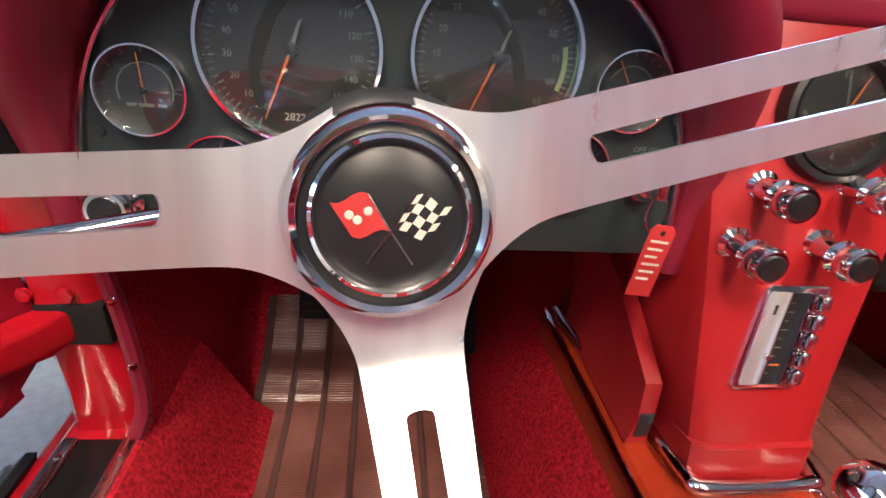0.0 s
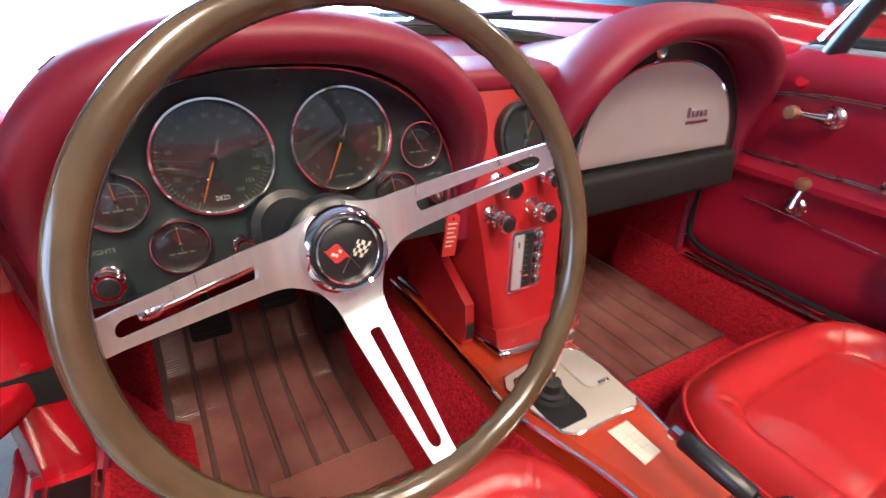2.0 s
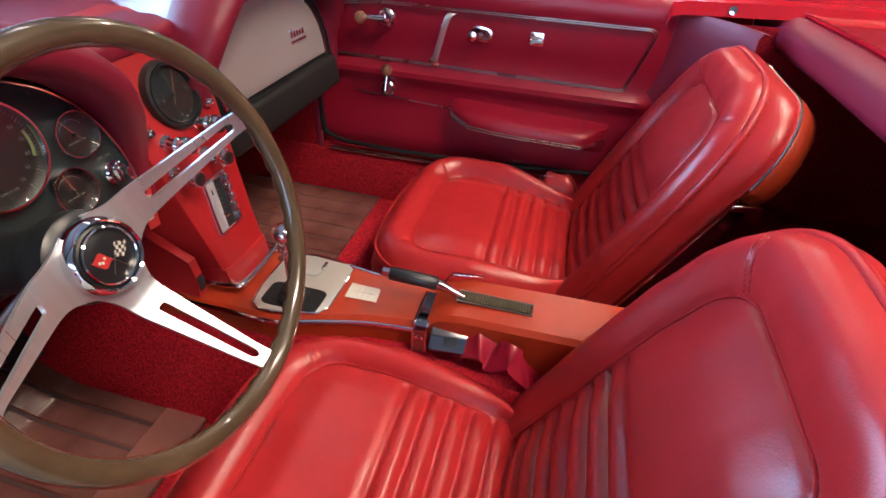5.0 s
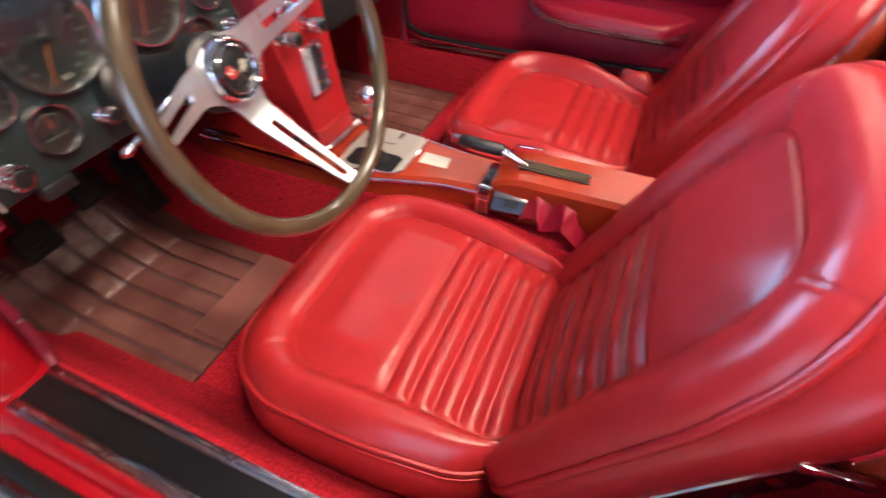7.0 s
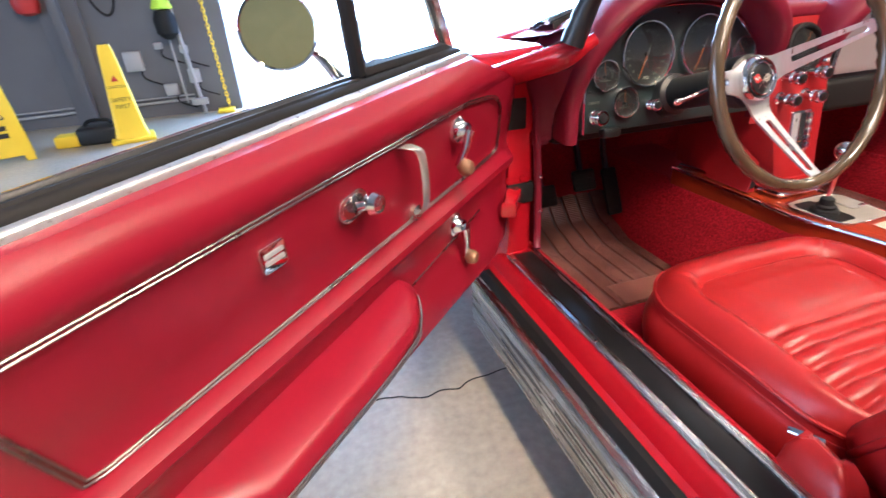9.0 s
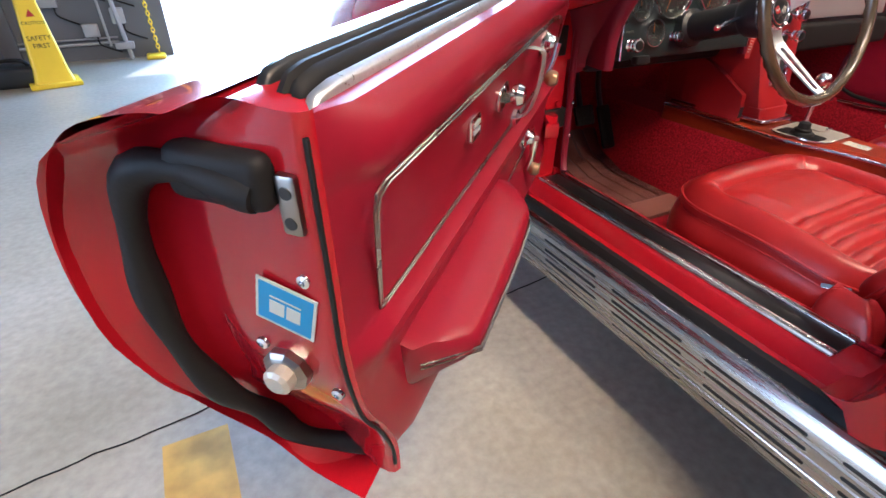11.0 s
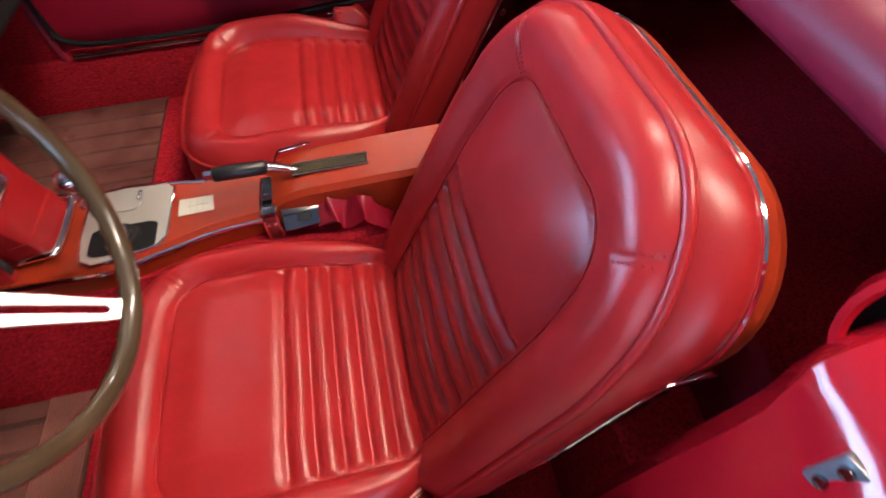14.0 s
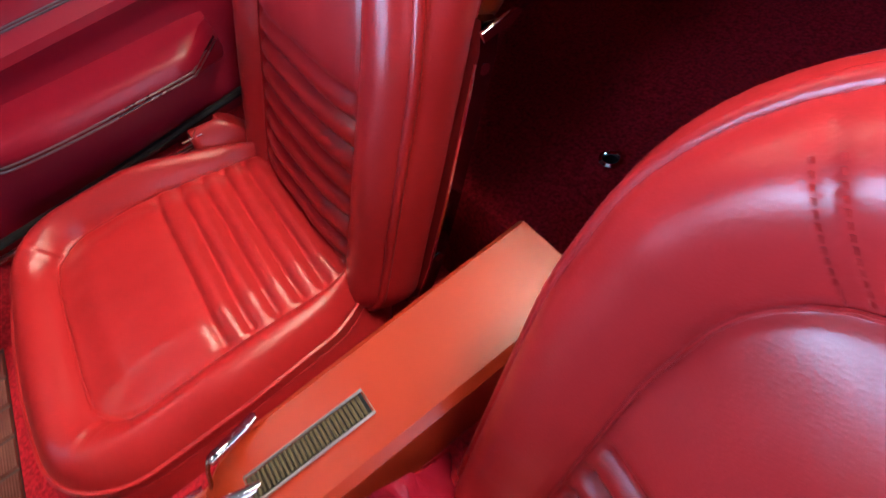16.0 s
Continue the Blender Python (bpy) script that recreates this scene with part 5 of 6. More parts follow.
# ---- doors ----
def car_door(name, label, m, s):
    """A door in its own frame: x back from the hinge, y inwards (times s), z up; x is 0.2 less than the way along."""
    t = thing(name, label, "car door", m, "car doors")

    def P(a, w, z):
        return Vector((a - 0.2, s * w, z))

    def fore(z):
        return 0.265 + 0.16 * min(1, max(0, (z - 0.775 - up) / 0.06))

    up = 0.0 if s > 0 else 0.013
    rear = lambda z: 1.185 - 0.065 * sm(0.62, 0.42, z)
    # inner skin: rows by height, with the padded roll, the flat field, the ridge and the hollow below
    def pw(z):
        # the padded field leans inwards towards its top
        return -0.012 + 0.185 * (z - 0.645)
    prof = [(0.834 + up, -0.024), (0.841 + up, -0.014), (0.84 + up, 0.0), (0.829 + up, 0.012), (0.812 + up * 0.6, 0.019), (0.797 + up * 0.3, 0.018), (0.79, 0.0145), (0.785, 0.0125), (0.78, pw(0.78)), (0.7, pw(0.7)), (0.65, pw(0.65)), (0.638, -0.007), (0.626, 0.004), (0.614, 0.004), (0.598, -0.008), (0.56, -0.014), (0.5, -0.008), (0.46, 0.0), (0.43, -0.004), (0.41 if s > 0 else 0.36, -0.03)]
    loops = []
    for z, w in prof:
        a0, a1 = fore(z) + (0.035 if z < 0.5 else 0), rear(z)
        row = []
        for i in range(41):
            f = i / 40
            a = a0 + (a1 - a0) * f
            zz = max(z, 0.45 * sm(0.42, 0.34, a)) if s > 0 else z
            ww = w
            if i == 0:
                ww = min(w, -0.02)
            if f > 0.94:
                ww = w + (-0.014 - w) * sm(0.94, 1.0, f) if w > -0.014 else w
            row.append(P(a, ww, zz))
        loops.append(row)
    part("inner_panel", rings(loops, closed=False), PANEL, t, "red vinyl door panel", local=True, angle=35)
    # outer skin
    loops = []
    for z, w in ((0.849, -0.078), (0.845, -0.11), (0.828, -0.165), (0.79, -0.205), (0.72, -0.235), (0.62, -0.23), (0.52, -0.2), (0.44, -0.155), (0.4, -0.105), (0.38, -0.04)):
        a1 = rear(z) + 0.04
        f0 = fore(z) - 0.02
        loops.append([P(f0 + (a1 - f0) * i / 20, w + 0.02 * (1 - math.sin(math.pi * min(1, 0.25 + 0.75 * i / 20))) * 0.4, max(z, 0.47 * sm(0.46, 0.34, f0 + (a1 - f0) * i / 20)) if s > 0 else z) for i in range(21)])
    part("outer_skin", rings(smooth_rows(loops, 4), closed=False), PAINT, t, "glossy red outer skin", local=True)
    # end face towards the rear, with its rubber seal
    zs = [0.845, 0.8, 0.72, 0.64, 0.56, 0.5, 0.44, 0.39]
    wo = [-0.1, -0.2, -0.235, -0.232, -0.212, -0.187, -0.155, -0.085]
    part("end_face", rings(smooth_rows([[P(rear(z) - 0.004, -0.006, z), P(rear(z) + 0.003, -0.01, z), P(rear(z) + 0.005, -0.018, z), P(rear(z) + 0.004, -0.03, z), P(rear(z) + 0.002, w * 0.45, z), P(rear(z) - 0.005, w * 0.55, z), P(rear(z) - 0.008, w * 0.62, z), P(rear(z) - 0.002, w * 0.75, z), P(rear(z) + 0.012, w * 0.88, z), P(rear(z) + 0.034, w * 0.98, z), P(rear(z) + 0.038, w, z)] for z, w in zip(zs, wo)], 4), closed=False), PAINT, t, "glossy red door end", local=True, angle=60)
    seal = [P(rear(z) + 0.014, w * 0.76, z - 0.015) for z, w in list(zip(zs, wo))[1:-1]]
    seal = [P(rear(0.8) + 0.012, -0.045, 0.79), P(rear(0.8) + 0.012, -0.1, 0.8)] + seal + [P(rear(0.43) - 0.02, -0.04, 0.4)]
    part("rubber_seal", tube(smooth_path(seal, 6), [0.0125 + 0.002 * math.sin(0.7 * k) for k in range((len(seal) - 1) * 6 + 1)], 12), BLACKM, t, "black rubber seal", local=True)
    part("front_face", rings([[P(fore(z), -0.02, max(z, 0.47)), P(fore(z) - 0.02, w, max(z, 0.47))] for z, w in zip(zs[:-2], wo)], closed=False), PAINT, t, local=True)
    part("seal_corner", box(P(rear(0.8), 0, 0).x - 0.004, P(rear(0.8), 0, 0).x + 0.02, min(s * -0.035, s * -0.115), max(s * -0.035, s * -0.115), 0.778, 0.818, 0.01, 3), BLACKM, t, "black rubber corner", local=True)
    part("top_cap", rings([[P(x, w, z) for w, z in ((-0.012, 0.828 + up), (-0.024, 0.84 + up), (-0.06, 0.846 + up), (-0.1, 0.845 + up), (-0.16, 0.828 + up))] for x in (1.13, 1.15, 1.17, 1.183)], closed=False), PAINT, t, local=True)
    # belt rail and glass slot
    def rail(sec, a0, a1, name, material, label=""):
        part(name, rings([[P(a, w, z + up - d) for w, z in sec] for a, d in ((a0, 0.004), (a0 + 0.02, 0), (a1 - 0.03, 0), (a1 - 0.01, 0.003), (a1, 0.012))]), material, t, label, local=True, angle=50)
    rail([(-0.0165, 0.836), (-0.017, 0.8445), (-0.019, 0.8475), (-0.0245, 0.8485), (-0.027, 0.846), (-0.0275, 0.836)], 0.42, 1.165, "belt_chrome", ALU, "bright belt trim")
    rail([(-0.028, 0.836), (-0.0282, 0.848), (-0.031, 0.8535), (-0.0365, 0.8555), (-0.0385, 0.852), (-0.041, 0.852), (-0.0435, 0.8565), (-0.0475, 0.8565), (-0.049, 0.84)], 0.425, 1.158, "glass_seal", BLACKM, "black glass wiper strip")
    rail([(-0.05, 0.83), (-0.05, 0.842), (-0.056, 0.842), (-0.056, 0.83)], 0.43, 1.15, "glass_slot", BLACK)
    rail([(-0.057, 0.83), (-0.0575, 0.854), (-0.0605, 0.8575), (-0.0665, 0.8565), (-0.0695, 0.83)], 0.425, 1.155, "outer_belt_chrome", BLACK)
    # vent window frame
    vf = [P(0.44, -0.05, 0.853 + up), P(0.67, -0.05, 0.858 + up), P(0.695, -0.045, 1.12), P(0.59, -0.045, 1.13)]
    frame = part("vent_frame", tube([vf[1], vf[2]], 0.011, 8), BLACKM, t, "dark vent window frame", local=True)
    part("frame_base", tube([vf[0], vf[1]], 0.012, 8), BLACKM, frame, local=True)
    part("frame_front", tube([vf[0], vf[3], vf[2]], 0.012, 8), CHROME, frame, local=True)
    g = part("vent_glass", rings([[vf[0], vf[1], vf[2], vf[3]], [v + Vector((0, s * -0.003, 0)) for v in vf]]), GLASS, frame, "clear vent glass", local=True)
    g.visible_shadow = False
    # bead round the field
    def B(a, z):
        return P(a, pw(z) + 0.0035, z)
    bead = [B(0.50, 0.787), B(0.40, 0.772), B(0.36, 0.74), B(0.347, 0.68), B(0.36, 0.654), B(0.5, 0.65)]
    loop = smooth_path(bead, 5) + [B(1.108, 0.643), B(1.123, 0.647)] + [B(1.157, 0.768), B(1.157, 0.782), B(1.145, 0.788)]
    if s < 0:
        loop = [Vector((min(p.x, 0.9) if p.x < 0.6 else p.x - 0.03, p.y, p.z)) for p in loop]
    c = P(0.76, pw(0.715) + 0.0035, 0.715)
    for d in (0.0, 0.007):
        part("trim_bead", tube([Vector((c.x + (p.x - c.x) * (1 - d * 1.5), p.y, c.z + (p.z - c.z) * (1 - d * 8))) for p in loop], 0.0014, 6, True), TRIM, t, "bright double trim bead", local=True)
    # fittings
    out = Vector((0, s, 0))
    def rosette(a, z, r, nm="escutcheon", parent=t):
        return part(nm, lathe([(r, 0), (r * 0.95, 0.006), (r * 0.6, 0.012), (r * 0.5, 0.02), (0.0005, 0.022)], frame_m(P(a, pw(z) if z > 0.62 else -0.013, z), (1, 0, 0), tuple(out)), 24), CHROME, parent, local=True)
    def crank(a, z, da, dz, nm):
        k = rosette(a, z, 0.0215, nm)
        w = pw(z) if z > 0.62 else -0.013
        tip = P(a + da, w + 0.012, z + dz)
        part("arm", tube([P(a, w + 0.022, z), P(a + da * 0.5, w + 0.02, z + dz * 0.5), tip], [0.0095, 0.0062, 0.0068], 10), CHROME, k, local=True)
        part("knob", lathe([(0.006, 0), (0.0125, 0.006), (0.0135, 0.014), (0.01, 0.022), (0.0005, 0.024)], frame_m(tip, (1, 0, 0), tuple(out)), 20), KNOB, k, "brownish metal crank knob", local=True)
        return k
    crank(0.527, 0.752, 0.02 if s > 0 else -0.06, -0.052 if s > 0 else -0.002, "vent_crank")
    crank(0.517, 0.578, -0.018 if s > 0 else 0.005, -0.07 if s > 0 else 0.05, "window_crank")
    # pull handle: a flat strap on two feet
    path = smooth_path([(0.684, 0.0, 0.776), (0.684, 0.016, 0.777), (0.676, 0.027, 0.766), (0.662, 0.03, 0.72), (0.65, 0.026, 0.682), (0.643, 0.016, 0.664), (0.641, 0.0, 0.658)], 6)
    strap = []
    for k, p in enumerate(path):
        hw = 0.0105 - 0.0035 * math.sin(math.pi * k / (len(path) - 1))
        strap.append([P(p.x + x, pw(p.z) + p.y + y, p.z) for x, y in ((-hw, -0.002), (-hw * 0.6, 0.0022), (hw * 0.6, 0.0022), (hw, -0.002), (0, -0.0035))])
    pull = part("pull_handle", rings(strap), SILVER, t, "satin metal pull handle", local=True, angle=60)
    part("handle_foot", lathe([(0.013, 0), (0.012, 0.008), (0.004, 0.013)], frame_m(P(0.641, pw(0.66), 0.66), (1, 0, 0), tuple(out)), 16), CHROME, pull, local=True)
    # lock lever in an oblong cup
    w = pw(0.737)
    fw = 0.0 if s > 0 else 0.034
    lk = part("lock_plate", plate([(0.017 * math.cos(q) + math.copysign(0.009, math.cos(q)), 0.0165 * math.sin(q)) for q in (2 * math.pi * (i + 0.5) / 28 for i in range(28))], 0.0, 0.005, frame_m(P(0.787 - fw, w, 0.738), (1, 0, -0.12), tuple(out)), 0.0015), CHROME, t, local=True)
    part("cup_floor", plate([(0.012 * math.cos(q) + math.copysign(0.008, math.cos(q)), 0.0115 * math.sin(q)) for q in (2 * math.pi * (i + 0.5) / 24 for i in range(24))], 0.005, 0.0056, frame_m(P(0.787 - fw, w, 0.738), (1, 0, -0.12), tuple(out))), DARKCHROME, lk, local=True)
    part("lock_lever", tube([P(0.79 - fw, w + 0.008, 0.737), P(0.771 - fw, w + 0.016, 0.736)], [0.007, 0.006], 10), CHROME, lk, local=True)
    part("lever_knob", lathe([(0.005, -0.008), (0.012, -0.004), (0.0145, 0.004), (0.011, 0.012), (0.0005, 0.015)], frame_m(P(0.769 - fw, w + 0.016, 0.736), (1, 0, 0), tuple(out)), 20), CHROME, lk, local=True)
    # emblem
    em = part("door_emblem", plate(round_rect(0.0165, 0.0145, 0.005, 4), 0, 0.006, frame_m(P(0.913 - fw, pw(0.741), 0.741), (1, 0, 0), tuple(out)), 0.0015), CHROME, t, "small chrome emblem", local=True)
    for dz in (-0.007, 0.001):
        part("emblem_band", box(-0.012, 0.012, dz, dz + 0.0045, 0.006, 0.0072, m=frame_m(P(0.913 - fw, pw(0.741), 0.741), (1, 0, 0), tuple(out))), GREYBOX, em, smooth=False, local=True)
    # armrest
    loops = []
    for a, w, zt, zb in ((0.688, 0.0, 0.556, 0.545), (0.692, 0.016, 0.561, 0.54), (0.71, 0.032, 0.564, 0.534), (0.735, 0.046, 0.564, 0.527), (0.757, 0.054, 0.563, 0.522), (0.85, 0.057, 0.558, 0.516), (0.98, 0.057, 0.553, 0.514), (1.05, 0.057, 0.551, 0.514), (1.07, 0.056, 0.549, 0.514), (1.077, 0.05, 0.548, 0.515), (1.08, 0.0, 0.547, 0.518)):
        sl = 0.052 * sm(0.95, 1.07, a) / 0.057
        loops.append([P(a, -0.015, zt + 0.012), P(a - sl * w * 0.3, w * 0.3, zt + 0.008), P(a - sl * w * 0.85, w * 0.85, zt), P(a - sl * w, w, zt - 0.008), P(a - sl * w, w, zb + 0.006), P(a - sl * w * 0.85, w * 0.85, zb), P(a, -0.015, zb - 0.03)])
    arm = part("armrest", rings(loops), PANEL, t, "padded red armrest", local=True, angle=50)
    for dz in (0.0, 0.006):
        bl = [P(0.692, 0.018, 0.546), P(0.71, 0.034, 0.539), P(0.735, 0.048, 0.532), P(0.757, 0.056, 0.527), P(0.85, 0.059, 0.521), P(0.98, 0.059, 0.519), P(1.015, 0.059, 0.519), P(1.025, 0.054, 0.519), P(1.075, 0.006, 0.523)]
        part("arm_bead", tube([p + Vector((0, 0, dz)) for p in smooth_path(bl, 5)], 0.0016, 6), TRIM, arm, local=True)
    part("lower_bead", tube([P(0.42, -0.01, 0.562), P(0.69, -0.004, 0.548)], 0.0015, 6), TRIM, t, local=True)
    # latch and sticker on the end
    e = rear(0.6)
    ms = frame_m(P(e + 0.008, -0.05, 0.69), (0, -s, 0.25), (1, 0, 0))
    st = part("sticker", plate([(-0.026, -0.022), (0.026, -0.022), (0.026, 0.022), (-0.026, 0.022)], 0.0, 0.0012, ms), PAPER, t, "square blue and white sticker", local=True)
    part("sticker_field", plate([(-0.0235, -0.0195), (0.0235, -0.0195), (0.0235, 0.0195), (-0.0235, 0.0195)], 0.0012, 0.0016, ms), BLUE, st, smooth=False, local=True)
    for x0, x1, y0, y1 in ((-0.0135, -0.0015, -0.004, 0.0095), (0.0005, 0.0135, -0.004, 0.0095), (-0.0135, 0.0135, -0.0085, -0.007)):
        part("sticker_mark", box(x0, x1, y0, y1, 0.0016, 0.002, m=ms), PAPER, st, smooth=False, local=True)
    lat = part("latch", lathe([(0.022, 0), (0.022, 0.01), (0.018, 0.013), (0.01, 0.016), (0.0005, 0.016)], frame_m(P(rear(0.63), -0.064, 0.618), (0, 1, 0), (1, 0, 0)), 9), TRIM, t, "steel door latch", local=True, smooth=False)
    part("latch_rotor", lathe([(0.013, 0.012), (0.013, 0.024), (0.009, 0.027), (0.0005, 0.027)], frame_m(P(rear(0.63), -0.062, 0.62), (0, 1, 0), (1, 0, 0)), 12), GREYPL, lat, local=True, smooth=False)
    part("striker_wedge", box(rear(0.75) - 0.2, rear(0.75) - 0.19, min(s * -0.018, s * -0.034), max(s * -0.018, s * -0.034), 0.762, 0.806, 0.003), TRIM, t, "drilled steel alignment plate", local=True)
    for z in (0.772, 0.794):
        part("plate_hole", lathe([(0.0048, 0.0002), (0.0045, 0.0012), (0.0004, 0.0012)], frame_m(P(rear(0.75) + 0.0095, -0.026, z), (0, 1, 0), (1, 0, 0)), 14), BLACK, t, local=True)
    # thin black tube stands in for the shade in the panel gap
    part("panel_gap_shade", tube(smooth_path([P(rear(z) + 0.0035, -0.0085, z) for z in (0.83, 0.78, 0.72, 0.64, 0.56, 0.5, 0.44, 0.41)], 4), 0.0022, 6), BLACKM, t, local=True)
    for w, z in ((-0.03, 0.72), (-0.085, 0.64), (-0.02, 0.6), (-0.07, 0.79)):
        part("screw", lathe([(0.0062, 0), (0.0055, 0.003), (0.0025, 0.0042), (0.0022, 0.002), (0.0005, 0.002)], frame_m(P(rear(z) + 0.003, w, z), (0, 1, 0), (1, 0, 0)), 12), CHROME, t, local=True)
    return t


def doors():
    d, n = Vector((-0.745, -0.667, 0)), Vector((0.667, -0.745, 0))
    o = d * 0.2 + n * -0.685
    m = Matrix(((d.x, n.x, 0, o.x), (d.y, n.y, 0, o.y), (0, 0, 1, 0), (0, 0, 0, 1)))
    m = m @ Matrix.Translation((0, 0, 0.664)) @ pose(0, 0, 0, 0, 2.6, 0) @ Matrix.Translation((0, 0, -0.7))
    car_door("driver_door", "open red car door with padded vinyl panel and chrome handles", m, 1)
    m = Matrix(((0, 1, 0, 0.592), (-1, 0, 0, 0.47), (0, 0, 1, 0), (0, 0, 0, 1)))
    car_door("passenger_door", "closed red car door with padded vinyl panel and chrome handles", m, -1)
    # outside mirror on the open door
    c = Vector((-1.079, 0.185, 0.853))
    t = thing("door_mirror", "round chrome door mirror on the open door", "mirror", Matrix.Translation(c))
    face = (Vector((-1.1, -0.6, 0.9)) - c).normalized()
    mm = frame_m(tuple(c), (1, 0, 0), tuple(face))
    part("shell", lathe([(0.002, -0.04), (0.028, -0.036), (0.046, -0.02), (0.0515, 0.0), (0.0505, 0.004), (0.0475, 0.002)], mm, 40, cap=False), CHROME, t)
    part("yellow_reflection_mirror", lathe([(0.0485, 0.0), (0.0005, 0.0015)], mm, 40), MIRROR, t)
    part("stalk", tube([tuple(c + Vector((0.03, 0.02, -0.015))), tuple(c + Vector((0.06, 0.015, -0.05))), tuple(c + Vector((0.085, 0.0, -0.085)))], [0.006, 0.008, 0.013]), DARKCHROME, t)


# ---- body shell ----
def body_shell():
    # carpeted floor
    solid("floor_pan", box(-0.6, 0.6, -1.5, 0.62, 0.14, 0.2), CARPET, "red loop carpet on the car floor", "carpet", "structure")
    solid("passenger_floor", box(0.1, 0.555, 0.0, 0.66, 0.19, 0.268), CARPET, "red loop carpet on the passenger floor", "carpet", "structure")
    def toe(y, z):
        return [(x, y, z) for x in (-0.62, -0.3, 0.0, 0.3, 0.62)]
    solid("toe_board", rings([toe(0.5, 0.198), toe(0.62, 0.23), toe(0.75, 0.36), toe(0.8, 0.5), toe(0.8, 0.72)], closed=False), CARPET, "red carpeted toe board under the dashboard", "carpet", "structure")
    solid("transmission_tunnel", rings([[(-0.19, y, 0.19), (-0.15, y, 0.33), (-0.11, y, 0.4), (0.07, y, 0.4), (0.1, y, 0.33), (0.14, y, 0.19)] for y in (0.78, 0.4, 0.0, -0.5)]), CARPET, "red carpeted transmission tunnel", "carpet", "structure")
    # carpeted step behind the seats
    solid("rear_step", rings([[(x, y, z) for x in (-0.6, -0.3, 0, 0.3, 0.6)] for y, z in ((-0.5, 0.2), (-0.53, 0.36), (-0.55, 0.395), (-0.58, 0.4), (-1.3, 0.42), (-1.35, 0.8))], closed=False), CARPET, "dark red carpet in the luggage space behind the seats", "carpet", "structure")
    t = thing("carpet_grommet", "small chrome ring set in the rear carpet", "grommet", Matrix.Translation((0.08, -0.712, 0.4)))
    part("ring", lathe([(0.016, 0.0), (0.0155, 0.006), (0.011, 0.008), (0.009, 0.003)], Matrix.Translation((0.08, -0.712, 0.402)), 24, cap=False), CHROME, t)
    part("plug", lathe([(0.01, 0.003), (0.0005, 0.002)], Matrix.Translation((0.08, -0.712, 0.402)), 16), BLACK, t)
    # sills on both sides
    for s in (-1, 1):
        def S(y, pts):
            return [(s * x, y, z) for x, z in pts]
        pr = [(0.545, 0.2), (0.575, 0.3), (0.593, 0.338), (0.6, 0.342), (0.668, 0.342), (0.676, 0.336), (0.69, 0.314), (0.706, 0.309), (0.713, 0.302), (0.716, 0.28), (0.7, 0.22), (0.64, 0.2), (0.5, 0.14)]
        solid("door_sill", rings([S(0.47, pr), S(-0.45, pr)]), PAINT, "glossy red painted door sill", "sill", "structure")
        ca = [(0.55, 0.19), (0.556, 0.28), (0.564, 0.36), (0.575, 0.388), (0.59, 0.396), (0.604, 0.4), (0.63, 0.35)] if s > 0 else [(0.48, 0.2), (0.52, 0.235), (0.548, 0.29), (0.572, 0.335), (0.585, 0.3475), (0.593, 0.347), (0.594, 0.33)]
        solid("sill_carpet", rings([S(y, ca) for y in (0.5, -0.6 if s > 0 else -0.39)], closed=False), CARPET, "red carpet edge along the sill", "carpet", "structure")
        if s > 0:
            solid("door_seal", tube(smooth_path([(0.588, 0.336, 0.66), (0.588, 0.342, 0.54), (0.586, 0.335, 0.45), (0.584, 0.31, 0.428), (0.582, 0.25, 0.417), (0.582, 0.08, 0.414), (0.582, -0.1, 0.42), (0.582, -0.4, 0.436)], 6), 0.0065, 8), BLACKM, "black rubber seal along the closed door", "seal", "structure")
            solid("sill_strip", box(0.566, 0.578, -0.3, 0.32, 0.396, 0.402, 0.002), ROCKER, "polished strip along the sill", "trim", "structure")
            continue
        t = thing("sill_plate", "black sill plate with polished aluminium edges", "sill plate", Matrix.Translation((s * 0.63, 0, 0.34)), "sill plates")
        part("insert", box(min(s * 0.6065, s * 0.651), max(s * 0.6065, s * 0.651), -0.358, 0.335, 0.342, 0.3455, 0.001), SILLBLACK, t, "glossy black insert")
        for x0, x1 in ((0.592, 0.6065), (0.651, 0.667)):
            part("edge_strip", box(min(s * x0, s * x1), max(s * x0, s * x1), -0.359, 0.335, 0.342, 0.349, 0.002), ROCKER, t, "polished aluminium strip")
        for y in (0.31, 0.16, 0.0, -0.16, -0.345):
            for x in (0.599, 0.659):
                part("screw", lathe([(0.004, 0), (0.003, 0.0016), (0.0004, 0.002)], Matrix.Translation((s * x, y, 0.349)), 10), CHROME, t)
        # black gap strip and slotted rocker cover
        solid("sill_rubber", rings([S(0.345, [(0.706, 0.316), (0.718, 0.315), (0.727, 0.306), (0.73, 0.296), (0.718, 0.285)]), S(-0.75, [(0.706, 0.316), (0.718, 0.315), (0.727, 0.306), (0.73, 0.296), (0.718, 0.285)])]), BLACKM, "black rubber strip along the sill", "strip", "structure")
        t = thing("rocker_cover", "polished slotted rocker cover under the door", "rocker cover", Matrix.Translation((s * 0.78, 0, 0.2)), "rocker covers")
        rc = [(0.718, 0.297), (0.728, 0.302), (0.736, 0.302), (0.7435, 0.298), (0.748, 0.291), (0.7495, 0.287), (0.748, 0.285), (0.7505, 0.279), (0.7508, 0.262), (0.7492, 0.26), (0.7508, 0.258), (0.751, 0.24), (0.7495, 0.238), (0.751, 0.236), (0.75, 0.212), (0.7485, 0.21), (0.7495, 0.208), (0.747, 0.186), (0.742, 0.174), (0.732, 0.168), (0.716, 0.17), (0.71, 0.2)]
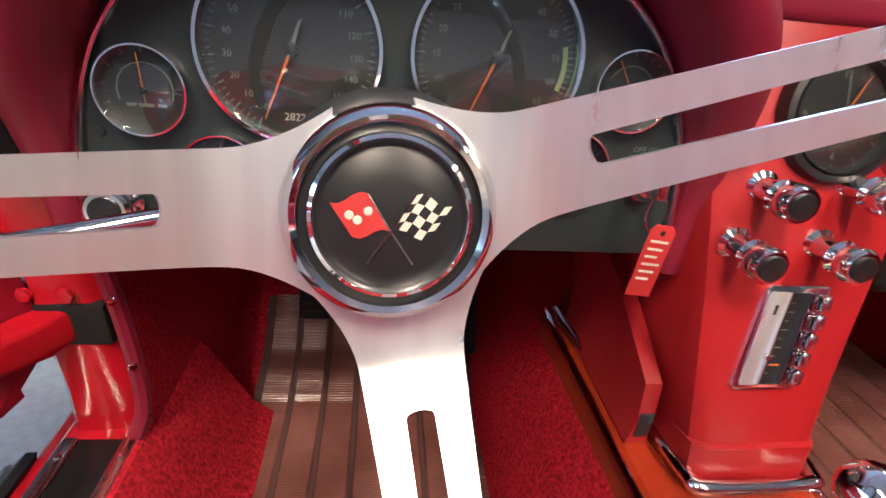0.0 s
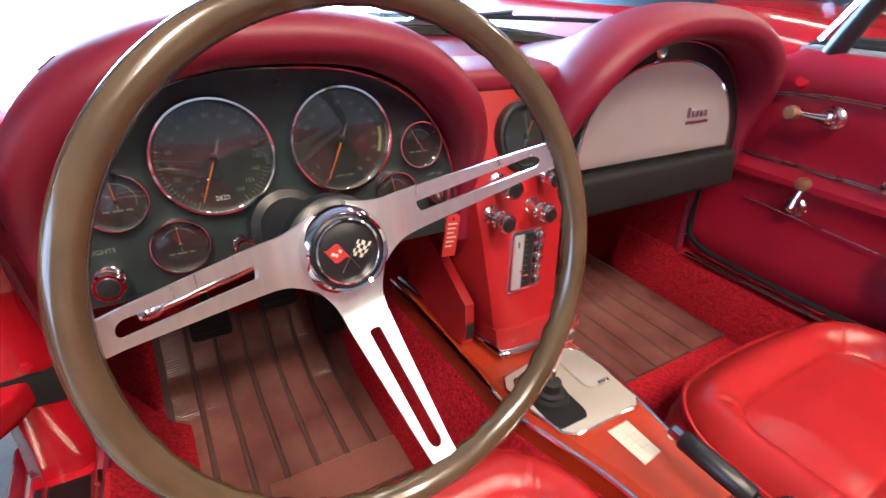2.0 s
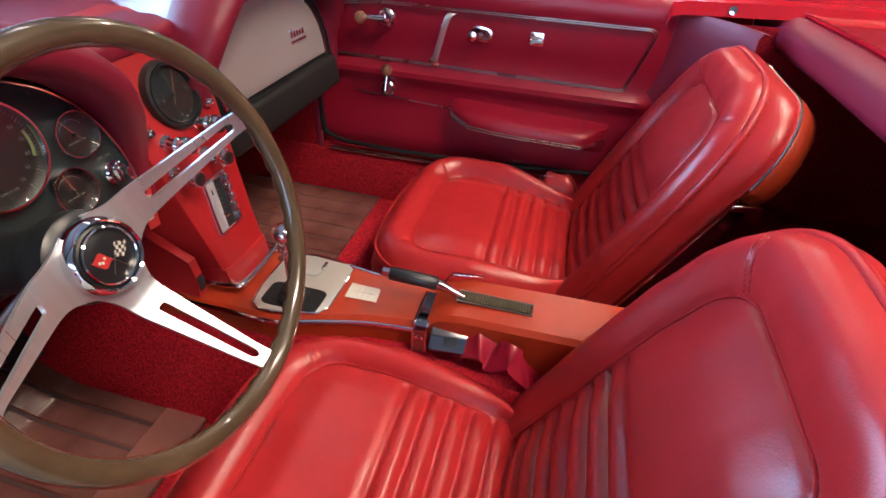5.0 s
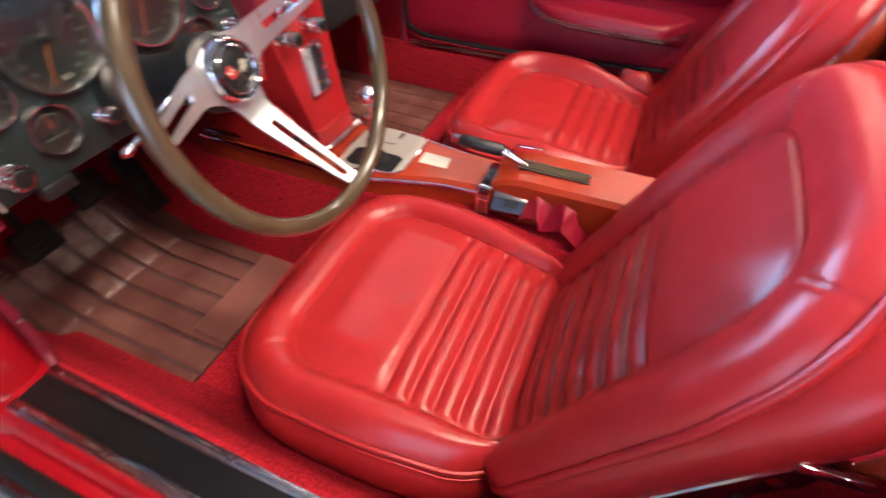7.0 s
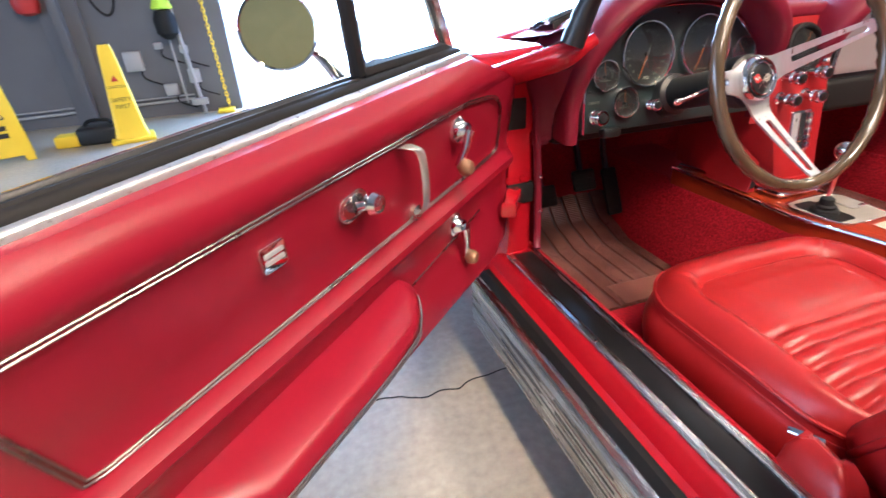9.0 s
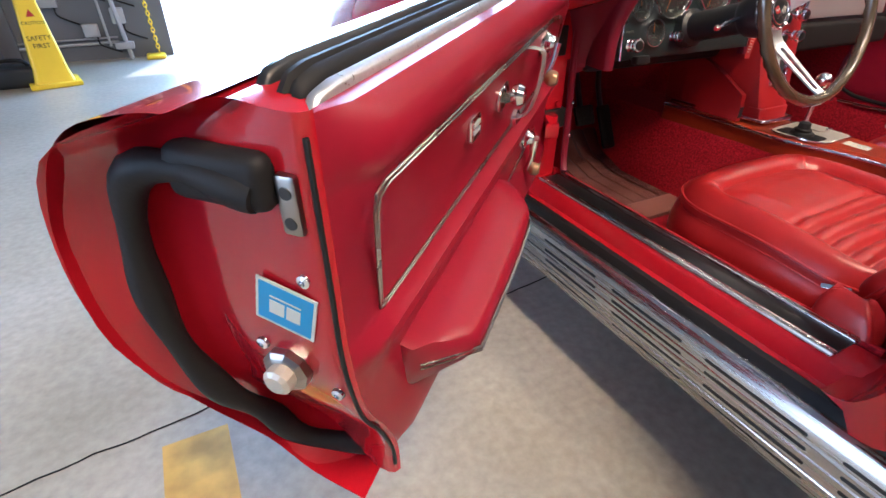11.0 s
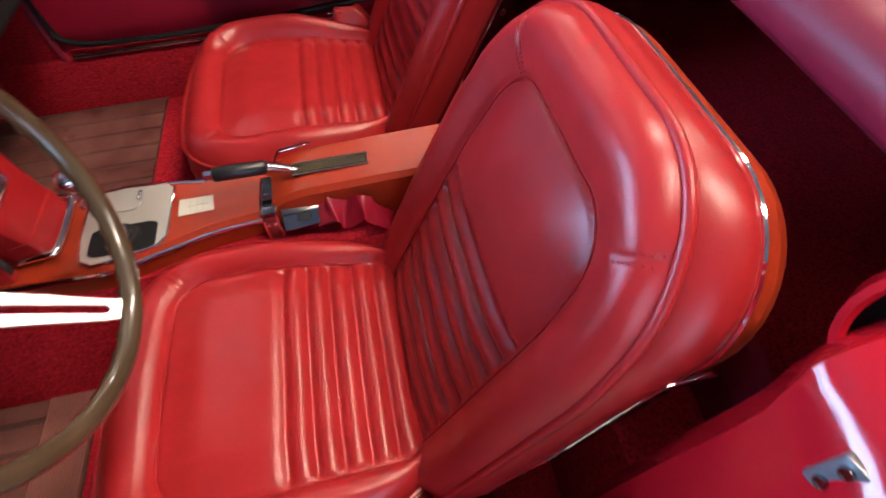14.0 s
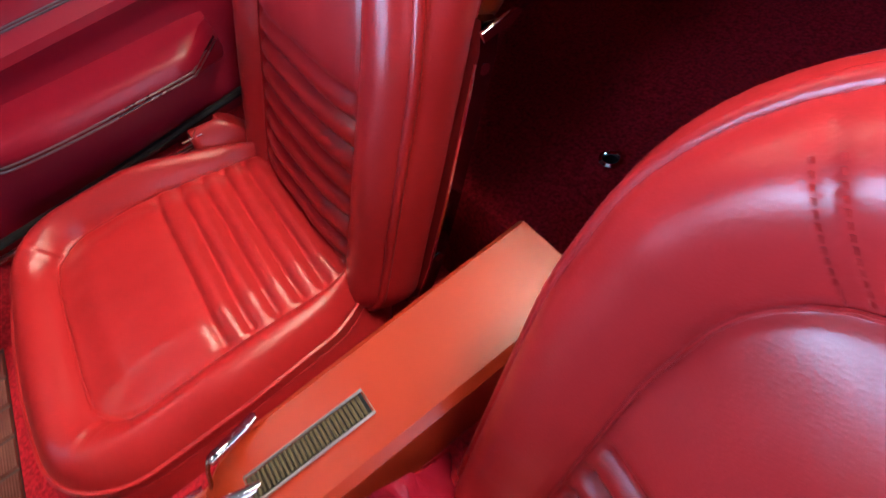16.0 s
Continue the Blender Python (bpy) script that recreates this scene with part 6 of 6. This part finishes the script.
        part("cover", rings([S(0.34, rc), S(-0.75, rc)]), ROCKER, t, angle=25)
        for k in range(5):
            for j, (x, z, h) in enumerate(((0.7506, 0.271, 0.003), (0.7508, 0.248, 0.003), (0.7505, 0.224, 0.003), (0.7482, 0.197, 0.0016))):
                y = 0.092 + 0.011 - k * 0.212 - 0.006 * j
                part("slot", plate(round_rect(0.083, h, h * 0.95, 4), -0.004, 0.0006, frame_m((s * x, y, z), (0, 1, 0), (s, 0, 0.02 if j < 3 else -0.1))), BLACK, t)
    # front pillars and kick panels
    for s in (-1, 1):
        pil = [(0.592, 0.37), (0.612, 0.352), (0.655, 0.35), (0.672, 0.37), (0.676, 0.42), (0.66, 0.62), (0.592, 0.62)]
        solid("front_pillar", rings([[(s * (x + (g if x > 0.65 else 0)), y, z) for x, y in pil] for z, g in ((0.2, 0.012), (0.4, 0.0), (0.55, 0.004), (0.64, 0.03), (0.73, 0.035))]), PAINT, "glossy red door pillar", "pillar", "structure")
        solid("kick_panel", rings([[(s * 0.582, y, z) for y in (0.352, 0.5, 0.8)] for z in (0.2, 0.4, 0.66)], closed=False), CARPET, "red carpeted kick panel", "panel", "structure")
        solid("door_jamb_welt", tube(smooth_path([(s * 0.593, 0.33, 0.352), (s * 0.586, 0.345, 0.375), (s * 0.584, 0.35, 0.42), (s * 0.588, 0.352, 0.52), (s * 0.6, 0.346, 0.64), (s * 0.604, 0.34, 0.73)], 6), 0.0085, 8), DASH, "dark red vinyl welt round the door opening", "trim", "structure")
        for z in (0.37, 0.44, 0.52):
            solid("welt_screw", lathe([(0.005, 0), (0.004, 0.003), (0.0005, 0.004)], frame_m((s * (0.582 + 0.04 * max(0, z - 0.42)), 0.342, z), (0, 0, 1), (-s * 0.6, -1, 0)), 12), CHROME, "small chrome trim screw", "screw", "structure")
        solid("jamb_trim", rings([[(s * x, y, z) for x, y in ((0.606, 0.352), (0.6, 0.342), (0.575, 0.34), (0.54, 0.345))] for z in (0.6, 0.66, 0.72, 0.735)], closed=False), DASH, "dark red vinyl trim between dashboard and door pillar", "trim", "structure")
        for y, z, h in ((0.375, 0.66, 0.032), (0.375, 0.486, 0.024)):
            t = thing("hinge_bracket", "door hinge bracket over a black block for the recess's shade", "bracket", Matrix.Translation((s * 0.68, y, z)), "hinge brackets")
            xo, xi = (0.702, 0.622) if z > 0.6 else (0.662, 0.598)
            # black block, slightly proud, stands in for the shade in the hinge recess
            part("pocket_shade", box(min(s * xi, s * xo), max(s * xi, s * xo), y - 0.0275, y + 0.045, z - h, z + h, 0.004), BLACKM, t)
            if s < 0:
                v = (Vector((-0.69, 0.3, z)) - Vector((-0.64, 0.4, z))).normalized()
                ma = frame_m((-0.632, 0.375, z + 0.004), tuple(v), (0, 0, 1))
                if z > 0.6:
                    part("check_strap", tube([(-0.655, 0.372, z + 0.004), (-0.7, 0.35, z + 0.002), (-0.76, 0.3, z)], 0.006, 8), TRIM, t, "steel check strap")
                    continue
                arm = part("arm", plate([(0.015, -0.017), (0.05, -0.017), (0.115, -0.026), (0.115, 0.004), (0.05, 0.014), (0.015, 0.014)], -0.022, 0.014, ma, 0.007), PAINT, t)
                part("pin", lathe([(0.007, -0.034), (0.007, 0.034), (0.004, 0.037)], ma @ Matrix.Translation((0.0, 0, 0)), 12), STEEL, arm)
            for dx in (-0.018, 0.018):
                part("bolt", lathe([(0.008, 0), (0.007, 0.004), (0.0005, 0.005)], frame_m((s * (0.645 + dx), y - 0.0265, z + h + 0.012), (1, 0, 0), (0, -1, 0)), 6), PAINT, t)
        # windscreen pillar
        solid("windscreen_pillar", tube(smooth_path([(s * 0.62, 0.205, 0.8), (s * 0.604, 0.19, 0.86), (s * 0.58, 0.12, 1.0), (s * 0.556, 0.02, 1.2)], 5), [0.02, 0.02, 0.02, 0.019, 0.019, 0.018, 0.017, 0.017, 0.017, 0.017, 0.017, 0.017, 0.017, 0.017, 0.017, 0.017], 12), BLACK, "dark metal windscreen pillar", "pillar", "structure")
        solid("cowl_end", rings([[(s * x, y, z) for x, z in ((0.575, 0.62), (0.565, 0.72), (0.59, 0.735), (0.65, 0.735), (0.676, 0.72), (0.67, 0.62))] for y in (0.35, 0.38, 0.7)]), PAINT, "glossy red body under the windscreen corner", "body", "structure")
        lip = smooth_path([(s * 0.7, 0.42, 0.722), (s * 0.69, 0.375, 0.73), (s * 0.676, 0.335, 0.741), (s * 0.65, 0.28, 0.76), (s * 0.62, 0.232, 0.779), (s * 0.596, 0.215, 0.793), (s * 0.572, 0.21, 0.805)], 6)
        solid("cowl_lip", tube(lip, [0.012 + 0.012 * sm(0, 8, k) - 0.013 * sm(22, 36, k) for k in range(len(lip))], 14), PAINT, "glossy red rounded lip under the windscreen pillar", "body", "structure")
        strip = [[p + Vector((s * x, y, z)) for x, y, z in ((0.002, -0.004, 0.0175), (0.001, -0.004, 0.0215), (0.012, 0.006, 0.021), (0.013, 0.007, 0.017))] for p in lip[9:34]]
        solid("pillar_seal", rings(strip), BLACKM, "black rubber strip at the foot of the windscreen pillar", "seal", "structure")
        solid("cowl_side", rings([[(s * x, y, z) for x, y, z in ((0.69, 0.4, 0.73), (0.672, 0.34, 0.745), (0.64, 0.27, 0.765), (0.6, 0.215, 0.79))], [(s * x, y, z) for x, y, z in ((0.65, 0.4, 0.725), (0.63, 0.345, 0.735), (0.61, 0.29, 0.75), (0.585, 0.24, 0.77))], [(s * x, y, z) for x, y, z in ((0.615, 0.39, 0.66), (0.606, 0.352, 0.66), (0.598, 0.33, 0.66), (0.575, 0.32, 0.66))], [(s * x, y, z) for x, y, z in ((0.612, 0.39, 0.59), (0.602, 0.356, 0.588), (0.596, 0.345, 0.588), (0.57, 0.345, 0.59))]], closed=False), DASH, "dark red trim between dashboard and door pillar", "trim", "structure")
        # rear quarter
        q = []
        for y, xi, xo, z in ((-0.385, 0.6, 0.735, 0.337), (-0.425, 0.578, 0.75, 0.36), (-0.46, 0.562, 0.775, 0.45), (-0.485, 0.562, 0.8, 0.6), (-0.503, 0.566, 0.815, 0.72), (-0.514, 0.562, 0.815, 0.765), (-0.53, 0.558, 0.81, 0.788), (-0.55, 0.558, 0.8, 0.803), (-0.564, 0.56, 0.79, 0.81), (-0.58, 0.566, 0.785, 0.809), (-0.592, 0.572, 0.785, 0.796), (-0.598, 0.576, 0.785, 0.76), (-0.6, 0.58, 0.785, 0.72)):
            lift = 0.012 * sm(0.34, 0.5, z) * sm(0.79, 0.74, z)
            q.append([(s * (xi - 0.02), y - 0.045, z - 0.03), (s * (xi - 0.008), y - lift - 0.014, z - 0.008), (s * xi, y - lift - 0.002, z), (s * (xi + 0.01), y - lift, z), (s * (xi + 0.048), y - 0.002, z), (s * (xi + 0.06), y, z), (s * (xi + (xo - xi) * 0.7), y - 0.002, z), (s * xo, y, z), (s * (xo + 0.02 * sm(0.34, 0.6, z)), y - 0.012 - 0.02 * sm(0.6, 0.34, z), z - 0.008), (s * (xo + 0.04 * sm(0.34, 0.6, z)), y - 0.05, z - 0.035)])
        if s < 0:
            solid("rear_quarter", rings(smooth_rows(q, 4), closed=False), PAINT, "glossy red rear quarter with door jamb", "body", "structure")
        else:
            qt = [[(0.565, y, z - 0.03), (0.575, y, z - 0.006), (0.6, y, z), (0.68, y, z + 0.008), (0.78, y, z - 0.012), (0.82, y, z - 0.06), (0.83, y, z - 0.12)] for y, z in ((-0.465, 0.83), (-0.47, 0.848), (-0.49, 0.853), (-0.7, 0.862), (-1.2, 0.872), (-2.2, 0.82))]
            solid("rear_quarter", rings(qt, closed=False), PAINT, "glossy red rear quarter behind the closed door", "body", "structure")
            solid("quarter_screw", lathe([(0.009, 0), (0.008, 0.003), (0.003, 0.004), (0.0005, 0.002)], frame_m((0.568, -0.58, 0.838), (0, 1, 0), (-1, 0, 0.35)), 16), CHROME, "small chrome finishing screw", "screw", "structure")
        solid("outer_quarter", rings([[(s * x * k, y, z) for y, k in ((-0.66, 1.0), (-1.2, 1.02), (-1.7, 0.98), (-2.05, 0.88), (-2.2, 0.72), (-2.25, 0.0))] for x, z in ((0.78, 0.16), (0.82, 0.45), (0.82, 0.66), (0.805, 0.76))], closed=False), PAINT, "glossy red outer body side", "body", "structure")
        solid("inner_quarter", rings([[(s * x, y, z) for y in (-0.6, -0.7, -1.3)] for x, z in ((0.6, 0.2), (0.59, 0.4), (0.57, 0.6), (0.545, 0.82))], closed=False), CARPET, "dark red carpeted inner quarter", "panel", "structure")
        solid("front_wing", rings([[(s * 0.8, y, 0.16), (s * 0.86, y, 0.5 - d), (s * 0.85, y, 0.66 - d), (s * 0.815, y, 0.735 - d), (s * 0.6, y, 0.762 - d)] for y, d in ((0.56, 0.0), (0.8, 0.0), (1.2, 0.02))] + [[(s * 0.8 * k, y, 0.16 + e), (s * 0.86 * k, y, 0.5 - d), (s * 0.85 * k, y, 0.66 - d), (s * 0.815 * k, y, 0.735 - d), (s * 0.6 * k, y, 0.762 - d)] for y, d, k, e in ((1.6, 0.06, 0.98, 0.0), (2.0, 0.14, 0.93, 0.02), (2.25, 0.22, 0.84, 0.08), (2.36, 0.3, 0.7, 0.16), (2.38, 0.34, 0.0, 0.2))], closed=False), PAINT, "glossy red front wing", "body", "structure")
        solid("cowl_top", rings([[(s * 0.56, y, z + 0.01), (s * 0.66, y, z + 0.004), (s * 0.76, y, z), (s * 0.8, y, z - 0.012)] for y, z in ((0.372, 0.69), (0.378, 0.735), (0.386, 0.757), (0.402, 0.767), (0.43, 0.77), (0.56, 0.766), (0.8, 0.762))], closed=False), PAINT, "glossy red panel in front of the door opening", "body", "structure")
        tr = [(0.604, -0.446), (0.601, -0.465), (0.588, -0.495), (0.56, -0.535), (0.51, -0.58), (0.45, -0.61)] if s > 0 else [(0.575, -0.53), (0.565, -0.575), (0.545, -0.6), (0.5, -0.62), (0.44, -0.625)]
        zt = 0.825 if s > 0 else 0.6
        cols = smooth_path([(s * x, y, 0) for x, y in tr], 5)
        solid("quarter_trim", rings([[Vector((p.x, p.y - d, z)) for p in cols] for z, d in ((0.3, 0.05), (0.5, 0.03), (zt - 0.05, 0.004), (zt - 0.012, 0.0), (zt, 0.006), (zt - 0.002, 0.02))], closed=False), DASH, "dark red padded trim behind the door", "panel", "structure")
        if s > 0:
            continue
        # added black sheet that makes the cavity behind the lip look dark
        solid("well_shade", box(min(s * 0.57, s * 0.79), max(s * 0.57, s * 0.79), -1.2, -0.6, 0.7, 0.715, 0.004), BLACKM, "matt black sheet standing in for shade in the soft top well", "lining", "structure")
        ring = frame_m((s * 0.572, -0.592, 0.79), (1, 0, 0), (s * 0.5, 0.75, 0.45))
        solid("top_well_rim", lathe([(0.046, -0.03), (0.05, 0.0), (0.046, 0.004), (0.042, 0.0), (0.04, -0.03)], ring, 28, cap=False), PAINT, "red painted rim round the soft top well", "rim", "structure")
        # black disc paints the shade inside the rim
        solid("top_well", lathe([(0.041, -0.026), (0.0005, -0.028)], ring, 24), BLACKM, "black disc for the shade inside the soft top well", "opening", "structure")
    # jamb hardware on the driver side
    t = thing("door_striker", "chromed door striker on the red jamb", "striker", Matrix.Translation((-0.665, -0.5, 0.64)))
    ms = frame_m((-0.66, -0.482, 0.6), (1, 0, 0), (0, 1, 0.2)) @ Matrix.Diagonal((1.15, 1.15, 1.1, 1))
    part("body", plate([(0.008, -0.036), (0.018, -0.02), (0.02, 0.0), (0.014, 0.016), (0.004, 0.027), (-0.012, 0.031), (-0.045, 0.026), (-0.055, 0.016), (-0.055, 0.009), (-0.03, 0.009), (-0.03, 0.004), (-0.002, 0.004), (-0.002, -0.009), (-0.022, -0.009), (-0.022, -0.012), (-0.055, -0.012), (-0.055, -0.022), (-0.045, -0.032), (-0.015, -0.039)], -0.034, 0.0, ms, 0.003), STEEL, t)
    # black insert added so that the striker's slot looks dark inside
    part("slot_shade", plate([(-0.001, 0.005), (-0.05, 0.01), (-0.05, -0.013), (-0.001, -0.01)], -0.033, -0.016, ms), BLACKM, t)
    for x, y in ((-0.006, 0.018), (-0.002, -0.024)):
        part("bolt", lathe([(0.0065, 0), (0.0055, 0.003), (0.003, 0.0035), (0.0005, 0.002)], ms @ Matrix.Translation((x, y, 0)), 14), CHROME, t)
    t = thing("jamb_plate", "grey steel plate with two screws on the jamb", "plate", Matrix.Translation((-0.64, -0.52, 0.765)))
    mp = frame_m((-0.606, -0.522, 0.764), (0.35, -0.35, 0.8), (-0.35, 1, 0.3)) @ pose(0, 0, 0, 0, 0, -19) @ Matrix.Diagonal((0.78, 0.78, 0.85, 1))
    part("body", plate(round_rect(0.019, 0.009, 0.003, 3), 0, 0.008, mp, 0.0015), STEEL, t)
    for x in (-0.01, 0.01):
        part("screw", lathe([(0.005, 0.008), (0.0045, 0.011), (0.0005, 0.0115)], mp @ Matrix.Translation((x, 0, 0)), 12), DARKCHROME, t)
    # rear deck
    def dk(y, z):
        return [(x, y, z - 0.02 * (x / 0.7) ** 2) for x in (-0.72, -0.55, -0.3, 0, 0.3, 0.55, 0.72)]
    solid("rear_deck", rings([dk(-0.71, 0.82), dk(-0.705, 0.84), dk(-0.715, 0.855), dk(-1.2, 0.872), dk(-1.8, 0.855), dk(-2.1, 0.835), dk(-2.2, 0.8)], closed=False), PAINT, "glossy red rear deck lid", "body", "structure")
    solid("deck_pad", rings([dk(-0.7, 0.785), dk(-0.68, 0.79), dk(-0.668, 0.805), dk(-0.668, 0.828), dk(-0.68, 0.845), dk(-0.7, 0.852), dk(-0.712, 0.85)], closed=False), DASH, "dark red padded roll on the deck edge", "pad", "structure")
    solid("deck_piping", tube(dk(-0.712, 0.856), 0.004, 6), PAINT, "red piping along the deck edge", "seal", "structure")
    # bonnet, windscreen and wipers
    def bn(y, z):
        return [(x, y - 0.12 * (x / 0.7) ** 2, z + 0.03 * math.exp(-(x / 0.22) ** 2) - 0.07 * (x / 0.7) ** 2) for x in (-0.74 + 1.48 * i / 24 for i in range(25))]
    solid("bonnet", rings([bn(0.78, 0.79), bn(0.8, 0.803), bn(1.1, 0.785), bn(1.5, 0.735), bn(2.0, 0.64), bn(2.25, 0.55), bn(2.36, 0.46)], closed=False), PAINT, "glossy red bonnet", "body", "structure")
    def ws(k, z, y, h=0.66):
        return [(x * k, y - 0.27 * (abs(x) / 0.66) ** 2.8, z - 0.2 * x * x) for x in (-h + 2 * h * i / 32 for i in range(33))]
    solid("windscreen_base", rings([ws(1, 0.84, 0.625, 0.47), ws(1, 0.853, 0.63, 0.47), ws(1, 0.853, 0.7, 0.47), ws(1, 0.825, 0.76, 0.47)], closed=False), BLACKM, "black windscreen seal and vent", "seal", "structure")
    solid("windscreen_trim", tube(ws(1, 0.856, 0.645, 0.48), 0.006, 8), CHROME, "bright windscreen moulding", "trim", "structure")
    g = solid("windscreen", rings([ws(1, 0.855, 0.66), ws(0.93, 1.05, 0.44), ws(0.86, 1.22, 0.3)], closed=False), GLASS, "clear curved windscreen glass", "windscreen", "structure")
    bpy.context.view_layer.objects.active = g
    sol = g.modifiers.new("thick", "SOLIDIFY")
    sol.thickness = 0.004
    g.visible_shadow = False
    solid("windscreen_header", tube(ws(0.86, 1.225, 0.29), 0.016, 10), PAINT, "red windscreen header rail", "rail", "structure")
    for x0, x1 in ((-0.38, 0.02), (0.06, 0.46)):
        t = thing("wiper", "slim chrome wiper resting on the windscreen", "wiper", Matrix.Translation((x0, 0.7, 0.88)), "wipers")
        yb = lambda x: 0.665 - 0.27 * (abs(x) / 0.66) ** 2.8
        part("arm", tube([(x0, 0.72, 0.857), ((x0 + x1) / 2, yb((x0 + x1) / 2) + 0.02, 0.878)], 0.005, 6), CHROME, t)
        part("blade", tube([(x0 + (x1 - x0) * k / 10, yb(x0 + (x1 - x0) * k / 10) + 0.008, 0.869) for k in range(1, 11)], 0.005, 6), BLACKM, t)
        part("pivot", lathe([(0.016, 0), (0.013, 0.012), (0.0005, 0.016)], Matrix.Translation((x0, 0.725, 0.847)), 16), CHROME, t)


def smooth_rows(rows, steps):
    cols = [smooth_path([r[i] for r in rows], steps) for i in range(len(rows[0]))]
    return [[c[k] for c in cols] for k in range(len(cols[0]))]


def floor_mats():
    for driver, x0, x1, y0 in ((True, -0.52, -0.17, 0.23), (False, 0.15, 0.545, 0.165)):
        t = thing("floor_mat", "ribbed brownish vinyl floor mat lying on the carpet", "floor mat", Matrix.Translation(((x0 + x1) / 2, 0.4, 0.2 if driver else 0.27)), "floor mats")
        path = [(y0, 0.203), (0.48, 0.203), (0.53, 0.21), (0.57, 0.222), (0.61, 0.233), (0.64, 0.256), (0.68, 0.297)] if driver else [(y0, 0.27), (0.45, 0.27), (0.58, 0.27), (0.63, 0.272), (0.66, 0.285), (0.69, 0.31)]
        n = 7
        w = (x1 - x0) / n
        pts = smooth_path([(0, y, z) for y, z in path], 6)
        part("mat_sheet", rings([[(x0 - 0.008, p.y, p.z), (x1 + 0.008, p.y, p.z), (x1 + 0.008, p.y, p.z + 0.003), (x0 - 0.008, p.y, p.z + 0.003)] for p in pts]), MATBASE, t, "dark red backing")
        for k in range(n):
            a, b = x0 + k * w + 0.0022, x0 + (k + 1) * w - 0.0022
            part("mat_panel", rings([[(a, p.y, p.z + 0.002), (b, p.y, p.z + 0.002), (b - 0.003, p.y, p.z + 0.007), (a + 0.003, p.y, p.z + 0.007)] for p in pts]), MATR, t)
        for k in range(18):
            p = pts[0].lerp(pts[6], 0.02 + 0.3 * k / 17) if driver else None
            if p:
                part("rib", tube([(x0 + 0.12, p.y, p.z + 0.008), (x1 - 0.01, p.y, p.z + 0.008)], 0.0017, 5), MATV, t)


def pedals():
    for nm, x, w, h, z in (("brake_pedal", -0.3, 0.036, 0.03, 0.38), ("clutch_pedal", -0.425, 0.036, 0.03, 0.35), ("accelerator_pedal", -0.2, 0.024, 0.07, 0.33)):
        t = thing(nm, "black rubber car pedal on a steel arm", "pedal", Matrix.Translation((x, 0.62, z)), "pedals")
        m = frame_m((x, 0.6, z), (1, 0, 0), (0, -1, 0.5))
        pad = part("pad", plate(round_rect(w, h, 0.008, 4), 0, 0.012, m, 0.003), BLACKM, t)
        for k in range(4):
            part("pad_rib", box(-w * 0.8, w * 0.8, -h * 0.7 + k * h * 0.42, -h * 0.7 + k * h * 0.42 + 0.004, 0.012, 0.0145, m=m), BLACKM, pad)
        part("arm", tube([(x, 0.61, z), (x, 0.66, z + 0.12), (x, 0.7, z + 0.35)], 0.009, 8), BLACK, t)


room()
safety_cone()
wet_floor_board()
wall_gear()
parked_car("parked_car", "glossy red sports car parked in the garage", PAINT, Matrix.Translation((2.95, 2.55, 0)) @ pose(0, 0, 0, 0, 0, 182))
parked_car("parked_car", "cream sports car with chrome bumpers parked in the garage", CREAM, Matrix.Translation((5.6, 2.6, 0)) @ pose(0, 0, 0, 0, 0, 184))
black = parked_car("parked_car", "black car with dark grille parked in the garage", BLACKCAR, Matrix.Translation((6.5, -2.45, 0)) @ pose(0, 0, 0, 0, 0, 90))
body_shell()
floor_mats()
pedals()
dashboard()
instrument_cluster()
glovebox()
centre_stack()
console()
seat_belts()
steering_column()
steering_wheel()
doors()
bucket_seat(0.0, 0.0, 0.0, 0.016, 0.0)
bucket_seat(0.64, -0.05, 0.008, 0.002, 0.02)
